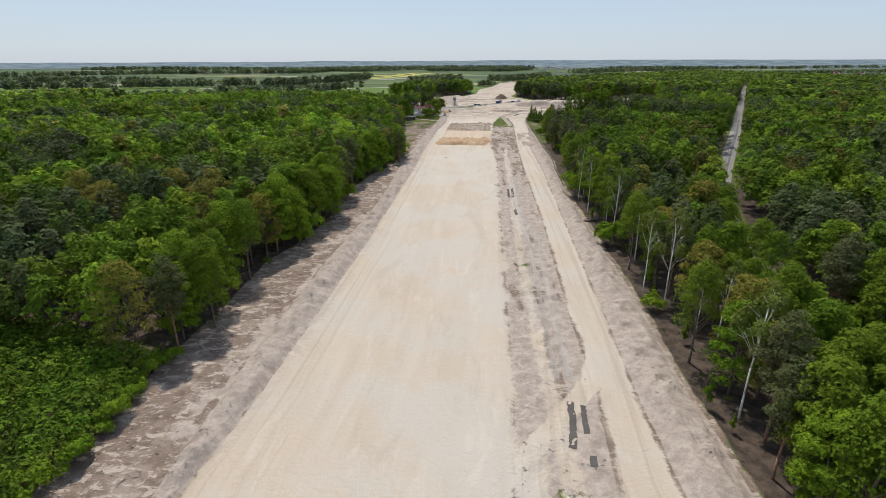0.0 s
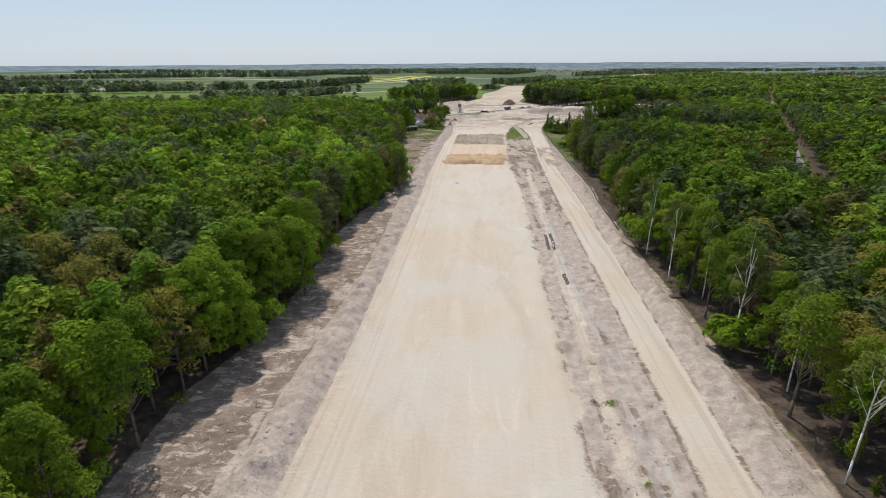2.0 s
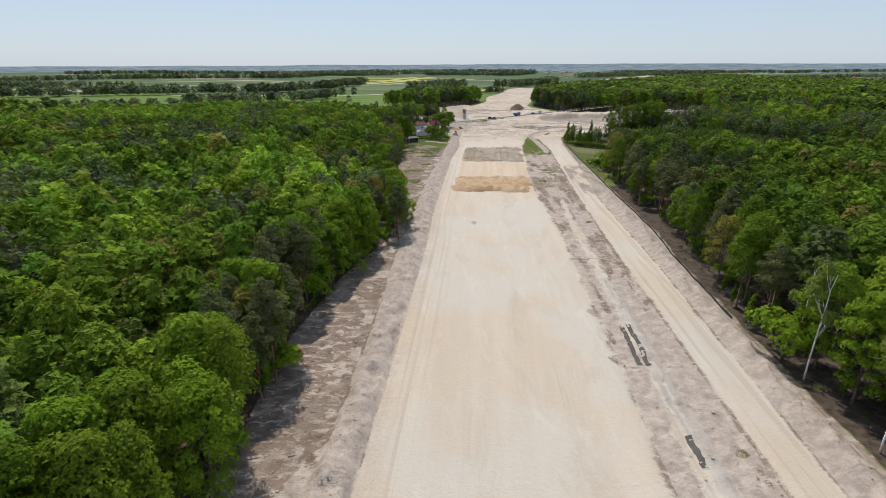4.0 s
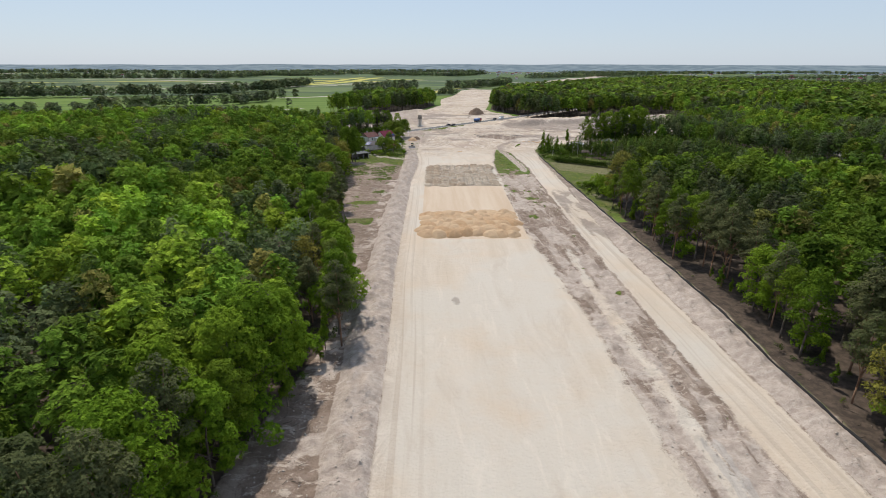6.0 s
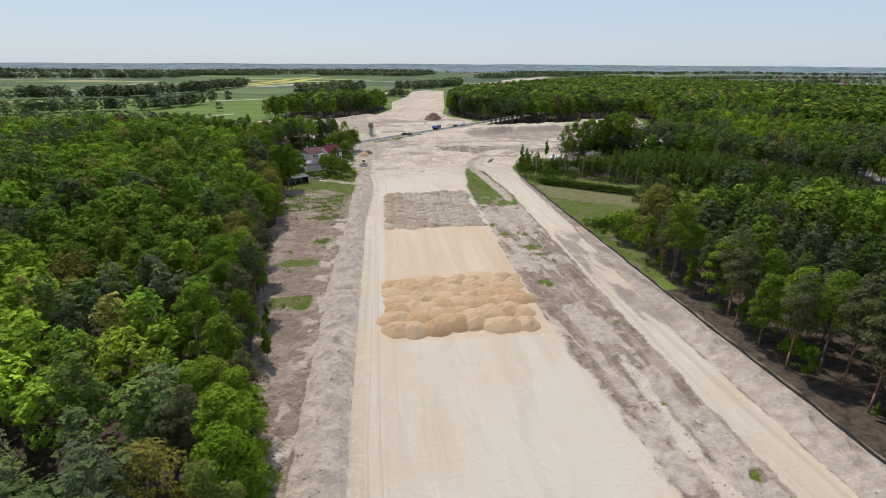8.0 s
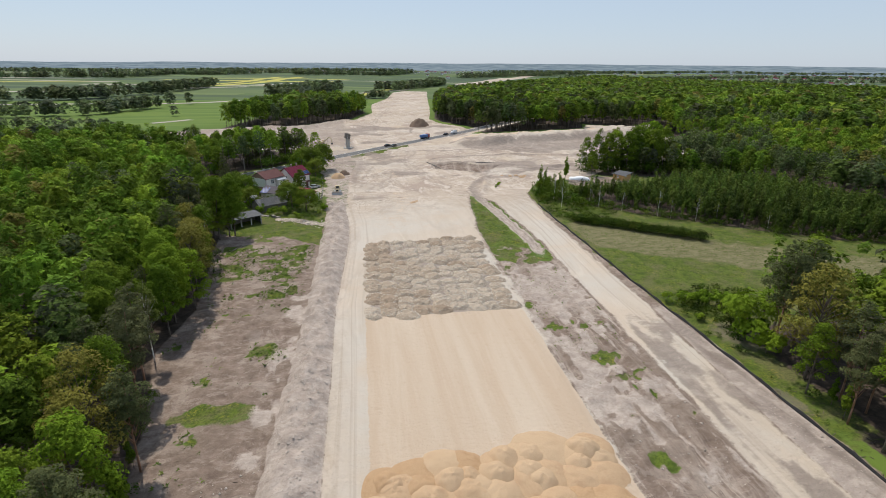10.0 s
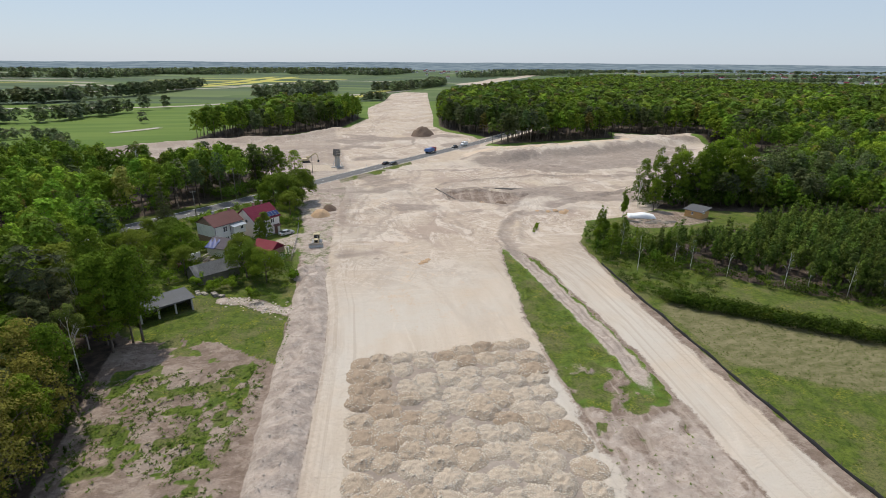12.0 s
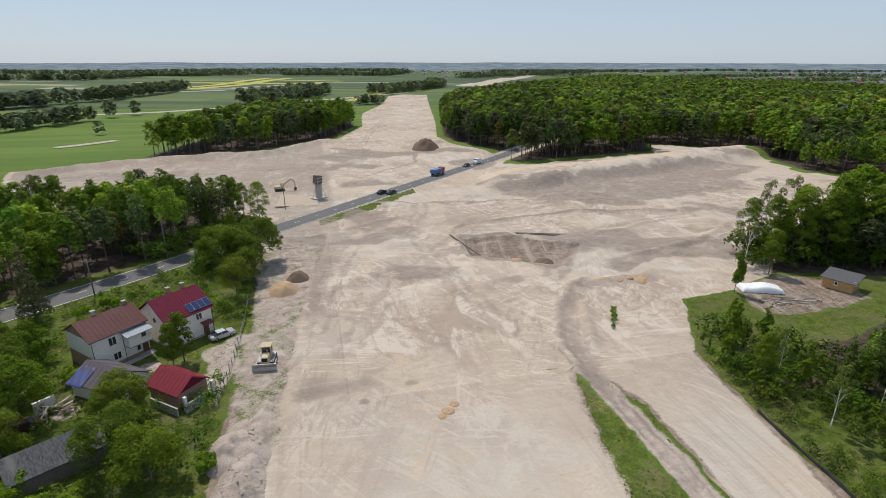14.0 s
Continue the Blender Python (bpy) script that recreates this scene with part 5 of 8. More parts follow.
side_ok = (ux > BANK_R(uy) + 1.4) & (d > -9) & (d <= -0.6) & (ux < 75) & (uy > 60) & (uy < 345) & (fbm(ux * 0.3, uy * 0.2, 2, 54) > 0.5)
mass("fence_brush", ux[side_ok], uy[side_ok], rng.uniform(0.5, 1.8, side_ok.sum()), BUSHES, "low brush and saplings between fence and forest", FRESH * 0.6, np.array([0.35, 0.3, 0.2, 0.15]), 23)
mass("undergrowth", ux[ok], uy[ok], rng.uniform(1.0, 3.6, ok.sum()), BUSHES, "patchy green undergrowth along the forest edge", FRESH * 0.8, np.array([0.35, 0.3, 0.2, 0.15]), 13)


lx_, ly_ = spots(-50, 72, 30, 348, 5.5, 58)
d = in_wood(lx_, ly_)
ok = (d > -0.8) & (d < 3.5) & (rng.uniform(0, 1, len(d)) < 0.55) & ~((lx_ < 0) & (ly_ < 80))
for x, y in zip(lx_[ok], ly_[ok]):
    G["slim" if rng.uniform() < 0.75 else "bush"].plant(x, y, rng.uniform(4.5, 9.5) if rng.uniform() < 0.7 else rng.uniform(2.5, 4.5), rng.uniform(0, 360))

# ---- heaps on the strip ----
def heap_mesh(name, r_, h_, seed, material, rough=0.16, ring=11, spoke=26):
    """A tipped heap: steep flanks, a rounded uneven top."""
    a = np.linspace(0, 2 * np.pi, spoke, endpoint=False)
    f = np.linspace(0, 1, ring)[:, None]
    wob = 1 + 0.16 * (fbm(np.cos(a) * 1.4 + seed * 3.1, np.sin(a) * 1.4, 3, seed) - 0.5) * 2
    x, y = f * r_ * wob * np.cos(a), f * r_ * wob * np.sin(a)
    z = h_ * np.clip(1.12 - 1.12 * f**1.45, 0, 0.96) + 0 * x
    z = z + (fbm(x * 1.1 + seed, y * 1.1, 4, seed + 5) - 0.5) * rough * 4 * h_ * (1 - f**4) - 0.28 * f**6
    i = np.arange(ring - 1)[:, None] * spoke
    j = np.arange(spoke)[None]
    k = (j + 1) % spoke
    q = np.stack([i + j, i + k, i + spoke + k, i + spoke + j], -1).reshape(-1, 4)[:, ::-1]
    return mesh_of(name, np.stack([x, y, z], -1).reshape(-1, 3), q, M[material], True)


OCTA = np.array([(1, 0, 0), (0, 1, 0), (-1, 0, 0), (0, -1, 0), (0, 0, 0.8), (0, 0, -0.6)])
OCTA_F = np.array([(0, 1, 4), (1, 2, 4), (2, 3, 4), (3, 0, 4), (1, 0, 5), (2, 1, 5), (3, 2, 5), (0, 3, 5)])
M["stone"] = worn("stone", (0.53, 0.455, 0.365), (0.8, 0.72, 0.61), 2, 0.9, 0.0)


def stones_on(me, seed, count):
    """Loose stones lying on a heap's surface."""
    r = np.random.default_rng(seed)
    co = np.empty(len(me.vertices) * 3, np.float32)
    me.vertices.foreach_get("co", co)
    co = co.reshape(-1, 3)
    at_ = co[(len(co) * r.uniform(0.16, 1, count) ** 0.5).astype(int)] + r.normal(0, 0.05, (count, 3)) * (1, 1, 0)
    v = OCTA[None] * (1, 1, 0.4) * r.uniform(0.6, 1.4, (count, 6, 1)) * r.uniform(0.05, 0.16, (count, 1, 1)) + at_[:, None] + (0, 0, 0.02)
    return mesh_of("stones", v.reshape(-1, 3), (OCTA_F[None] + 6 * np.arange(count)[:, None, None]).reshape(-1, 3), M["stone"])


M["gold_pale"] = worn("gold_pale", (0.46, 0.315, 0.19), (0.56, 0.405, 0.26), 1.2, 0.95, 0.4, dirt=(0.44, 0.29, 0.18), dirty=0.4)
M["gold_dark"] = worn("gold_dark", (0.40, 0.25, 0.135), (0.50, 0.335, 0.195), 1.2, 0.95, 0.4, dirt=(0.33, 0.19, 0.10), dirty=0.5)
gold_heaps = [heap_mesh("sand_mound", 3.5, 1.5, 500 + i, mat, 0.13, 13, 30) for i, mat in enumerate(("gold_sand", "gold_sand", "gold_pale", "gold_pale", "gold_dark"))]
stone_heaps = [heap_mesh("gravel_mound", 2.4, 0.56, 520 + i, "gravel", 0.4, 19, 42) for i in range(4)] + [heap_mesh("gravel_mound", 2.4, 0.46, 530 + i, "gravel_pale", 0.42, 19, 42) for i in range(2)] + [heap_mesh("gravel_mound", 2.4, 0.6, 534 + i, "gravel_brown", 0.36, 19, 42) for i in range(2)]
stone_tops = [stones_on(me, 540 + i, 210 if i < 4 else 300 if i < 6 else 130) for i, me in enumerate(stone_heaps)]


def heap(name, me, x, y, s, label, category, group, tall_=1.0):
    ob = new(name, me)
    ob.matrix_basis = pose(x, y, gz(x, y) + 0.02, 0, 0, rng.uniform(0, 360)) @ Matrix.Diagonal((s, s * rng.uniform(0.85, 1.2), s * tall_ * rng.uniform(0.8, 1.2), 1))
    return tagged(ob, label, category, group)


for row, (y0, count, low_) in enumerate(((303.2, 8, 1.0), (307.6, 8, 0.9), (312.0, 9, 0.75), (316.4, 8, 0.62), (320.8, 9, 0.5), (324.6, 9, 0.4))):
    for col in range(count):
        f = (col + 0.5 + rng.uniform(-0.22, 0.22)) / count
        y = y0 + rng.uniform(-1.2, 1.2) - (2.0 if row == 0 and col >= count - 3 else 0.0)
        x = np.interp(y, (300, 328), (-3.2, -0.9)) * (1 - f) + np.interp(y, (300, 328), (25.2, 28.6)) * f
        heap("sand_mound", gold_heaps[rng.integers(5)], x, y, rng.uniform(0.82, 1.08), "heap of damp orange sand tipped on the strip", "sand heap", "tipped sand heaps", low_)
for k in range(46):
    y, f = rng.uniform(304, 325), rng.uniform(0.06, 0.94)
    x = np.interp(y, (300, 328), (-3.2, -0.9)) * (1 - f) + np.interp(y, (300, 328), (26.2, 29.0)) * f
    heap("sand_mound", gold_heaps[rng.integers(5)], x, y, rng.uniform(0.5, 0.85), "small heap of damp orange sand between larger ones", "sand heap", "tipped sand heaps", 0.95)
for row in range(13):
    y = 366.0 + row * 3.5
    for col in range(9):
        f = (col + 0.5 + rng.uniform(-0.12, 0.12)) / 9
        x = np.interp(y, (364, 410), (1.6, 6.2)) * (1 - f) + np.interp(y, (364, 410), (32.2, 36.9)) * f
        pale = smooth_noise(np.array([x * 0.16]), np.array([y * 0.13]), 71)[0] > 0.54
        pick = 4 + rng.integers(2) if pale else 6 + rng.integers(2) if rng.uniform() < (0.5 if x < 14 else 0.25) else rng.integers(4)
        mound = heap("gravel_mound", stone_heaps[pick], x, y + (col % 2) * 1.2 + rng.uniform(-1.0, 1.0) - 0.6, rng.uniform(0.84, 1.1), "pale stony gravel heap" if pale else "heap of brown-grey gravel and stones", "gravel heap", "tipped gravel heaps")
        tagged(hang("loose_gravel", stone_tops[pick], mound), kind="stuff")

# loose stones

def scatter(name, x, y, size, material, label, category, lift=None):
    """Loose stones or clods joined as one mass."""
    n = len(x)
    z = height(x, y) + (0 if lift is None else lift)
    v = OCTA[None] * rng.uniform(0.6, 1.4, (n, 6, 1)) * size[:, None, None] * rng.uniform(0.6, 1.3, (n, 1, 3)) * (1, 1, 0.6)
    t = rng.uniform(0, 6.28, n)[:, None]
    v = np.stack([v[..., 0] * np.cos(t) - v[..., 1] * np.sin(t) + x[:, None], v[..., 0] * np.sin(t) + v[..., 1] * np.cos(t) + y[:, None], v[..., 2] + z[:, None]], -1)
    f = (OCTA_F[None] + 6 * np.arange(n)[:, None, None]).reshape(-1, 3)
    return tagged(new(name, mesh_of(name, v.reshape(-1, 3), f, M[material])), label, category, kind="stuff")


M["clod"] = worn("clod", (0.42, 0.35, 0.295), (0.56, 0.485, 0.415), 2, 0.95, 0.3)
n = 7500
y = rng.uniform(36, 452, n)
f = rng.beta(1.6, 1.6, n)
x = BANK_L(y) * (1 - f) + PAD_L(y) * f
x2 = HAUL_R(y) + 0.6 + (BANK_R(y) - HAUL_R(y)) * f
x = np.where((rng.uniform(0, 1, n) < 0.36) & (y < 330), x2, x)
scatter("clods", x, y, rng.uniform(0.06, 0.19, n) * rng.uniform(0.5, 1.2, n), "clod", "grey clods and lumps on the earth banks", "clods")
n = 2600
y = rng.uniform(40, 330, n)
x = np.where(rng.uniform(0, 1, n) < 0.55, STRIP_L(y) + (HAUL_L(y) - STRIP_L(y)) * rng.uniform(0.05, 0.95, n), WOOD_L(y) + (BANK_L(y) - WOOD_L(y)) * rng.uniform(0.1, 1, n))
scatter("rubble", x, y, rng.uniform(0.06, 0.24, n), "clod", "scattered rubble on the stripped soil", "rubble")

# felled twigs and roots on the stripped soil
n = 650
y = rng.uniform(42, 330, n)
side = rng.uniform(0, 1, n)
x = np.where(side < 0.6, WOOD_L(y) + (BANK_L(y) - WOOD_L(y)) * rng.uniform(0.05, 0.9, n), BANK_R(y) + rng.uniform(0.5, 5, n))
t, ln = rng.uniform(0, 3.14, n), rng.uniform(0.3, 1.3, n)
z = height(x, y)
loc = CUBE[None] * np.stack([ln, np.full(n, 0.05), np.full(n, 0.05)], -1)[:, None]
v = np.stack([loc[..., 0] * np.cos(t)[:, None] - loc[..., 1] * np.sin(t)[:, None] + x[:, None], loc[..., 0] * np.sin(t)[:, None] + loc[..., 1] * np.cos(t)[:, None] + y[:, None], loc[..., 2] + z[:, None] + 0.06], -1)
tagged(new("twigs", mesh_of("twigs", v.reshape(-1, 3), (CUBE_F[None] + 8 * np.arange(n)[:, None, None]).reshape(-1, 4), M["bark"])), "fallen twigs and roots left on stripped soil", "twigs", kind="stuff")

# wet wheel ruts and the long logs by the forest
M["wet_mud"] = worn("wet_mud", (0.075, 0.068, 0.062), (0.12, 0.105, 0.095), 3, 0.72, 0.3, dirt=(0.2, 0.17, 0.15))


def rut(points, width, label):
    v, f, _ = ribbon(points, width, 0.05, 0.5)
    v[:, :2] += rng.normal(0, 0.05, (len(v), 2))
    v[:, 2] = height(v[:, 0], v[:, 1]) + 0.07
    tagged(new("wheel_rut", mesh_of("wheel_rut", v, f, M["wet_mud"])), label, "rut", "wet wheel ruts", "structure")


rut([(18.3, 62.1), (17.6, 57.5), (16.5, 52.8)], 0.95, "dark wet wheel rut in the median")
rut([(19.9, 61.2), (19.3, 58), (18.9, 55.2)], 0.8, "dark wet wheel rut in the median")
rut([(18.5, 50.9), (18.2, 49.4)], 0.8, "short dark wet patch in the median")
rut([(24.9, 193.0), (24.2, 186), (23.7, 180.4)], 0.85, "dark wet wheel rut in the median")
rut([(26.3, 193.8), (25.7, 186), (25.0, 180.0)], 0.85, "dark wet wheel rut in the median")
rut([(23.6, 163.0), (23.3, 157.5)], 0.9, "short dark wet patch in the median")


def log(x, y, ln, r_, turn, lift=0.0):
    top = thing("log", pose(x, y, gz(x, y) + r_ + lift, 0, 0, turn), "felled brown log lying by the forest edge", "log", "felled logs")
    bm = bmesh.new()
    tube(bm, (-ln / 2, 0, 0), (ln / 2, 0, 0), r_, r_ * 0.75, 9)
    part("stem", bm, "bark", top, smooth=True)


for k in range(4):
    log(44.0 + 0.35 * k, 150.6 + 0.5 * k, 5 - 0.5 * k, 0.18, 6 + 5 * k)

# ---- silt fence ----
fence_pts = [(BANK_R(y) + 0.3 * math.sin(y * 0.4), y) for y in np.arange(196, 444, 4.0)]
fence = thing("silt_fence", Matrix(), "low black plastic fence along the haul road", "fence")
v, f, fence_c = ribbon(fence_pts, 0.05, 0.0, 2.0)
k = len(fence_c)
base = height(fence_c[:, 0], fence_c[:, 1])
wave = 0.52 + 0.14 * np.sin(np.arange(k) * 1.7)
fv = np.concatenate([np.c_[fence_c[:, 0] + o, fence_c[:, 1], base + z] for o, z in ((0, -0.2), (0.05 * np.sin(np.arange(k)), wave), (0.05 * np.sin(np.arange(k)) + 0.05, wave), (0.05, -0.2))])
hang("sheeting", mesh_of("sheeting", fv, sheet(k, 4), M["black_sheet"], True), fence)
post_me = bpy.data.meshes.new("post")
bm = bx(((0, 0, 0.35), (0.06, 0.06, 1.0)))
bm.to_mesh(post_me)
bm.free()
post_me.materials.append(M["bark"])
for i in range(0, k, 2):
    ob = hang("post", post_me, fence)
    ob.location = (fence_c[i, 0] + 0.09, fence_c[i, 1], base[i])

# ---- materials of the yard ----
M.update({
    "plaster_cream": worn("plaster_cream", (0.78, 0.75, 0.70), (0.84, 0.82, 0.78), 1.2, 0.9, 0.1, dirt=(0.42, 0.38, 0.33), dirty=0.35),
    "plaster_pink": worn("plaster_pink", (0.77, 0.70, 0.66), (0.83, 0.77, 0.73), 1.2, 0.9, 0.1, dirt=(0.42, 0.36, 0.32), dirty=0.3),
    "gable_brown": worn("gable_brown", (0.30, 0.19, 0.145), (0.37, 0.25, 0.19), 2, 0.85, 0.15),
    "roof_rust": worn("roof_rust", (0.115, 0.046, 0.042), (0.16, 0.07, 0.062), 1.6, 0.7, 0.1, dirt=(0.10, 0.065, 0.058), dirty=0.5),
    "roof_red": worn("roof_red", (0.13, 0.008, 0.03), (0.165, 0.014, 0.04), 1.4, 0.7, 0.05, dirt=(0.075, 0.014, 0.022), dirty=0.3),
    "roof_red_pale": worn("roof_red_pale", (0.21, 0.022, 0.035), (0.26, 0.036, 0.05), 1.4, 0.6, 0.05, dirt=(0.12, 0.025, 0.03), dirty=0.3),
    "roof_felt": worn("roof_felt", (0.10, 0.085, 0.095), (0.155, 0.135, 0.145), 1.2, 0.85, 0.1, dirt=(0.2, 0.17, 0.16), dirty=0.4),
    "roof_grey": worn("roof_grey", (0.085, 0.087, 0.092), (0.125, 0.127, 0.132), 1.5, 0.75, 0.1, dirt=(0.13, 0.13, 0.12), dirty=0.4),
    "barn_sheet": worn("barn_sheet", (0.06, 0.06, 0.062), (0.15, 0.15, 0.15), 0.7, 0.8, 0.2, dirt=(0.22, 0.215, 0.2), dirty=0.8, stretch=(1.6, 0.4, 0.4)),
    "awning_tin": worn("awning_tin", (0.30, 0.33, 0.36), (0.40, 0.43, 0.46), 1.5, 0.75, 0.05, dirt=(0.22, 0.22, 0.21), dirty=0.4),
    "old_board": worn("old_board", (0.13, 0.115, 0.10), (0.27, 0.245, 0.22), 3, 0.9, 0.4, dirt=(0.06, 0.055, 0.05), dirty=0.5, stretch=(4, 1, 1)),
    "blue_tarp": worn("blue_tarp", (0.05, 0.065, 0.20), (0.085, 0.11, 0.28), 2, 0.5, 0.2),
    "osb": worn("osb", (0.58, 0.33, 0.13), (0.68, 0.43, 0.20), 4, 0.8, 0.1),
    "white_film": worn("white_film", (0.80, 0.81, 0.82), (0.88, 0.88, 0.88), 1, 0.45, 0.3, dirt=(0.55, 0.54, 0.52), dirty=0.3),
    "timber": worn("timber", (0.42, 0.36, 0.28), (0.58, 0.51, 0.42), 3, 0.85, 0.2, stretch=(3, 1, 1)),
    "pvc": worn("pvc", (0.74, 0.74, 0.72), (0.80, 0.80, 0.78), 2, 0.4, 0.0),
    "brown_door": worn("brown_door", (0.13, 0.06, 0.035), (0.18, 0.09, 0.055), 3, 0.5, 0.1),
    "tyre": worn("tyre", (0.015, 0.015, 0.016), (0.035, 0.034, 0.033), 3, 0.85, 0.1),
    "steel": worn("steel", (0.38, 0.38, 0.38), (0.52, 0.51, 0.5), 3, 0.4, 0.05, 0.7),
    "car_silver": worn("car_silver", (0.48, 0.51, 0.54), (0.55, 0.58, 0.61), 1, 0.3, 0.0, 0.5, dirty=0.05),
    "car_black": worn("car_black", (0.02, 0.02, 0.022), (0.035, 0.035, 0.038), 1, 0.3, 0.0, dirty=0.1),
    "car_wine": worn("car_wine", (0.10, 0.025, 0.02), (0.14, 0.04, 0.03), 1, 0.4, 0.0, dirty=0.2),
    "van_white": worn("van_white", (0.72, 0.73, 0.74), (0.8, 0.8, 0.8), 1, 0.35, 0.0, dirty=0.1),
    "truck_red": worn("truck_red", (0.30, 0.03, 0.03), (0.38, 0.05, 0.045), 1, 0.4, 0.0),
    "tipper_blue": worn("tipper_blue", (0.06, 0.13, 0.32), (0.10, 0.19, 0.42), 1, 0.45, 0.0),
    "digger_yellow": worn("digger_yellow", (0.50, 0.40, 0.22), (0.62, 0.53, 0.36), 2, 0.6, 0.1, dirt=(0.42, 0.36, 0.28), dirty=0.5),
    "lamp_glass": worn("lamp_glass", (0.7, 0.7, 0.68), (0.8, 0.8, 0.78), 1, 0.15, 0.0),
    "tail_red": worn("tail_red", (0.35, 0.02, 0.02), (0.45, 0.03, 0.03), 1, 0.2, 0.0),
})
gm, gn, gl, gb = blank("glass")
gb.inputs["Base Color"].default_value = (0.035, 0.045, 0.055, 1)
gb.inputs["Roughness"].default_value = 0.06
gb.inputs["Specular IOR Level"].default_value = 0.8
M["glass"] = gm
pm, pn, pll, pb = blank("solar_cell")
pb.inputs["Base Color"].default_value = (0.03, 0.05, 0.14, 1)
pb.inputs["Roughness"].default_value = 0.12
M["solar_cell"] = pm


# ---- houses ----
def gable_roof(parent, ln, dp, eave, ridge, over, material, thick=0.14, ribs=0, label="", gap=0.0):
    """Two pitched slabs with ribs, the ridge along x."""
    for s in (-1, 1):
        run, rise = dp / 2 + over, (ridge - eave) * (dp / 2 + over) / (dp / 2)
        bm = bmesh.new()
        y0, z0 = s * run, ridge - rise
        prof = [(y0, z0), (y0, z0 + thick), (s * 0.001, ridge + thick), (s * 0.001, ridge)]
        solid(bm, prof, -ln / 2 - over, ln / 2 + over, "x")
        slab = part("roof", bm, material, parent, label)
        pitch = math.atan2(rise, run)
        for i in range(ribs):
            x = -ln / 2 - over + (ln + 2 * over) * (i + 0.5) / ribs
            b2 = bx(((x, s * run / 2, ridge - rise / 2 + thick + 0.02), (0.035, math.hypot(run, rise), 0.03), Matrix.Rotation(-s * pitch, 3, "X")))
            part("roof_seam", b2, material, slab)


def shell(parent, ln, dp, eave, ridge, material, gable_mat=None, gable_from=None, name="wall"):
    """Four walls 0.3 m thick; the ends rise to the ridge."""
    for s in (-1, 1):
        part(name, bx(((0, s * (dp / 2 - 0.15), eave / 2 - 0.2), (ln, 0.3, eave + 0.4))), material, parent)
    for s in (-1, 1):
        x0, x1 = s * (ln / 2 - 0.3), s * ln / 2
        d = dp / 2 - 0.302
        bm = bmesh.new()
        solid(bm, [(-d, -0.4), (d, -0.4), (d, eave), (0, ridge - 0.02), (-d, eave)] if gable_mat is None else [(-d, -0.4), (d, -0.4), (d, eave), (-d, eave)], min(x0, x1), max(x0, x1), "x")
        part(name, bm, material, parent)
        if gable_mat:
            bm = bmesh.new()
            d = dp / 2 - 0.05
            solid(bm, [(-d, eave + 0.003), (d, eave + 0.003), (0, ridge - 0.04)], min(x0, x1), max(x0, x1), "x")
            part("gable", bm, gable_mat, parent, "brown-clad gable end")


def window(parent, x, y, z, w_, h_, turn=0, bars=1, sill=True, name="window"):
    """A white framed window standing proud of a wall that faces -y before the turn."""
    win = hang(name, None, parent)
    win.matrix_basis = pose(x, y, z, 0, 0, turn)
    t = 0.09
    fr = [((s * (w_ / 2 - t / 2), 0, 0), (t, 0.12, h_)) for s in (-1, 1)] + [((0, 0, s * (h_ / 2 - t / 2)), (w_ - 2 * t, 0.12, t)) for s in (-1, 1)]
    fr += [((-w_ / 2 + w_ * (i + 1) / (bars + 1), 0, 0), (0.07, 0.11, h_ - 2 * t)) for i in range(bars)]
    part("window_frame", bx(*fr), "pvc", win)
    part("pane", bx(((0, 0.01, 0), (w_ - 0.1, 0.03, h_ - 0.1))), "glass", win)
    if sill:
        part("window_sill", bx(((0, -0.08, -h_ / 2 - 0.05), (w_ + 0.25, 0.28, 0.06))), "pvc", win)
    return win


def chimney(parent, x, y, z0, z1, material="gable_brown"):
    c = part("chimney", bx(((x, y, (z0 + z1) / 2), (0.55, 0.45, z1 - z0))), material, parent)
    part("chimney_cap", bx(((x, y, z1 + 0.05), (0.7, 0.6, 0.1))), "concrete", c)
    return c


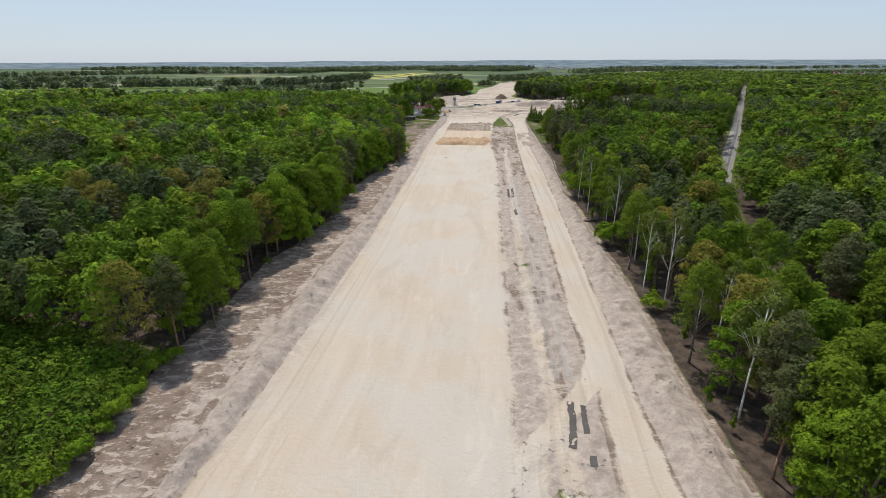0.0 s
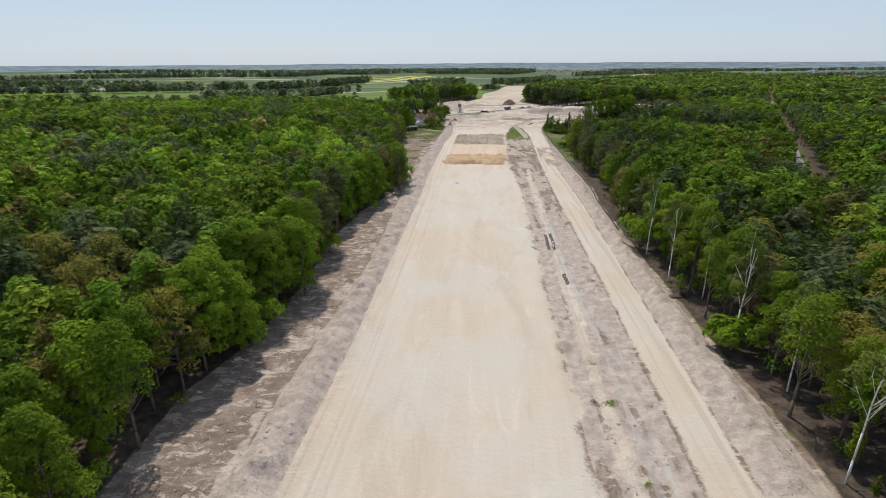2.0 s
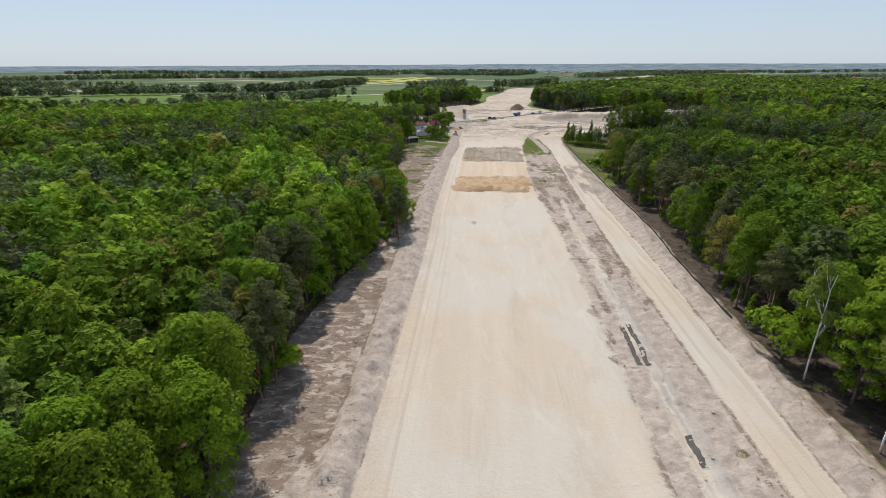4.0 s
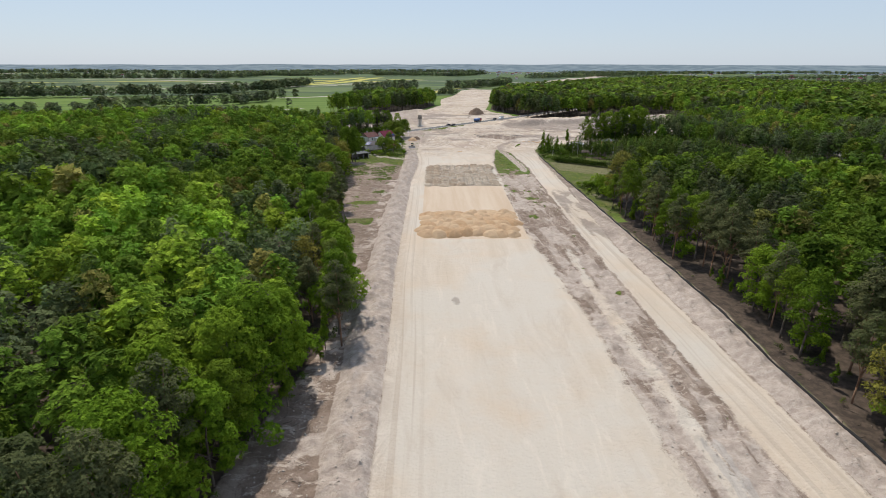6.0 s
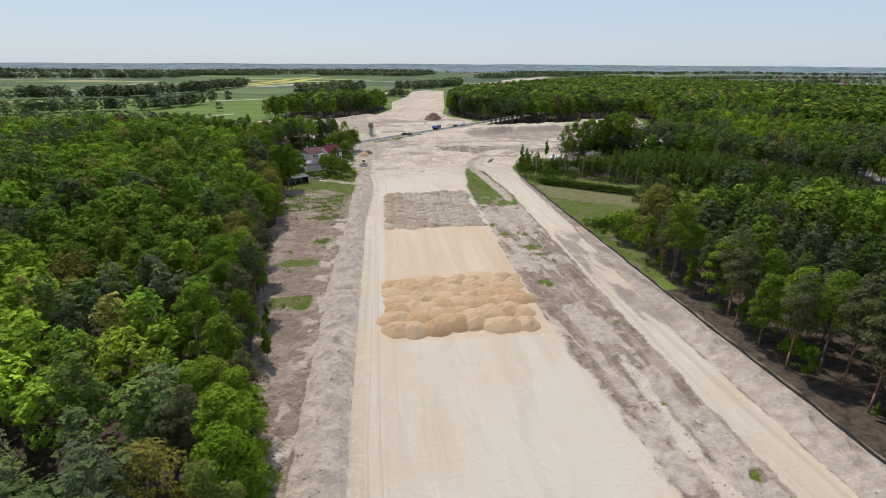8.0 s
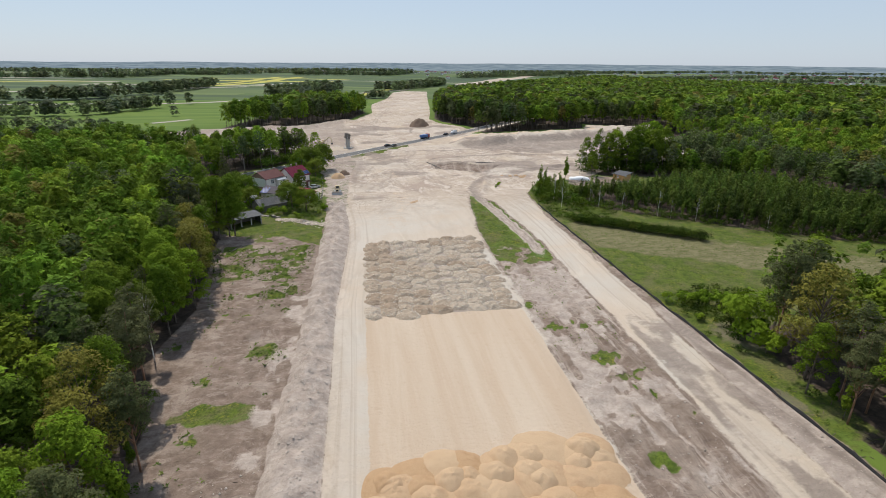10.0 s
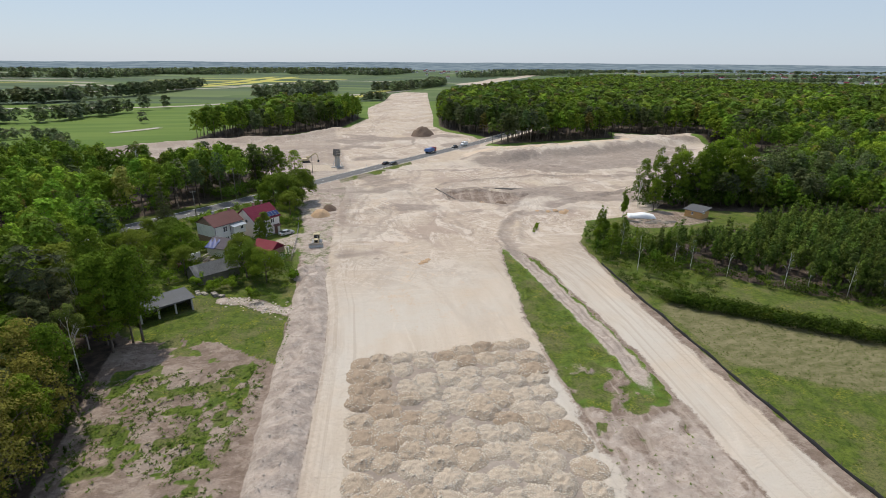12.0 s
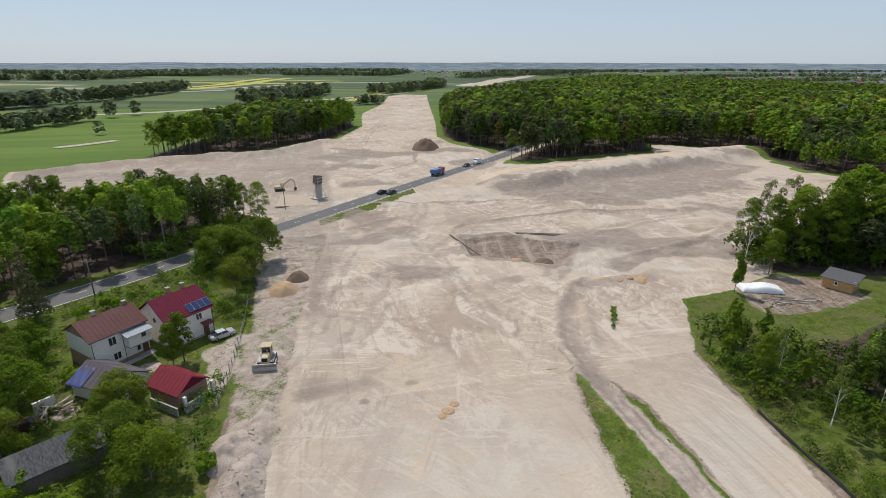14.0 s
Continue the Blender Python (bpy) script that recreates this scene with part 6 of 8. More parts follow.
def house_cream(m):
    h = thing("house", m, "two-storey cream plastered house with rust-red sheet roof", "house")
    ln, dp, eave, ridge = 8.6, 7.4, 5.7, 7.8
    shell(h, ln, dp, eave, ridge, "plaster_cream", "gable_brown")
    gable_roof(h, ln, dp, eave, ridge, 0.35, "roof_rust", ribs=14)
    part("plinth", bx(((0, 0, 0.2), (ln + 0.08, dp + 0.08, 0.7))), "gable_brown", h)
    f = -dp / 2
    part("band", bx(((-ln / 2 - 0.012, 0, 1.4), (0.03, dp - 0.1, 2.4))), "gable_brown", h, "bare brown lower wall")
    window(h, -1.2, f - 0.03, 4.35, 1.25, 1.5)
    window(h, -0.9, f - 0.03, 1.6, 1.25, 1.3)
    window(h, 2.5, f - 0.03, 1.5, 0.7, 1.2, bars=0)
    window(h, -ln / 2 - 0.03, -2.2, 1.5, 0.9, 1.2, turn=-90)
    bay = part("bay", bx(((2.3, f - 0.75, 3.75), (3.6, 1.5, 2.0))), "plaster_cream", h, "enclosed cream balcony")
    part("bay_floor", bx(((2.3, f - 0.76, 2.68), (3.75, 1.62, 0.14))), "concrete", bay)
    window(h, 2.9, f - 1.53, 4.15, 0.9, 0.95, bars=0)
    part("awning", bx(((2.2, f - 0.9, 5.05), (4.3, 2.3, 0.07), Matrix.Rotation(radians(11), 3, "X"))), "awning_tin", h, "pale blue-grey tin canopy")
    door = part("door", bx(((3.6, f - 0.03, 1.15), (0.95, 0.1, 2.05))), "brown_door", h, "dark brown front door")
    part("door_handle", bx(((3.28, f - 0.11, 1.1), (0.12, 0.06, 0.03))), "steel", door)
    part("door_step", bx(((3.4, f - 0.7, 0.08), (2.2, 1.3, 0.18))), "concrete", h)
    part("path", bx(((1.0, f - 0.9, 0.03), (6.0, 1.2, 0.1))), "concrete", h)
    for x in (-ln / 2 + 0.1, 0.35):
        bm = bmesh.new()
        tube(bm, (x, f - 0.08, 0), (x, f - 0.08, eave - 0.2), 0.05, 0.05, 7)
        part("downpipe", bm, "roof_felt", h)
    part("gutter", bx(((0, f - 0.36, eave - 0.17), (ln + 0.6, 0.13, 0.1))), "roof_felt", h)
    chimney(h, -1.2, 0.5, 7.0, 8.5, "concrete")
    chimney(h, 3.6, 0.4, 7.0, 8.4)
    part("skylight", bx(((-1.6, -1.6, 6.98), (0.7, 0.9, 0.08), Matrix.Rotation(radians(27.8), 3, "X"))), "roof_rust", h)
    return h


def house_pink(m):
    h = thing("house", m, "pale pink house with deep red sheet roof", "house")
    ln, dp, eave, ridge = 8.2, 8.4, 5.2, 8.0
    shell(h, ln, dp, eave, ridge, "plaster_pink")
    gable_roof(h, ln, dp, eave, ridge, 0.4, "roof_red", ribs=16)
    f = -dp / 2
    part("plinth", bx(((0, 0, 0.1), (ln + 0.06, dp + 0.06, 0.5))), "concrete", h)
    window(h, 1.6, f - 0.03, 4.0, 1.2, 1.3)
    window(h, -1.4, f - 0.03, 4.0, 1.2, 1.3)
    window(h, -1.2, f - 0.03, 1.5, 1.2, 1.3)
    window(h, ln / 2 + 0.03, -1.5, 4.0, 1.0, 1.3, turn=90)
    window(h, ln / 2 + 0.03, 1.5, 1.5, 1.0, 1.3, turn=90)
    door = part("door", bx(((2.6, f - 0.03, 1.1), (1.0, 0.1, 2.1))), "brown_door", h)
    part("door_handle", bx(((2.25, f - 0.1, 1.05), (0.12, 0.06, 0.03))), "steel", door)
    part("porch_roof", bx(((2.6, f - 0.7, 2.6), (2.0, 1.5, 0.08), Matrix.Rotation(radians(8), 3, "X"))), "roof_rust", h)
    bm = bmesh.new()
    tube(bm, (-ln / 2 - 0.12, -0.6, 4.6), (-ln / 2 - 0.03, -0.6, 4.6), 0.42, 0.42, 16)
    part("satellite_dish", bm, "roof_grey", h)
    chimney(h, -0.4, 0.8, 7.2, 8.9)
    chimney(h, 2.2, 0.7, 7.2, 8.9)
    for i in range(4):
        x = 0.6 + 1.05 * i
        panel = part("solar_panel", bx(((x, -3.6, 5.9), (0.98, 1.75, 0.06), Matrix.Rotation(radians(33.7), 3, "X"))), "steel", h, "dark blue solar panel on the roof")
        part("cell_sheet", bx(((x, -3.622, 5.936), (0.9, 1.66, 0.03), Matrix.Rotation(radians(33.7), 3, "X"))), "solar_cell", panel)
    for x in (ln / 2 - 0.1, -ln / 2 + 0.12):
        bm = bmesh.new()
        tube(bm, (x, f - 0.08, 0), (x, f - 0.08, eave - 0.2), 0.05, 0.05, 7)
        part("downpipe", bm, "roof_felt", h)
    part("gutter", bx(((0, f - 0.42, eave - 0.26), (ln + 0.7, 0.13, 0.1))), "roof_felt", h)
    return h


def garage(m):
    h = thing("garage", m, "small red gabled garage with pale red roof and cluttered front", "garage")
    ln, dp, eave, ridge = 6.0, 4.8, 2.4, 4.0
    shell(h, ln, dp, eave, ridge, "gable_brown")
    gable_roof(h, ln, dp, eave, ridge, 0.35, "roof_red_pale", ribs=9)
    bm = bmesh.new()
    solid(bm, [(-2.2, 2.35), (2.2, 2.35), (0, 3.9)], ln / 2 + 0.004, ln / 2 + 0.05, "x")
    part("gable_board", bm, "roof_red", h, "red boarded gable")
    for y in (-2.3, 2.3):
        part("gate_post", bx(((ln / 2 + 1.2, y, 1.1), (0.4, 0.4, 2.5))), "plaster_cream", h)
    part("yard_wall", bx(((ln / 2 + 1.6, -1.0, 0.6), (0.2, 3.4, 1.6))), "concrete", h)
    part("yard_wall", bx(((1.4, -3.6, 0.6), (5.6, 0.2, 1.5))), "concrete", h)
    for i in range(6):
        part("stored_board", bx(((ln / 2 + 0.5 + 0.12 * i, -1.4 + 0.5 * i, 0.5 + 0.12 * i), (0.15, 2.2, 0.12), Matrix.Rotation(radians(-20 + 11 * i), 3, "Z"))), "old_board", h)
    return h


def barn(m, ln, dp, eave, ridge, roof, wall, label, patch=None):
    h = thing("barn", m, label, "barn")
    shell(h, ln, dp, eave, ridge, wall)
    gable_roof(h, ln, dp, eave, ridge, 0.3, roof, ribs=int(ln / 0.75))
    if patch:
        rise = math.atan2(ridge - eave, dp / 2)
        for i in range(3):
            part("roof_patch", bx(((-ln / 2 + 0.9 + 1.9 * i, -dp / 4 - 0.3, (eave + ridge) / 2 + 0.13), (1.5, dp / 2 * 0.9, 0.03), Matrix.Rotation(rise, 3, "X"))), patch, h)
    for i in range(int(ln / 0.42)):
        part("board", bx(((-ln / 2 + 0.25 + 0.42 * i, -dp / 2 - 0.015, eave / 2), (0.36, 0.03, eave - 0.1))), wall, h)
    return h


def open_shed(m):
    h = thing("open_shed", m, "open-fronted shed with grey felt roof on pale posts", "shed")
    ln, dp = 9.6, 4.6
    for i in range(4):
        x = -ln / 2 + 0.25 + (ln - 0.5) * i / 3
        part("post", bx(((x, -dp / 2 + 0.2, 1.15), (0.3, 0.3, 2.7))), "concrete", h)
    part("back_wall", bx(((0, dp / 2 - 0.1, 1.25), (ln, 0.2, 2.9))), "old_board", h)
    for s in (-1, 1):
        part("side_wall", bx(((s * (ln / 2 - 0.1), 0.1, 1.2), (0.2, dp - 0.65, 2.7))), "old_board", h)
    slab = part("roof", bx(((0, 0, 2.75), (ln + 0.7, dp + 0.9, 0.16), Matrix.Rotation(radians(4.5), 3, "X"))), "roof_grey", h, "grey bitumen felt roof")
    for i in range(9):
        part("felt_seam", bx(((-ln / 2 + 0.1 + i * 1.18, 0, 2.835), (0.05, dp + 0.86, 0.015), Matrix.Rotation(radians(4.5), 3, "X"))), "roof_grey", slab)
    part("beam", bx(((0, -dp / 2 + 0.2, 2.42), (ln, 0.2, 0.2))), "old_board", h)
    return h


def at(x, y, turn=0.0, lift=0.0):
    return pose(x, y, gz(x, y) + lift, 0, 0, turn)


house_cream(at(-23.3, 477.9, 45))
house_pink(at(-14.1, 483.3, 42))
garage(at(-10.1, 463.6, -40))
barn(at(-20.0, 467.3, -34), 8.2, 6.0, 2.3, 4.0, "roof_felt", "plaster_cream", "low outbuilding with dark felt roof and blue tarpaulin corner", None)
tarp = thing("tarpaulin", at(-23.6, 467.1, -34, 2.35), "blue tarpaulin tied over a broken roof corner", "tarpaulin")
bm = bmesh.new()
bmesh.ops.create_grid(bm, x_segments=10, y_segments=10, size=1.0)
for v in bm.verts:
    v.co = (v.co.x * 1.5, v.co.y * 1.5, 0.62 + v.co.y * 0.75 + 0.06 * math.sin(v.co.x * 7 + v.co.y * 4))
bmesh.ops.solidify(bm, geom=bm.faces[:], thickness=0.03)
part("cover", bm, "blue_tarp", tarp, smooth=True)
barn(at(-21.2, 451.6, 32), 9.4, 5.6, 2.2, 3.9, "barn_sheet", "old_board", "weathered grey wooden barn with patched corrugated roof")
open_shed(at(-27.6, 434.9, 31))
barn(at(-46.5, 452.5, 30), 7.0, 5.5, 2.6, 4.2, "roof_red_pale", "plaster_cream", "small white outbuilding with red roof")


def car(m, paint, label, ln=4.4, wd=1.75, ht=1.45, van=False, category="car"):
    c = thing(category, m, label, category)
    bm = bmesh.new()
    hood = 0.62 * ht
    prof = [(-ln / 2, 0.32), (-ln / 2, hood * 0.9), (-ln * 0.47, hood), (-ln * 0.24, hood * 1.06), (ln * 0.36, hood * 1.06), (ln / 2 - 0.05, hood), (ln / 2, 0.35), (ln * 0.4, 0.24), (-ln * 0.42, 0.24)]
    if van:
        prof = [(-ln / 2, 0.35), (-ln / 2, hood * 0.9), (-ln * 0.36, hood * 1.05), (-ln * 0.2, ht), (ln / 2 - 0.08, ht), (ln / 2, hood), (ln / 2, 0.35)]
    solid(bm, prof, -wd / 2, wd / 2, "y")
    bmesh.ops.bevel(bm, geom=[e for e in bm.edges if e.calc_face_angle(0) > 0.8], offset=0.09, segments=2, affect="EDGES")
    body = part("body", bm, paint, c, smooth=False)
    bm = bmesh.new()
    top = [(-ln * 0.25, hood), (-ln * 0.1, ht - 0.05), (ln * 0.22, ht - 0.05), (ln * 0.38, hood)] if not van else [(-ln * 0.345, hood * 1.1), (-ln * 0.225, ht * 0.95), (-ln * 0.06, ht * 0.95), (-ln * 0.06, hood * 1.1)]
    solid(bm, top, -wd * 0.43 - 0.09 * van, wd * 0.43 + 0.09 * van, "y")
    part("glass", bm, "glass", c)
    if not van:
        bm = bx(((ln * 0.06, 0, ht - 0.03), (ln * 0.34, wd * 0.8, 0.07)), bevel=0.03)
        part("roof", bm, paint, c)
        for s in (-1, 1):
            part("pillar", bx(((ln * 0.07, s * wd * 0.432, (hood + ht) / 2), (0.09, 0.03, ht - hood - 0.05))), paint, c)
    for sx in (-0.31, 0.3):
        for s in (-1, 1):
            bm = bmesh.new()
            tube(bm, (sx * ln, s * (wd / 2 - 0.2), 0.32), (sx * ln, s * (wd / 2 + 0.01), 0.32), 0.32, 0.32, 16)
            wheel = part("wheel", bm, "tyre", c, smooth=False)
            bm = bmesh.new()
            tube(bm, (sx * ln, s * wd / 2, 0.32), (sx * ln, s * (wd / 2 + 0.025), 0.32), 0.2, 0.17, 12)
            part("rim", bm, "steel", wheel)
    for s in (-1, 1):
        part("headlight", bx(((-ln / 2 + 0.06, s * wd * 0.36, hood * 0.84), (0.14, 0.34, 0.14)), bevel=0.03), "lamp_glass", c)
        part("tail_light", bx(((ln / 2 - 0.04, s * wd * 0.4, hood * 0.84), (0.12, 0.22, 0.18)), bevel=0.03), "tail_red", c)
        part("mirror", bx(((-ln * 0.2, s * (wd / 2 + 0.08), hood * 1.1), (0.12, 0.18, 0.12)), bevel=0.03), paint, c)
    return c


car(at(-6.6, 480.2, 213), "car_silver", "silver saloon car parked beside the pink house")
car(at(-28.6, 459.8, 25), "car_wine", "old wine-red car parked on the grass")
car(at(35.2, 578.2, 226, 0.06), "car_black", "black car driving on the asphalt road")
car(at(38.6, 577.0, 46, 0.06), "car_black", "black car driving on the asphalt road")
car(at(80.8, 622.0, 44, 0.06), "car_black", "dark car driving on the asphalt road")
car(at(88.0, 628.2, 44, 0.06), "van_white", "white delivery van on the asphalt road", 5.4, 2.0, 2.4, True, "van")


def truck(m):
    c = thing("tipper_truck", m, "red-cabbed lorry with blue tipping body on the road", "truck")
    part("chassis", bx(((0.4, 0, 0.85), (7.4, 1.1, 0.3))), "black_sheet", c)
    cab = part("cab", bx(((-3.0, 0, 1.9), (1.9, 2.4, 2.1)), bevel=0.16), "truck_red", c)
    part("windscreen", bx(((-3.93, 0, 2.3), (0.08, 2.1, 0.8))), "glass", cab)
    for s in (-1, 1):
        part("side_window", bx(((-3.1, s * 1.185, 2.35), (0.9, 0.06, 0.65))), "glass", cab)
        part("headlight", bx(((-3.95, s * 0.85, 1.15), (0.08, 0.35, 0.2))), "lamp_glass", cab)
    bm = bmesh.new()
    solid(bm, [(-1.9, 1.15), (-1.9, 2.6), (-1.4, 2.75), (4.0, 2.75), (4.3, 1.7), (3.8, 1.15)], -1.25, 1.25, "y")
    body = part("tipper_body", bm, "tipper_blue", c)
    for i in range(6):
        for s in (-1, 1):
            part("rib", bx(((-1.5 + i * 1.05, s * 1.28, 1.95), (0.12, 0.08, 1.5))), "tipper_blue", body)
    for x in (-2.9, 1.3, 2.7):
        for s in (-1, 1):
            bm = bmesh.new()
            tube(bm, (x, s * 0.85, 0.52), (x, s * 1.24, 0.52), 0.52, 0.52, 16)
            wheel = part("wheel", bm, "tyre", c)
            bm = bmesh.new()
            tube(bm, (x, s * 1.23, 0.52), (x, s * 1.27, 0.52), 0.28, 0.24, 12)
            part("rim", bm, "steel", wheel)
    return c


truck(at(63.2, 606.5, 224, 0.06))


# ---- machines and structures of the works ----
def bulldozer(m):
    c = thing("bulldozer", m, "pale yellow bulldozer with wide steel blade on bare soil", "bulldozer")
    for s in (-1, 1):
        bm = bmesh.new()
        solid(bm, [(-1.9, 0.35), (-1.5, 0), (1.5, 0), (1.9, 0.4), (1.6, 0.95), (-1.5, 0.95)], s * 1.0 - 0.3, s * 1.0 + 0.3, "x")
        tr = part("track", bm, "grey_sheet", c)
        for i in range(9):
            part("track_plate", bx(((s * 1.0, -1.45 + 0.36 * i, 0.97), (0.64, 0.22, 0.05))), "steel", tr)
    part("hull", bx(((0, 0.1, 0.85), (1.35, 3.6, 0.7)), bevel=0.06), "digger_yellow", c)
    hood = part("engine_hood", bx(((0, -0.95, 1.5), (1.1, 1.7, 0.75)), bevel=0.08), "digger_yellow", c)
    part("grille", bx(((0, -1.82, 1.45), (0.85, 0.06, 0.6))), "black_sheet", hood)
    bm = bmesh.new()
    tube(bm, (0.3, -0.7, 1.8), (0.3, -0.7, 2.6), 0.07, 0.06, 9)
    part("exhaust", bm, "steel", hood)
    cab = part("cab", bx(((0, 0.75, 2.05), (1.35, 1.35, 1.35)), bevel=0.06), "glass", c)
    part("cab_roof", bx(((0, 0.75, 2.79), (1.6, 1.6, 0.14)), bevel=0.05), "digger_yellow", cab)
    for sx in (-1, 1):
        for sy in (-1, 1):
            part("cab_post", bx(((sx * 0.68, 0.75 + sy * 0.68, 2.05), (0.12, 0.12, 1.4))), "digger_yellow", cab)
    bm = bmesh.new()
    solid(bm, [(-2.75, 0.08), (-2.55, 0.02), (-2.42, 0.6), (-2.62, 1.25), (-2.74, 1.25), (-2.58, 0.6)], -1.9, 1.9, "x")
    part("blade", bm, "steel", c, "wide worn steel blade")
    for s in (-1, 1):
        part("push_arm", bx(((s * 1.45, -1.3, 0.5), (0.16, 2.6, 0.24))), "digger_yellow", c)
    part("ripper", bx(((0, 2.1, 0.75), (1.2, 0.4, 0.35))), "digger_yellow", c)
    return c


def excavator(m):
    c = thing("excavator", m, "dusty yellow excavator standing on pale sand", "excavator")
    for s in (-1, 1):
        bm = bmesh.new()
        solid(bm, [(-1.9, 0.35), (-1.5, 0), (1.5, 0), (1.9, 0.35), (1.5, 0.85), (-1.5, 0.85)], s * 1.1 - 0.3, s * 1.1 + 0.3, "y")
        part("track", bm, "grey_sheet", c)
    part("undercarriage", bx(((0, 0, 0.7), (2.0, 1.8, 0.5))), "grey_sheet", c)
    part("engine_deck", bx(((-0.7, 0, 1.55), (2.6, 2.5, 1.0)), bevel=0.1), "digger_yellow", c)
    cab = part("cab", bx(((0.9, 0.75, 2.1), (1.3, 1.0, 1.7)), bevel=0.08), "digger_yellow", c)
    part("cab_window", bx(((1.53, 0.75, 2.3), (0.08, 0.85, 1.0)), ((0.95, 1.235, 2.3), (0.9, 0.06, 0.8))), "glass", cab)
    part("boom", bx(((2.3, -0.3, 3.1), (4.0, 0.4, 0.55), Matrix.Rotation(radians(-35), 3, "Y")), ((4.4, -0.3, 4.1), (1.7, 0.38, 0.5), Matrix.Rotation(radians(15), 3, "Y"))), "digger_yellow", c)
    part("stick", bx(((5.5, -0.3, 2.6), (0.36, 0.34, 3.2), Matrix.Rotation(radians(-12), 3, "Y"))), "digger_yellow", c)
    bm = bmesh.new()
    solid(bm, [(5.5, 1.2), (6.1, 1.2), (6.2, 0.5), (5.6, 0.1), (5.1, 0.4)], -0.85, 0.25, "y")
    part("bucket", bm, "grey_sheet", c)
    return c


def pier(m):
    c = thing("bridge_pier", m, "unfinished concrete bridge pier with formwork on top", "pier")
    part("column", bx(((0, 0, 2.6), (2.0, 1.5, 6.0)), bevel=0.12), "concrete", c)
    part("footing", bx(((0, 0, 0.15), (5.0, 3.6, 0.7)), bevel=0.05), "concrete", c)
    form = part("formwork", bx(((-0.1, 0, 6.9), (2.4, 2.2, 2.9), Matrix.Rotation(radians(10), 3, "Y"))), "old_board", c, "dark boarded formwork")
    for s in (-1, 1):
        part("wale", bx(((-0.1, s * 1.15, 6.5), (2.7, 0.14, 0.2)), ((-0.1, s * 1.15, 7.6), (2.7, 0.14, 0.2))), "timber", form)
    part("platform", bx(((0, 0, 5.35), (3.4, 2.9, 0.12))), "timber", c)
    for sx in (-1, 1):
        for sy in (-1, 1):
            part("rail_post", bx(((sx * 1.6, sy * 1.35, 5.9), (0.07, 0.07, 1.1))), "steel", c)
    part("brace", bx(((2.4, 0, 2.2), (0.14, 0.14, 5.4), Matrix.Rotation(radians(-28), 3, "Y"))), "steel", c)
    part("brace", bx(((-2.4, 0, 2.2), (0.14, 0.14, 5.4), Matrix.Rotation(radians(28), 3, "Y"))), "steel", c)
    return c


bulldozer(at(1.7, 469.8, -6))
excavator(at(-1.5, 592, 8))
pier(at(12.6, 577.2, 44))
pad = thing("concrete_pad", at(5.5, 577, -4, 0.05), "pale levelled blinding slab beside the pier", "slab")
part("slab", bx(((0, 0, 0.0), (14, 17, 0.3)), bevel=0.05), "gravel_pale", pad)


def heap_at(x, y, s, me, label):
    ob = new("soil_mound", me)
    ob.matrix_basis = at(x, y, rng.uniform(0, 360)) @ Matrix.Diagonal((s, s, s, 1))
    tagged(ob, label, "soil heap")


M["bank_earth"] = worn("bank_earth", (0.31, 0.25, 0.21), (0.49, 0.41, 0.35), 1.5, 0.95, 0.8, dirt=(0.26, 0.205, 0.17), dirty=0.5)
dark_heap = heap_mesh("soil_mound", 2.8, 1.6, 560, "brown_soil", 0.3)
heap_at(3.4, 498.0, 1.35, heap_mesh("soil_mound", 2.6, 1.4, 561, "gold_sand"), "heap of pale brown sand beside bare ground")
heap_at(6.2, 504.0, 0.95, dark_heap, "small heap of dark brown gravel")
heap_at(73.5, 679.0, 3.0, dark_heap, "large heap of dark brown soil beyond the road")
clay_heap = heap_mesh("soil_mound", 2.6, 0.75, 562, "gold_sand", 0.45)
for x, y, s in ((81.5, 485.5, 0.75), (83.2, 487.2, 0.5), (79.0, 487.0, 0.45), (76.0, 486.0, 0.4), (73.0, 487.4, 0.35), (27.0, 450.3, 0.42), (28.2, 451.6, 0.32), (26.0, 449.2, 0.28), (57.5, 505.5, 0.7), (60.0, 507.0, 0.55), (55.0, 508.0, 0.4)):
    heap_at(x, y, s, clay_heap, "low spill of orange clay on the works")
heap_at(-0.6, 448.5, 1.5, heap_mesh("soil_mound", 3.0, 0.9, 563, "bank_earth", 0.4, 15, 36), "rounded grey end of the earth bank")
heap_at(66.0, 503.5, 1.0, heap_mesh("soil_mound", 3.0, 1.1, 564, "brown_soil", 0.3), "low spoil heap beside the shallow pit")


# ---- poles, posts, hut, covered stack ----
def utility_pole(x, y, h_, label="weathered wooden utility pole with crossarm", arm=True):
    c = thing("utility_pole", at(x, y, 40), label, "utility pole", "utility poles")
    bm = bmesh.new()
    tube(bm, (0, 0, -0.4), (0, 0, h_), 0.15, 0.1, 9)
    part("pole", bm, "old_board", c, smooth=True)
    if arm:
        part("crossarm", bx(((0, 0, h_ - 0.4), (1.7, 0.1, 0.12))), "old_board", c)
        for s in (-0.75, 0, 0.75):
            bm = bmesh.new()
            tube(bm, (s, 0, h_ - 0.34), (s, 0, h_ - 0.14), 0.05, 0.04, 7)
            part("insulator", bm, "pvc", c)


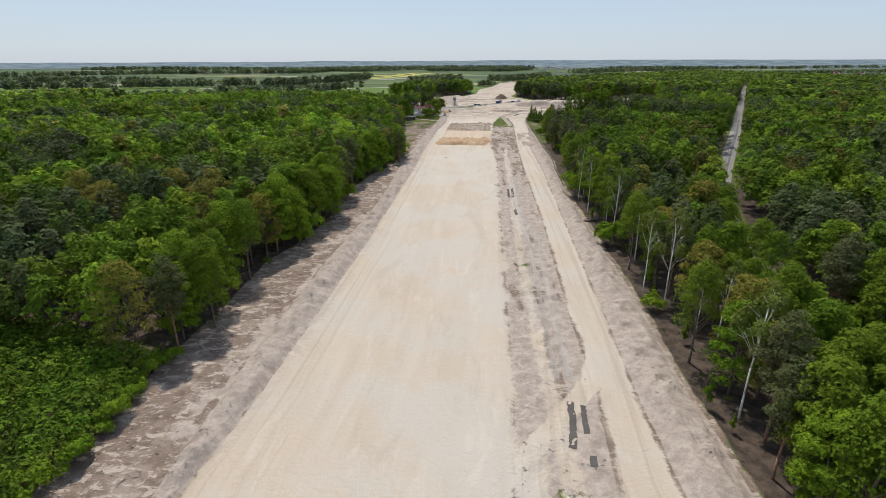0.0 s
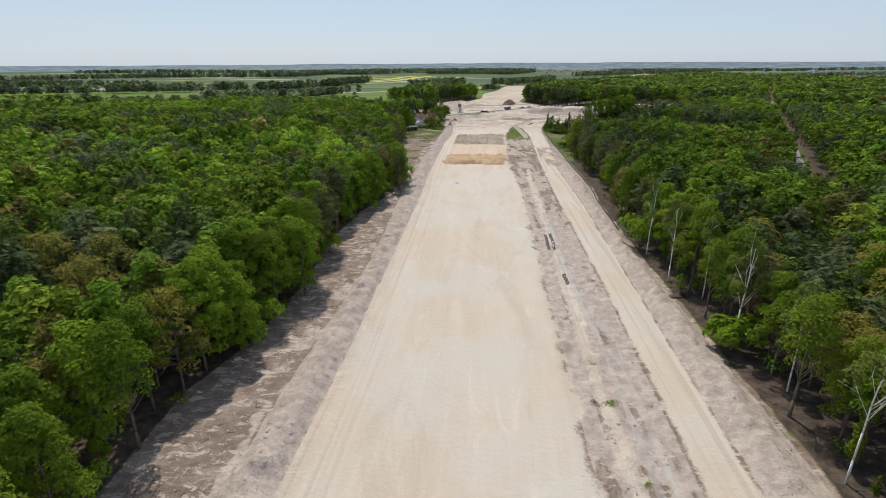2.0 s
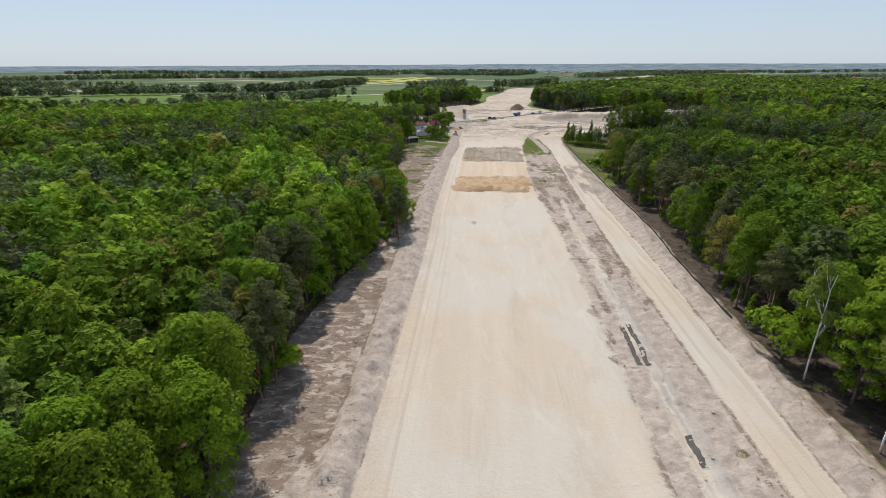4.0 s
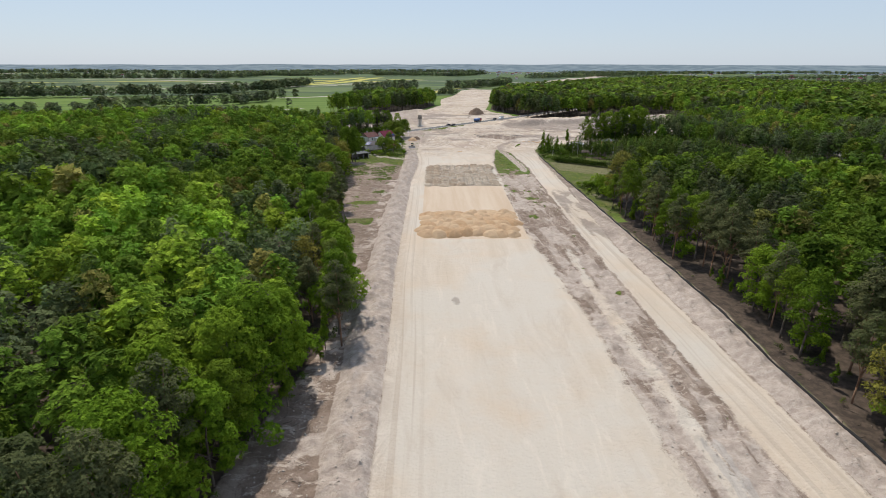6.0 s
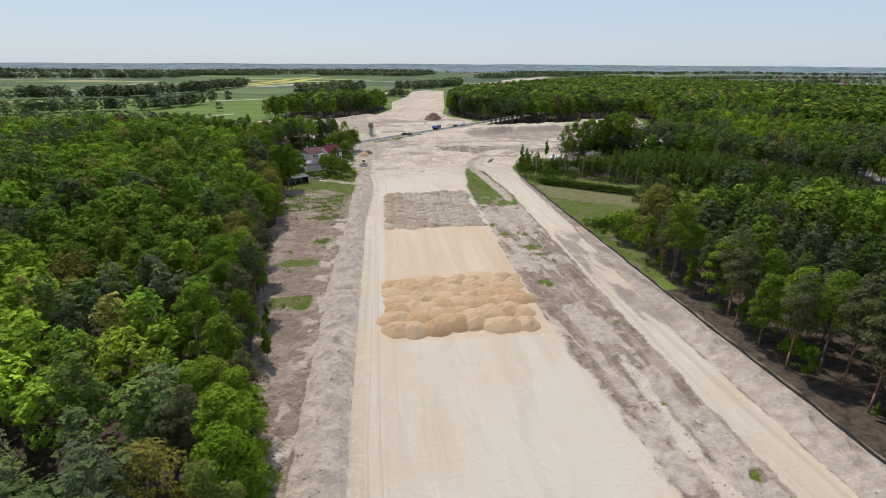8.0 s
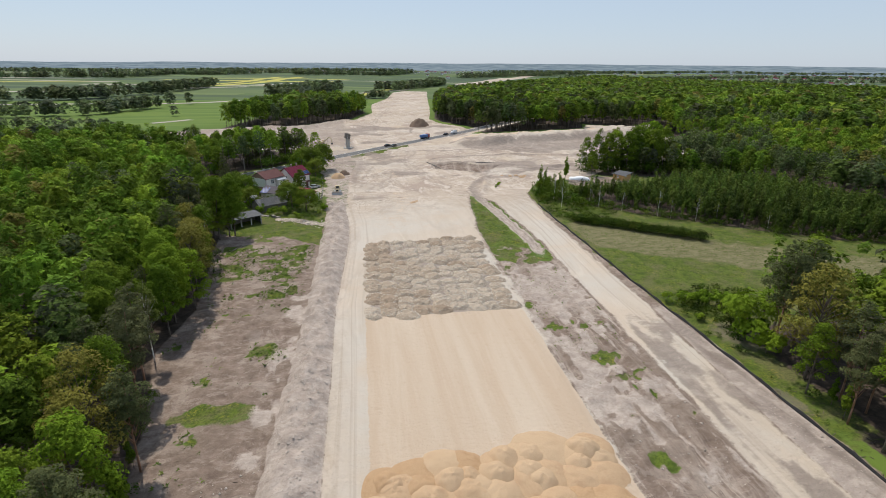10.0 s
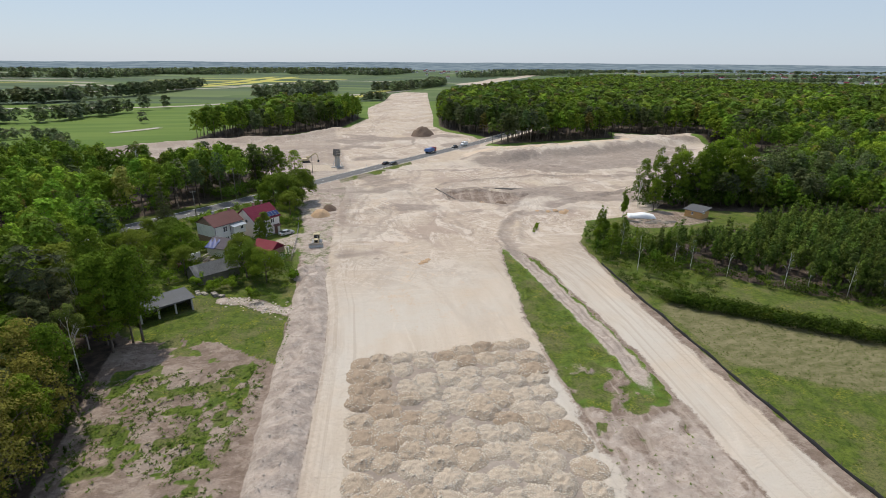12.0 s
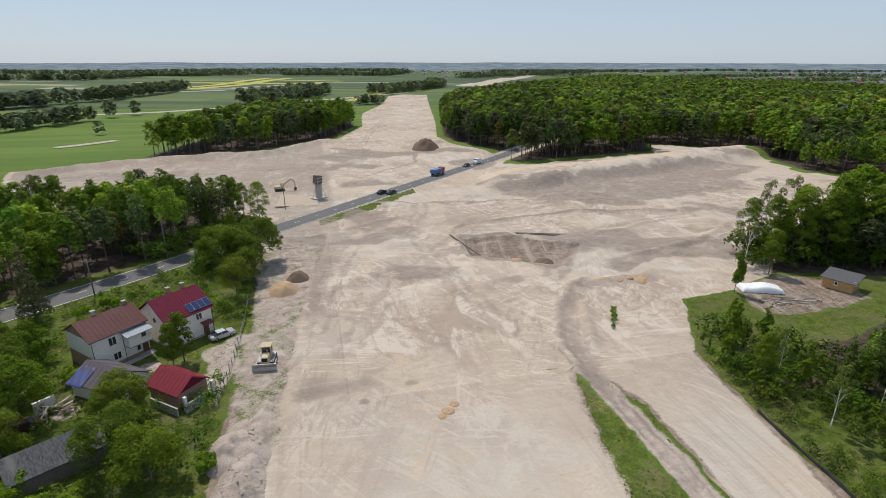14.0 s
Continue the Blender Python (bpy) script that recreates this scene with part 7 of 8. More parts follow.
for x, y, h_ in ((1.3, 565.8, 7.5), (-34.6, 504.2, 8), (-25.1, 523.8, 11), (-24, 530, 8.5)):
    utility_pole(x, y, h_)
for x, y in ((95.5, 182), (107, 204), (128, 246), (150, 285)):
    utility_pole(x, y, 6.2, "slim pale concrete post beside the railway", False)
for i, (x, y) in enumerate(road_c):
    if 2 < x < 100 and i % 8 == 0:
        dx, dy = road_c[i + 1] - road_c[i]
        k = math.hypot(dx, dy)
        for s in (-1, 1):
            q = thing("marker_post", at(x + s * 4.7 * dy / k, y - s * 4.7 * dx / k), "white plastic roadside marker post", "marker post", "roadside marker posts")
            part("post", bx(((0, 0, 0.45), (0.12, 0.1, 1.0))), "pvc", q)
            part("band", bx(((0, 0, 0.8), (0.125, 0.105, 0.14))), "black_sheet", q)

hut = thing("hut", at(121.3, 471.4, -66), "small unfinished hut with orange board walls and tin roof", "hut")
shell(hut, 5.6, 4.6, 2.3, 2.32, "osb")
part("roof", bx(((0, 0, 2.75), (6.6, 6.0, 0.1), Matrix.Rotation(radians(8), 3, "X"))), "roof_grey", hut, "light grey tin roof")
part("fascia", bx(((0, -2.2, 2.35), (5.5, 0.1, 0.25))), "osb", hut)
window(hut, -0.3, -2.33, 1.5, 0.6, 0.8, bars=0)
bm = bmesh.new()
tube(bm, (2.9, -1.8, 2.2), (3.0, -1.9, 2.25), 0.45, 0.45, 14)
part("satellite_dish", bm, "pvc", hut)
stack = thing("covered_stack", at(103.0, 474.2, -21), "long stack under white plastic sheeting", "covered stack")
bm = bmesh.new()
bmesh.ops.create_grid(bm, x_segments=26, y_segments=12, size=1.0)
for v in bm.verts:
    u, w2 = v.co.x, v.co.y
    v.co = (u * 4.3, w2 * 1.9, 1.3 * (1 - abs(u) ** 16) * (1 - abs(w2) ** 10) * (0.82 + 0.18 * math.sin(u * 4.0 + 1.0)) + 0.09 * math.sin(u * 19) * math.cos(w2 * 7) + 0.12)
bmesh.ops.solidify(bm, geom=bm.faces[:], thickness=0.04)
part("sheeting", bm, "white_film", stack, smooth=True)
for k in range(7):
    b = thing("board_pile", at(100 + 1.7 * k + rng.uniform(-0.5, 0.5), 468.5 + rng.uniform(-0.8, 1.6) - 0.3 * k, rng.uniform(-40, 10)), "loose pile of pale weathered boards on the ground", "board pile", "board piles")
    for j in range(5):
        part("board", bx(((rng.uniform(-0.3, 0.3), -0.6 + 0.28 * j, 0.06 + 0.09 * (j % 3)), (rng.uniform(2.0, 3.4), 0.24, 0.06), Matrix.Rotation(radians(rng.uniform(-14, 14)), 3, "Z"))), "timber" if j % 2 else "old_board", b)
def log_pile(x, y, turn, count):
    """Split firewood laid crosswise in a low stack."""
    c = thing("firewood_stack", at(x, y, turn), "low stack of pale split firewood on the grass", "firewood", "firewood stacks")
    for i in range(count):
        row, k = divmod(i, 7)
        bm = bmesh.new()
        tube(bm, (-0.45, 0.27 * k - 0.8 + 0.1 * row, 0.14 + 0.22 * row), (0.45, 0.27 * k - 0.8 + 0.1 * row + rng.uniform(-0.08, 0.08), 0.14 + 0.22 * row), 0.13, 0.11, 6)
        part("log", bm, "timber" if rng.uniform() < 0.6 else "old_board", c)


for x, y, turn, count in ((-23.0, 442.6, 20, 14), (-21.6, 442.0, 40, 14), (-19.4, 440.6, 30, 20), (-18.2, 440.2, 65, 14)):
    log_pile(x, y, turn, count)
for x, y in ((-26.4, 463.6), (-25.2, 464.6), (-24.4, 463.0), (-26.8, 461.8)):
    c = thing("debris_heap", at(x, y, rng.uniform(0, 180)), "heap of broken boards and rafters from a fallen roof", "debris heap", "debris heaps")
    for j in range(8):
        part("board", bx(((rng.uniform(-0.5, 0.5), rng.uniform(-0.7, 0.7), 0.15 + 0.12 * j), (rng.uniform(1.6, 3.0), 0.18, 0.07), Euler((rng.uniform(-0.3, 0.3), rng.uniform(-0.35, 0.35), rng.uniform(-0.8, 0.8))).to_matrix())), "old_board" if j % 3 else "timber", c)
ruin = thing("broken_wall", at(-27.4, 464.0, -50), "broken remnant of a pale plastered wall", "wall")
part("wall", bx(((0, 0, 0.9), (0.35, 2.6, 1.9))), "plaster_cream", ruin)
garden_fence = thing("garden_fence", Matrix(), "old wire fence on grey wooden posts beside the yard", "fence")
fence_line = [(-4.6, 458.5), (-4.0, 466.2), (-3.6, 474.7), (-3.3, 486.3), (-3.6, 495.3)]
for (ax, ay), (bx_, by_) in zip(fence_line, fence_line[1:]):
    k = int(math.hypot(bx_ - ax, by_ - ay) / 2.4) + 1
    for i in range(k):
        x, y = ax + (bx_ - ax) * i / k, ay + (by_ - ay) * i / k
        ob = part("post", bx(((0, 0, 0.55), (0.11, 0.11, 1.5))), "old_board", garden_fence)
        ob.matrix_basis = pose(x, y, gz(x, y), rng.uniform(-4, 4), rng.uniform(-4, 4))
    for h_ in (0.45, 0.85, 1.15):
        bm = bmesh.new()
        tube(bm, (ax, ay, gz(ax, ay) + h_), (bx_, by_, gz(bx_, by_) + h_), 0.02, 0.02, 5)
        part("wire", bm, "steel", garden_fence)
n = 160
f, x = rng.uniform(0, 1, n), rng.normal(0, 1.1, n)
scatter("ruin_stones", -17.0 + 13.5 * f + 0.4 * x, 438.2 - 8.2 * f + x, rng.uniform(0.1, 0.4, n), "stone", "pale broken stones in a line on the grass", "stones")
# long timbers by the pit
for (x, y, ln, t) in ((49.0, 517.5, 18, 100), (72, 522, 20, -19), (74, 520.6, 17, -20)):
    b = thing("timber_baulk", at(x, y, t), "long brown timber edging the pit", "timber", "long timbers")
    part("timber", bx(((0, 0, 0.16), (ln, 0.26, 0.3)), bevel=0.03), "old_board", b)

# ---- garden and field trees ----
for kind, x, y, h_ in (("garden_fresh", -9.4, 445.6, 7.8), ("garden", -14.0, 449.6, 6.5), ("garden", -15.8, 458.4, 6.6), ("garden_fresh", -29.4, 461.5, 8.5), ("garden", -38.0, 459, 8.5), ("garden", -50, 480, 6), ("spruce", -40.8, 494, 11), ("cone", -11.4, 473.2, 8.6), ("cone", -12.6, 471.6, 5.0),
                       ("garden_fresh", -34.5, 478, 6), ("garden", -43, 485, 4.5), ("garden", -33.5, 468, 8), ("oak", -36, 431, 15), ("garden", -38, 439, 11), ("garden", -34, 424, 9), ("oak", -36, 428, 15), ("garden_fresh", -44, 463, 7), ("garden", -27.5, 453.5, 6), ("garden", -4.6, 505, 7), ("oak", -28.6, 424.5, 18), ("oak", -32.2, 421.1, 18), ("garden", -46, 440, 12), ("garden", -6, 497.5, 7), ("garden", -6.6, 511, 10), ("garden", -2.5, 516, 10),
                       ("garden_fresh", -11.8, 515, 9), ("oak", -14.2, 506, 6), ("birch", 1.5, 520, 8), ("spruce", -36, 532, 19), ("spruce", -33.4, 544, 18), ("spruce", -20.8, 552, 17), ("spruce", -28, 548, 15), ("oak", -12, 548, 15), ("fresh", -5.5, 551, 13),
                       ("oak", -17, 543, 13), ("fresh", -44, 540, 16), ("birch", -62, 548, 18), ("oak", -55, 536, 15), ("oak", -11, 533.5, 9), ("fresh", -47, 514, 12), ("oak", -56, 506, 13), ("slim", 75.0, 452, 11), ("oak", 76, 446.5, 8.5),
                       ("slim", 73, 444.8, 5.5), ("birch", 75.6, 434.5, 10), ("slim", 80, 443, 8), ("slim", 87, 440, 7.5), ("slim", 96.5, 474.5, 10), ("oak", 112.5, 481.5, 11), ("birch", 109, 485.5, 12), ("oak", 118, 488, 17), ("oak", 123, 486, 18), ("fresh", 128, 489, 19), ("oak", 136, 487, 21), ("oak", 131, 484, 19), ("fresh", 141, 489, 22), ("oak", 115, 492, 15),
                       ("birch", 124, 496, 18), ("oak", 142, 482, 20), ("fresh", 149, 492, 22), ("oak", 148, 482, 21), ("birch", 133, 498, 19), ("slim", 84, 454.5, 8), ("slim", 79.5, 457, 9)):
    G[kind].plant(x, y, h_ * (1.2 if kind.startswith("garden") else 1), rng.uniform(0, 360))
for x, y, h_ in ((-20.2, 443.4, 2.6), (-16.6, 443.8, 2.8), (-23.6, 447, 2.8), (-12, 440, 2.0), (-30, 449.4, 3.2), (-27, 455, 3.0), (-3.4, 446.5, 2.2), (-18, 462, 2.6), (-26, 470, 3.0), (-29, 497, 3.0), (-32.5, 492, 3.2), (-22, 494, 2.4), (-18, 497, 2.2), (-25, 492, 2.8),
                 (-8, 492, 2.0), (-3.0, 488, 1.6), (63.5, 360.5, 2.2), (66.5, 358.5, 3.0), (69.5, 357.2, 3.2), (72.5, 356.8, 3.0), (75.5, 356, 2.8), (64.4, 352, 1.6), (66.8, 473.2, 1.0), (65.9, 471.6, 1.2), (64.9, 470, 1.1), (63.9, 468.4, 1.0), (62.8, 466.7, 0.8), (-13, 468, 2.4), (-33, 474, 3.0), (-36, 468, 3.2), (-40, 474, 3.5), (-38, 484, 3.2)):
    G["bush"].plant(x, y, h_, rng.uniform(0, 360))
sx_, sy_ = spots(-46, -1, 436, 535, 2.3, 57)
solid_ground = [(-24, 478.4, 7.5), (-15, 482.9, 7.0), (-10.2, 464.3, 4.8), (-20.0, 467.3, 5.6), (-21.2, 451.6, 6.0), (-27.6, 434.9, 7), (-6.6, 480, 4.5), (-28.6, 459.8, 3.0), (-9, 472, 4.5), (-17, 472.5, 4)]
free = np.min([np.hypot(sx_ - a, sy_ - b) - c for a, b, c in solid_ground], 0)
ok = (inside(YARD, sx_, sy_) > 0.5) & (free > 0) & (along(ROAD, sx_, sy_)[0] > 6) & (sx_ < -4) & (fbm(sx_ * 0.12, sy_ * 0.12, 3, 67) > np.interp(sy_, [436, 446, 480], [0.62, 0.5, 0.4]))
mass("garden_scrub", sx_[ok], sy_[ok], rng.uniform(0.8, 2.8, ok.sum()), BUSHES, "overgrown shrubs and weeds around the farm buildings", FRESH * 0.95, np.array([0.35, 0.25, 0.3, 0.1]), 16, 1.15)
px_, py_ = spots(74, 192, 362, 470, 2.05, 61)
d = inside(PLANTING, px_, py_)
ok = (d > 1.0 + 6.0 * (fbm(px_ * 0.14, py_ * 0.14, 3, 73) - 0.5)) & (fbm(px_ * 0.22, py_ * 0.22, 3, 81) > np.interp(px_ + 0.6 * (py_ - 440), [92, 108], [0.6, 0.0])) & ((py_ < 446) | (px_ > 130))
young = [shape("slim", 260, 0.07, 420 + i) for i in range(4)]
mass("young_plantation", px_[ok], py_[ok], rng.uniform(4.5, 9.6, ok.sum()) * np.interp(d[ok], [0, 6], [0.55, 1]), young, "dense plantation of slender young trees", np.array([(0.105, 0.158, 0.028), (0.135, 0.19, 0.033), (0.085, 0.125, 0.025)]), np.array([0.4, 0.3, 0.3]), 14, 1.05)
bx_e, by_e = spots(74, 192, 362, 452, 1.7, 83)
d = inside(PLANTING, bx_e, by_e)
ok = (d > -1.5) & (d < 4.5) & (by_e < 440 - 0.85 * (bx_e - 84) + 12) & (fbm(bx_e * 0.2, by_e * 0.2, 3, 84) > 0.4)
mass("plantation_undergrowth", bx_e[ok], by_e[ok], rng.uniform(0.8, 2.6, ok.sum()), BUSHES, "dark low bushes at the foot of young trees", FRESH * 0.6, np.array([0.35, 0.25, 0.3, 0.1]), 26, 1.2)
for k in range(9):
    f = k / 8
    G["birch"].plant(79 + 44 * f + rng.uniform(-3, 3), 441.5 - 44 * f + rng.uniform(-1, 5), rng.uniform(6.5, 9), rng.uniform(0, 360))
# scrub where the haul road bends, and along the asphalt road
qx_, qy_ = spots(66, 116, 426, 470, 2.1, 63)
ok = (inside([(73, 459), (80, 464), (97, 461.5), (113, 455), (112, 446), (94, 452), (84, 431), (76, 431), (71, 444)], qx_, qy_) > 0) & (fbm(qx_ * 0.16, qy_ * 0.16, 3, 69) > 0.4) & ((qy_ < 451) | (qx_ < 88))
mass("scrub", qx_[ok], qy_[ok], rng.uniform(1.4, 4.6, ok.sum()), BUSHES + young, "tangled green scrub and saplings beside the haul road", FRESH * 0.62, np.array([0.35, 0.25, 0.3, 0.1]), 17, 1.1)
cx_, cy_ = spots(106, 190, 460, 500, 2.5, 69)
ok = inside([(109, 485), (118, 482), (127, 479.5), (150, 473), (178, 461), (188, 474), (152, 492), (128, 497), (112, 492)], cx_, cy_) > 0
mass("copse_undergrowth", cx_[ok], cy_[ok], rng.uniform(2.5, 8.0, ok.sum()), young + BUSHES, "dense dark undergrowth between tall trees", FRESH * 0.55, np.array([0.35, 0.25, 0.3, 0.1]), 20, 1.2)
tx_, ty_ = spots(-54, -26, 384, 430, 1.9, 73)
ok = (inside([(-31, 384), (-27.5, 389), (-28.5, 399), (-28.5, 408), (-33, 413), (-39, 423), (-50, 426), (-52, 400), (-46, 384)], tx_, ty_) > 0) & (fbm(tx_ * 0.2, ty_ * 0.2, 3, 79) > 0.36)
mass("edge_thicket", tx_[ok], ty_[ok], rng.uniform(0.5, 1.0, ok.sum()) * np.clip(1.3 - 0.5 * (tx_[ok] + 29), 1.2, 5.0), young + BUSHES, "dark thicket of saplings along the yard's wooded edge", FRESH * 0.6, np.array([0.35, 0.25, 0.3, 0.1]), 25, 1.2)
wx_, wy_ = spots(58, 86, 340, 370, 1.7, 67)
ok = (inside([(61.5, 345), (70, 344), (80, 351), (84, 361), (72, 365), (64.5, 361)], wx_, wy_) > 0) & (fbm(wx_ * 0.25, wy_ * 0.25, 3, 75) > 0.42)
mass("weed_scrub", wx_[ok], wy_[ok], rng.uniform(0.7, 2.4, ok.sum()), BUSHES, "low olive scrub in the meadow corner", FRESH * 0.55, np.array([0.35, 0.25, 0.3, 0.1]), 19, 1.2)
vx_, vy_ = spots(64, 100, 405, 462, 1.5, 68)
ok = (vx_ > BANK_R(vy_) + 1.2) & (inside([(68, 424), (70, 440), (74, 456), (92, 450), (96, 432), (86, 419), (75, 412)], vx_, vy_) > 0) & (fbm(vx_ * 0.2, vy_ * 0.2, 3, 76) > 0.36)
mass("tall_weeds", vx_[ok], vy_[ok], rng.uniform(0.5, 1.7, ok.sum()), BUSHES, "tall dark green weeds and brambles beside the fence", FRESH * 0.6, np.array([0.35, 0.25, 0.3, 0.1]), 22, 1.3)
rx_, ry_ = spots(-75, 0, 455, 556, 2.4, 65)
d = along(ROAD, rx_, ry_)[0]
ok = (d > 5.6) & (d < np.where(ry_ > np.interp(rx_, [p[0] for p in ROAD], [p[1] for p in ROAD]), 15, 11)) & (fbm(rx_ * 0.1, ry_ * 0.1, 3, 71) > 0.36) & (rx_ < -6)
ok &= np.min([np.hypot(rx_ - a, ry_ - b_) - c for a, b_, c in solid_ground], 0) > 0
near_side = ry_[ok] < np.interp(rx_[ok], [p[0] for p in ROAD], [p[1] for p in ROAD])
mass("roadside_scrub", rx_[ok], ry_[ok], rng.uniform(1.8, 5.5, ok.sum()) * np.where(near_side & (rx_[ok] < -22), 0.35, 1.0), BUSHES, "dense green bushes along the road", FRESH * 0.88, np.array([0.35, 0.25, 0.3, 0.1]), 18, 1.1)
hedge_l = np.linspace(0, 1, 46)
hx_, hy_ = np.repeat(71.5 + 28 * hedge_l, 3) + rng.uniform(-0.6, 0.6, 138), np.repeat(418.5 - 24.5 * hedge_l, 3) + np.tile([-1.5, 0, 1.5], 46) + rng.uniform(-0.3, 0.3, 138)
mass("hedge", hx_, hy_, rng.uniform(1.9, 2.9, 138), BUSHES, "long low dark green hedge across the meadow", FRESH * 0.52, np.array([0.35, 0.3, 0.2, 0.15]), 15, 1.2)

# grass and weeds
def tufts(name, x, y, size, tint_set, label, seed):
    r = np.random.default_rng(seed)
    n = len(x)
    z = height(x, y)
    k = 5
    a = r.uniform(0, 6.28, (n, k))
    out = r.uniform(0.5, 1.3, (n, k)) * size[:, None]
    tip = np.stack([x[:, None] + np.cos(a) * out, y[:, None] + np.sin(a) * out, z[:, None] + size[:, None] * r.uniform(0.15, 0.5, (n, k))], -1)
    w2 = 0.3 * size[:, None]
    b1 = np.stack([x[:, None] - np.sin(a) * w2, y[:, None] + np.cos(a) * w2, z[:, None] - 0.05 + 0 * a], -1)
    b2 = np.stack([x[:, None] + np.sin(a) * w2, y[:, None] - np.cos(a) * w2, z[:, None] - 0.05 + 0 * a], -1)
    v = np.stack([b1, b2, tip], 2).reshape(-1, 3)
    me = mesh_of(name, v, np.arange(len(v)).reshape(-1, 3), M["grass"])
    tone = tint_set[r.integers(0, len(tint_set), n)] * r.uniform(0.75, 1.25, (n, 1))
    col = np.repeat(tone, 3 * k, 0)
    me.attributes.new("tint", "FLOAT_COLOR", "POINT").data.foreach_set("color", np.c_[col, np.ones(len(col))].astype(np.float32).ravel())
    tagged(new(name, me), label, "grass", kind="stuff")


n = 26000
x, y = rng.uniform(58, 135, n), rng.uniform(342, 474, n)
ok = (inside(MEADOW, x, y) > 0) & (inside(PLANTING, x, y) < 2)
tufts("meadow_grass", x[ok], y[ok], rng.uniform(0.1, 0.34, ok.sum()), np.array([(0.105, 0.145, 0.026), (0.13, 0.165, 0.03), (0.19, 0.18, 0.07), (0.09, 0.13, 0.024)]), "uneven green and straw-coloured meadow grass", 21)
x, y = rng.uniform(-44, 3, 16000), rng.uniform(405, 520, 16000)
ok = (inside(YARD, x, y) > 0) & (x < np.interp(y, [446, 455, 470, 483, 500, 520], [-2.5, -3.0, -4.0, -2.5, -3.0, -5]) - 0.5)
tufts("garden_grass", x[ok], y[ok], rng.uniform(0.1, 0.32, ok.sum()), np.array([(0.13, 0.205, 0.022), (0.25, 0.27, 0.025), (0.08, 0.135, 0.02), (0.10, 0.165, 0.02)]), "rough green garden grass", 22)
x, y = rng.uniform(32, 60, 9000), rng.uniform(335, 459, 9000)
ok = (x > STRIP_L(y) + 0.8) & (x < HAUL_L(y) - 0.4) & (np.abs(x - np.interp(y, [400, 430, 445, 458], [50.5, 51.5, 51, 48.5])) > 1.9) & (fbm(x * 0.22, y * 0.22, 3, 33) + rng.normal(0, 0.12, 9000) > np.interp(y, [330, 372, 410], [0.8, 0.66, 0.36]))
tufts("island_grass", x[ok], y[ok], rng.uniform(0.1, 0.32, ok.sum()), np.array([(0.11, 0.165, 0.022), (0.14, 0.19, 0.026)]), "patchy grass on the strip between tracks", 23)
x, y = rng.uniform(-40, -3, 22000), rng.uniform(296, 412, 22000)
ok = (x > WOOD_L(y) - 1) & (x < BANK_L(y) - 1) & (fbm(x * 0.13, y * 0.16, 4, 61) + rng.normal(0, 0.08, 22000) > np.interp(y, [300, 375, 385, 400], [0.76, 0.74, 0.60, 0.52]))
tufts("weeds", x[ok], y[ok], rng.uniform(0.15, 0.55, ok.sum()), np.array([(0.10, 0.15, 0.025), (0.13, 0.18, 0.03), (0.075, 0.12, 0.02), (0.15, 0.16, 0.06)]), "weeds growing in patches on stripped soil", 24)

# ---- field tracks and sown strips ----
M["field_soil"] = worn("field_soil", (0.36, 0.32, 0.26), (0.47, 0.43, 0.36), 0.05, 0.95, 0.0)
M["rape"] = worn("rape", (0.40, 0.37, 0.07), (0.50, 0.45, 0.11), 0.05, 0.9, 0.0, dirt=(0.25, 0.27, 0.06))
for name, pts, wide, mat, label in (("field_track", [(-420, 930), (-255, 945), (-150, 924), (-30, 1037), (60, 1120), (166, 1242)], 13, "field_soil", "pale bare field track"),
                                    ("ploughed_strip", [(-128, 727), (-116, 738), (-104, 751)], 7, "field_soil", "pale bare strip in green field"),
                                    ("rape_strip", [(-235, 1390), (-155, 1650), (-95, 2023)], 24, "rape", "strip of yellow flowering rape"), ("rape_strip", [(-190, 1390), (-105, 1650), (-35, 2023)], 30, "rape", "strip of yellow flowering rape"), ("rape_strip", [(62, 1075), (130, 1248)], 16, "rape", "strip of yellow flowering rape"),
                                    ("rape_strip", [(-900, 1470), (-620, 1530), (-470, 1600)], 26, "rape", "strip of yellow flowering rape"), ("rape_strip", [(-840, 1310), (-560, 1345)], 20, "rape", "strip of yellow flowering rape"),
                                    ("fallow_strip", [(-560, 1180), (-300, 1240), (-120, 1330)], 22, "field_soil", "pale fallow strip"), ("fallow_strip", [(-120, 1420), (60, 1700)], 26, "field_soil", "pale fallow strip"), ("fallow_strip", [(-700, 1040), (-420, 1090)], 34, "field_soil", "pale fallow strip")):
    v, f, _ = ribbon(pts, wide, 0.25, 30 if wide > 12 else 3)
    tagged(new(name, mesh_of(name, v, f, M[mat])), label, "field", kind="structure")

# ---- farmland: tree belts, copses, village ----
def belt(points, width, gap, h0, h1, seed):
    r = np.random.default_rng(seed)
    xs, ys = [], []
    for (ax, ay), (bx_, by_) in zip(points, points[1:]):
        k = max(1, int(math.hypot(bx_ - ax, by_ - ay) / gap * max(1, width / gap) * 1.4))
        f = r.uniform(0, 1, k)
        xs.append(ax + (bx_ - ax) * f + r.uniform(-width / 2, width / 2, k))
        ys.append(ay + (by_ - ay) * f + r.uniform(-width / 2, width / 2, k))
    x, y = np.concatenate(xs), np.concatenate(ys)
    return x, y, r.uniform(h0, h1, len(x))


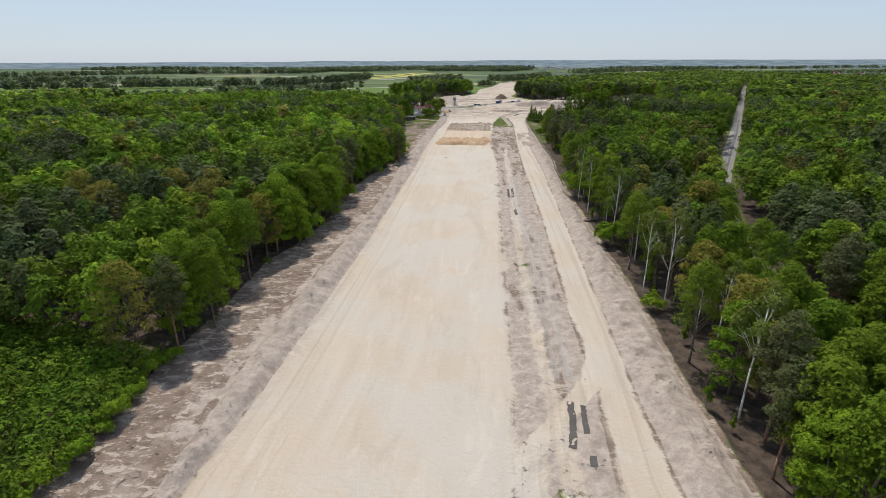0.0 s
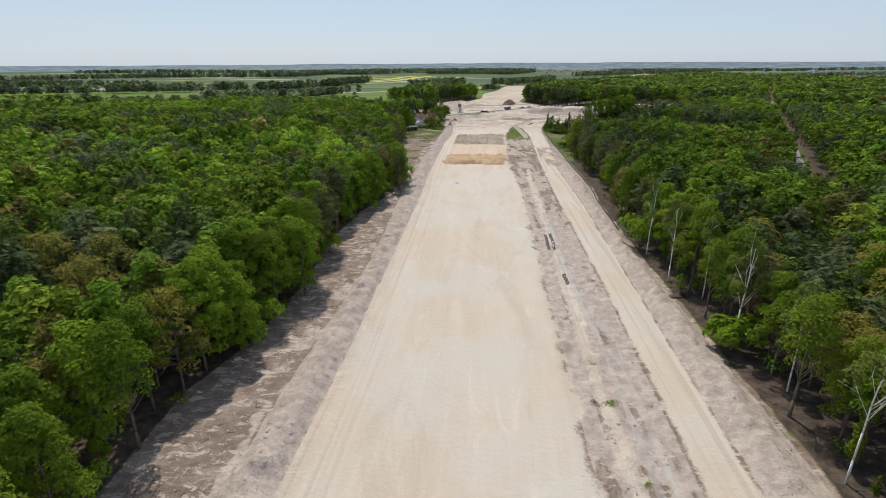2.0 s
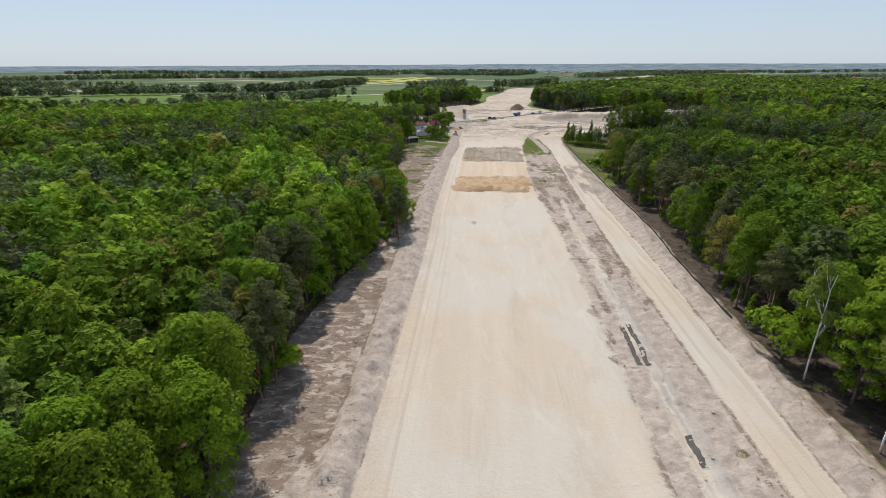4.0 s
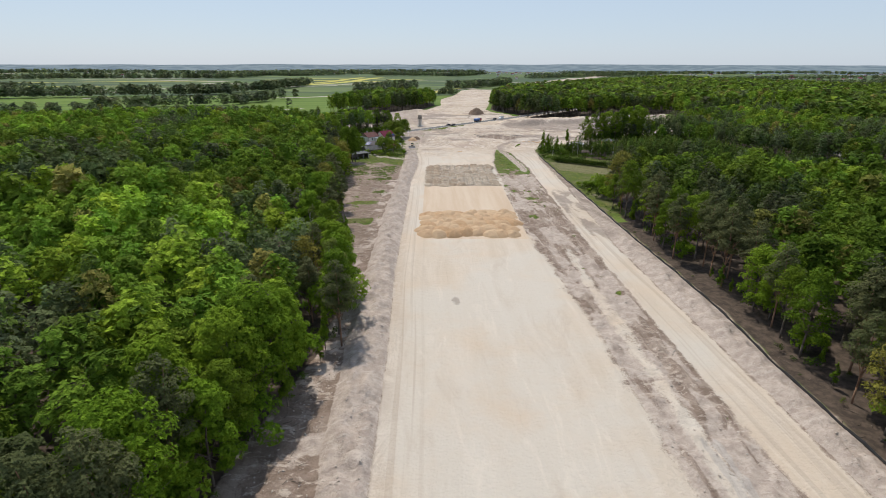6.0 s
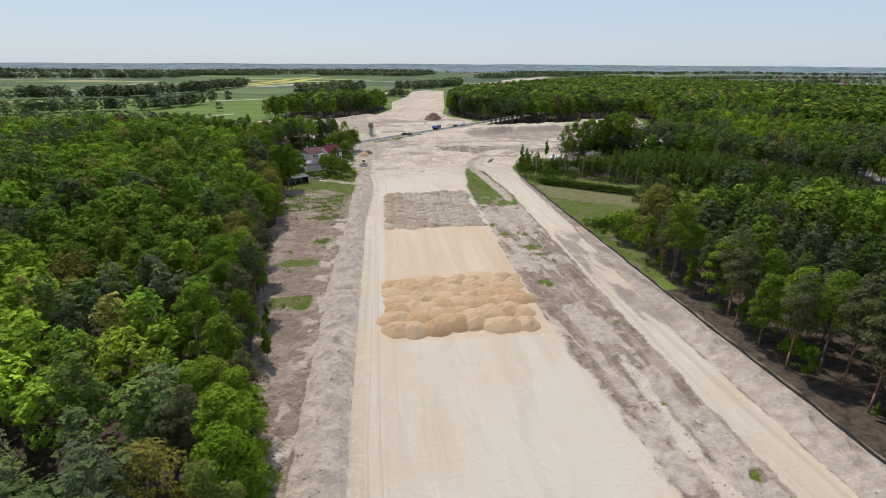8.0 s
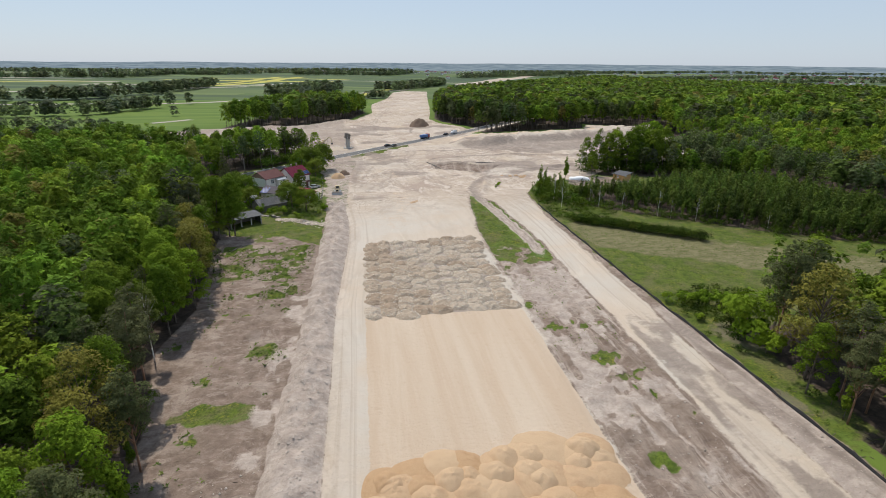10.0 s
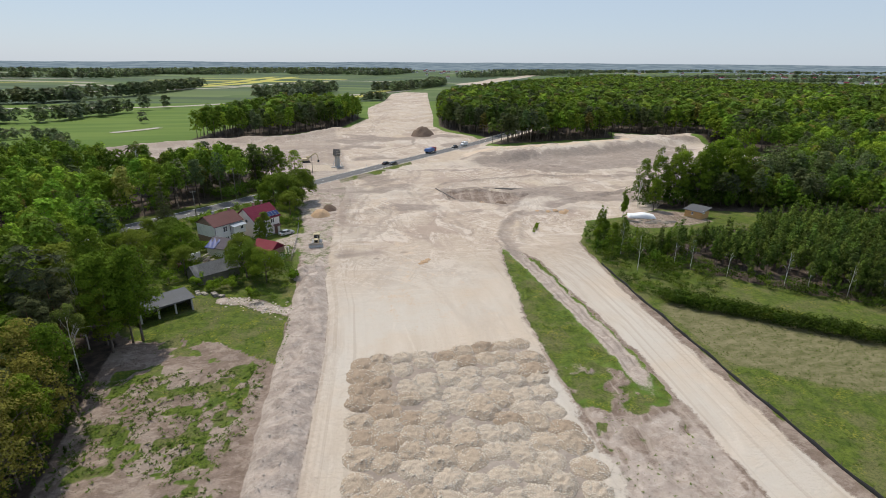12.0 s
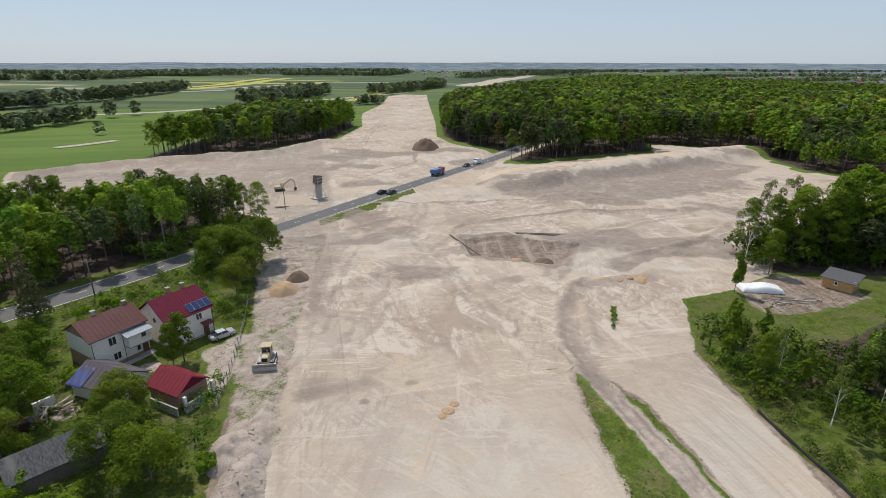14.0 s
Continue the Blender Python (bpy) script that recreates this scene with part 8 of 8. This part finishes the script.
# belt tints paled and blued: distance haze put into the leaf colour
HAZE_TINTS = np.array([(0.15, 0.185, 0.085), (0.175, 0.215, 0.095), (0.13, 0.155, 0.09)])
belts = [([(-320, 760), (-193, 812), (-166, 880)], 16, 7, 9, 14), ([(-157, 902), (-155, 906)], 5, 3, 13, 15), ([(-141, 924), (-139, 927)], 5, 3, 12, 14), ([(-900, 800), (-285, 1012), (-224, 1140), (-186, 1350)], 24, 9, 12, 18), ([(-125, 783), (-124, 785)], 2, 2, 8, 9),
         ([(-700, 1880), (-530, 1922), (-390, 2450), (-315, 2846)], 60, 13, 12, 18), ([(-44, 1040), (20, 1222)], 46, 9, 12, 18), ([(66, 1003), (99, 1033)], 12, 6, 9, 12), ([(120, 1215), (257, 1420), (300, 1600)], 34, 9, 11, 16), ([(-68, 2352), (243, 2335), (420, 2700)], 70, 14, 12, 17),
         ([(-1500, 1500), (-900, 1750), (-700, 1900)], 60, 14, 12, 18), ([(-1700, 2600), (-900, 2700), (-200, 3100), (500, 3200)], 90, 20, 14, 20), ([(500, 2100), (1400, 2900)], 60, 18, 12, 18), ([(-900, 1150), (-640, 1230)], 30, 10, 10, 15), ([(-120, 640), (-150, 700), (-230, 720)], 10, 6, 4, 8),
         ([(900, 2900), (2200, 3300), (3200, 2600)], 120, 24, 14, 20), ([(-640, 620), (-330, 700), (-240, 690)], 16, 8, 6, 12), ([(-160, 610), (-130, 600)], 14, 6, 8, 14), ([(1000, 1500), (1500, 1650), (2000, 1500)], 50, 16, 9, 14), ([(1150, 1950), (1700, 2100), (2400, 1800)], 70, 18, 10, 15), ([(-1200, 1250), (-900, 1330)], 30, 10, 9, 14), ([(-400, 2300), (-150, 2600), (200, 2750)], 60, 16, 10, 16), ([(600, 2500), (1100, 2350)], 50, 16, 9, 14)]
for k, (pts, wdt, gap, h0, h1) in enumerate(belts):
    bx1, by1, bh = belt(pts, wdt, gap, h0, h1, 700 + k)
    mass("tree_belt", bx1, by1, bh, BELT, "belt of trees between the fields, tints paled and blued for haze", HAZE_TINTS, np.array([0.4, 0.3, 0.3]), 720 + k, 1.5)

wall_me = bpy.data.meshes.new("wall")
bm = bx(((0, 0, 2.4), (11, 8, 5.4)))
bm.to_mesh(wall_me)
bm.free()
wall_me.materials.append(M["plaster_cream"])
roofs = []
for mat in ("roof_rust", "roof_grey", "roof_red"):
    me = bpy.data.meshes.new("roof")
    bm = bmesh.new()
    solid(bm, [(-4.6, 5.0), (4.6, 5.0), (0, 8.2)], -6, 6, "x")
    bm.to_mesh(me)
    bm.free()
    me.materials.append(M[mat])
    roofs.append(me)
for k in range(205):
    if k >= 150:
        x, y = rng.uniform(-200, 1300), rng.uniform(2500, 3600)
    elif k < 34:
        x, y = rng.uniform(-1500, 700), rng.uniform(1900, 3600)
    elif k < 70:
        a = radians(rng.uniform(30, 52))
        r_ = rng.uniform(2600, 3900)
        x, y = math.sin(a) * r_, 200 + math.cos(a) * r_
    elif k < 84:
        x, y = rng.uniform(300, 1500), rng.uniform(2900, 3900)
    else:
        a, r_ = radians(rng.uniform(37, 58)), rng.uniform(1450, 2500)
        x, y = 10 + math.sin(a) * r_, 300 + math.cos(a) * r_
    f = thing("farmhouse", at(x, y, rng.uniform(0, 180)) @ Matrix.Diagonal((1, 1, 1, 1)), "distant pale farmhouse among fields", "house", "distant farmhouses")
    hang("wall", wall_me, f)
    hang("roof", roofs[k % 3], f)
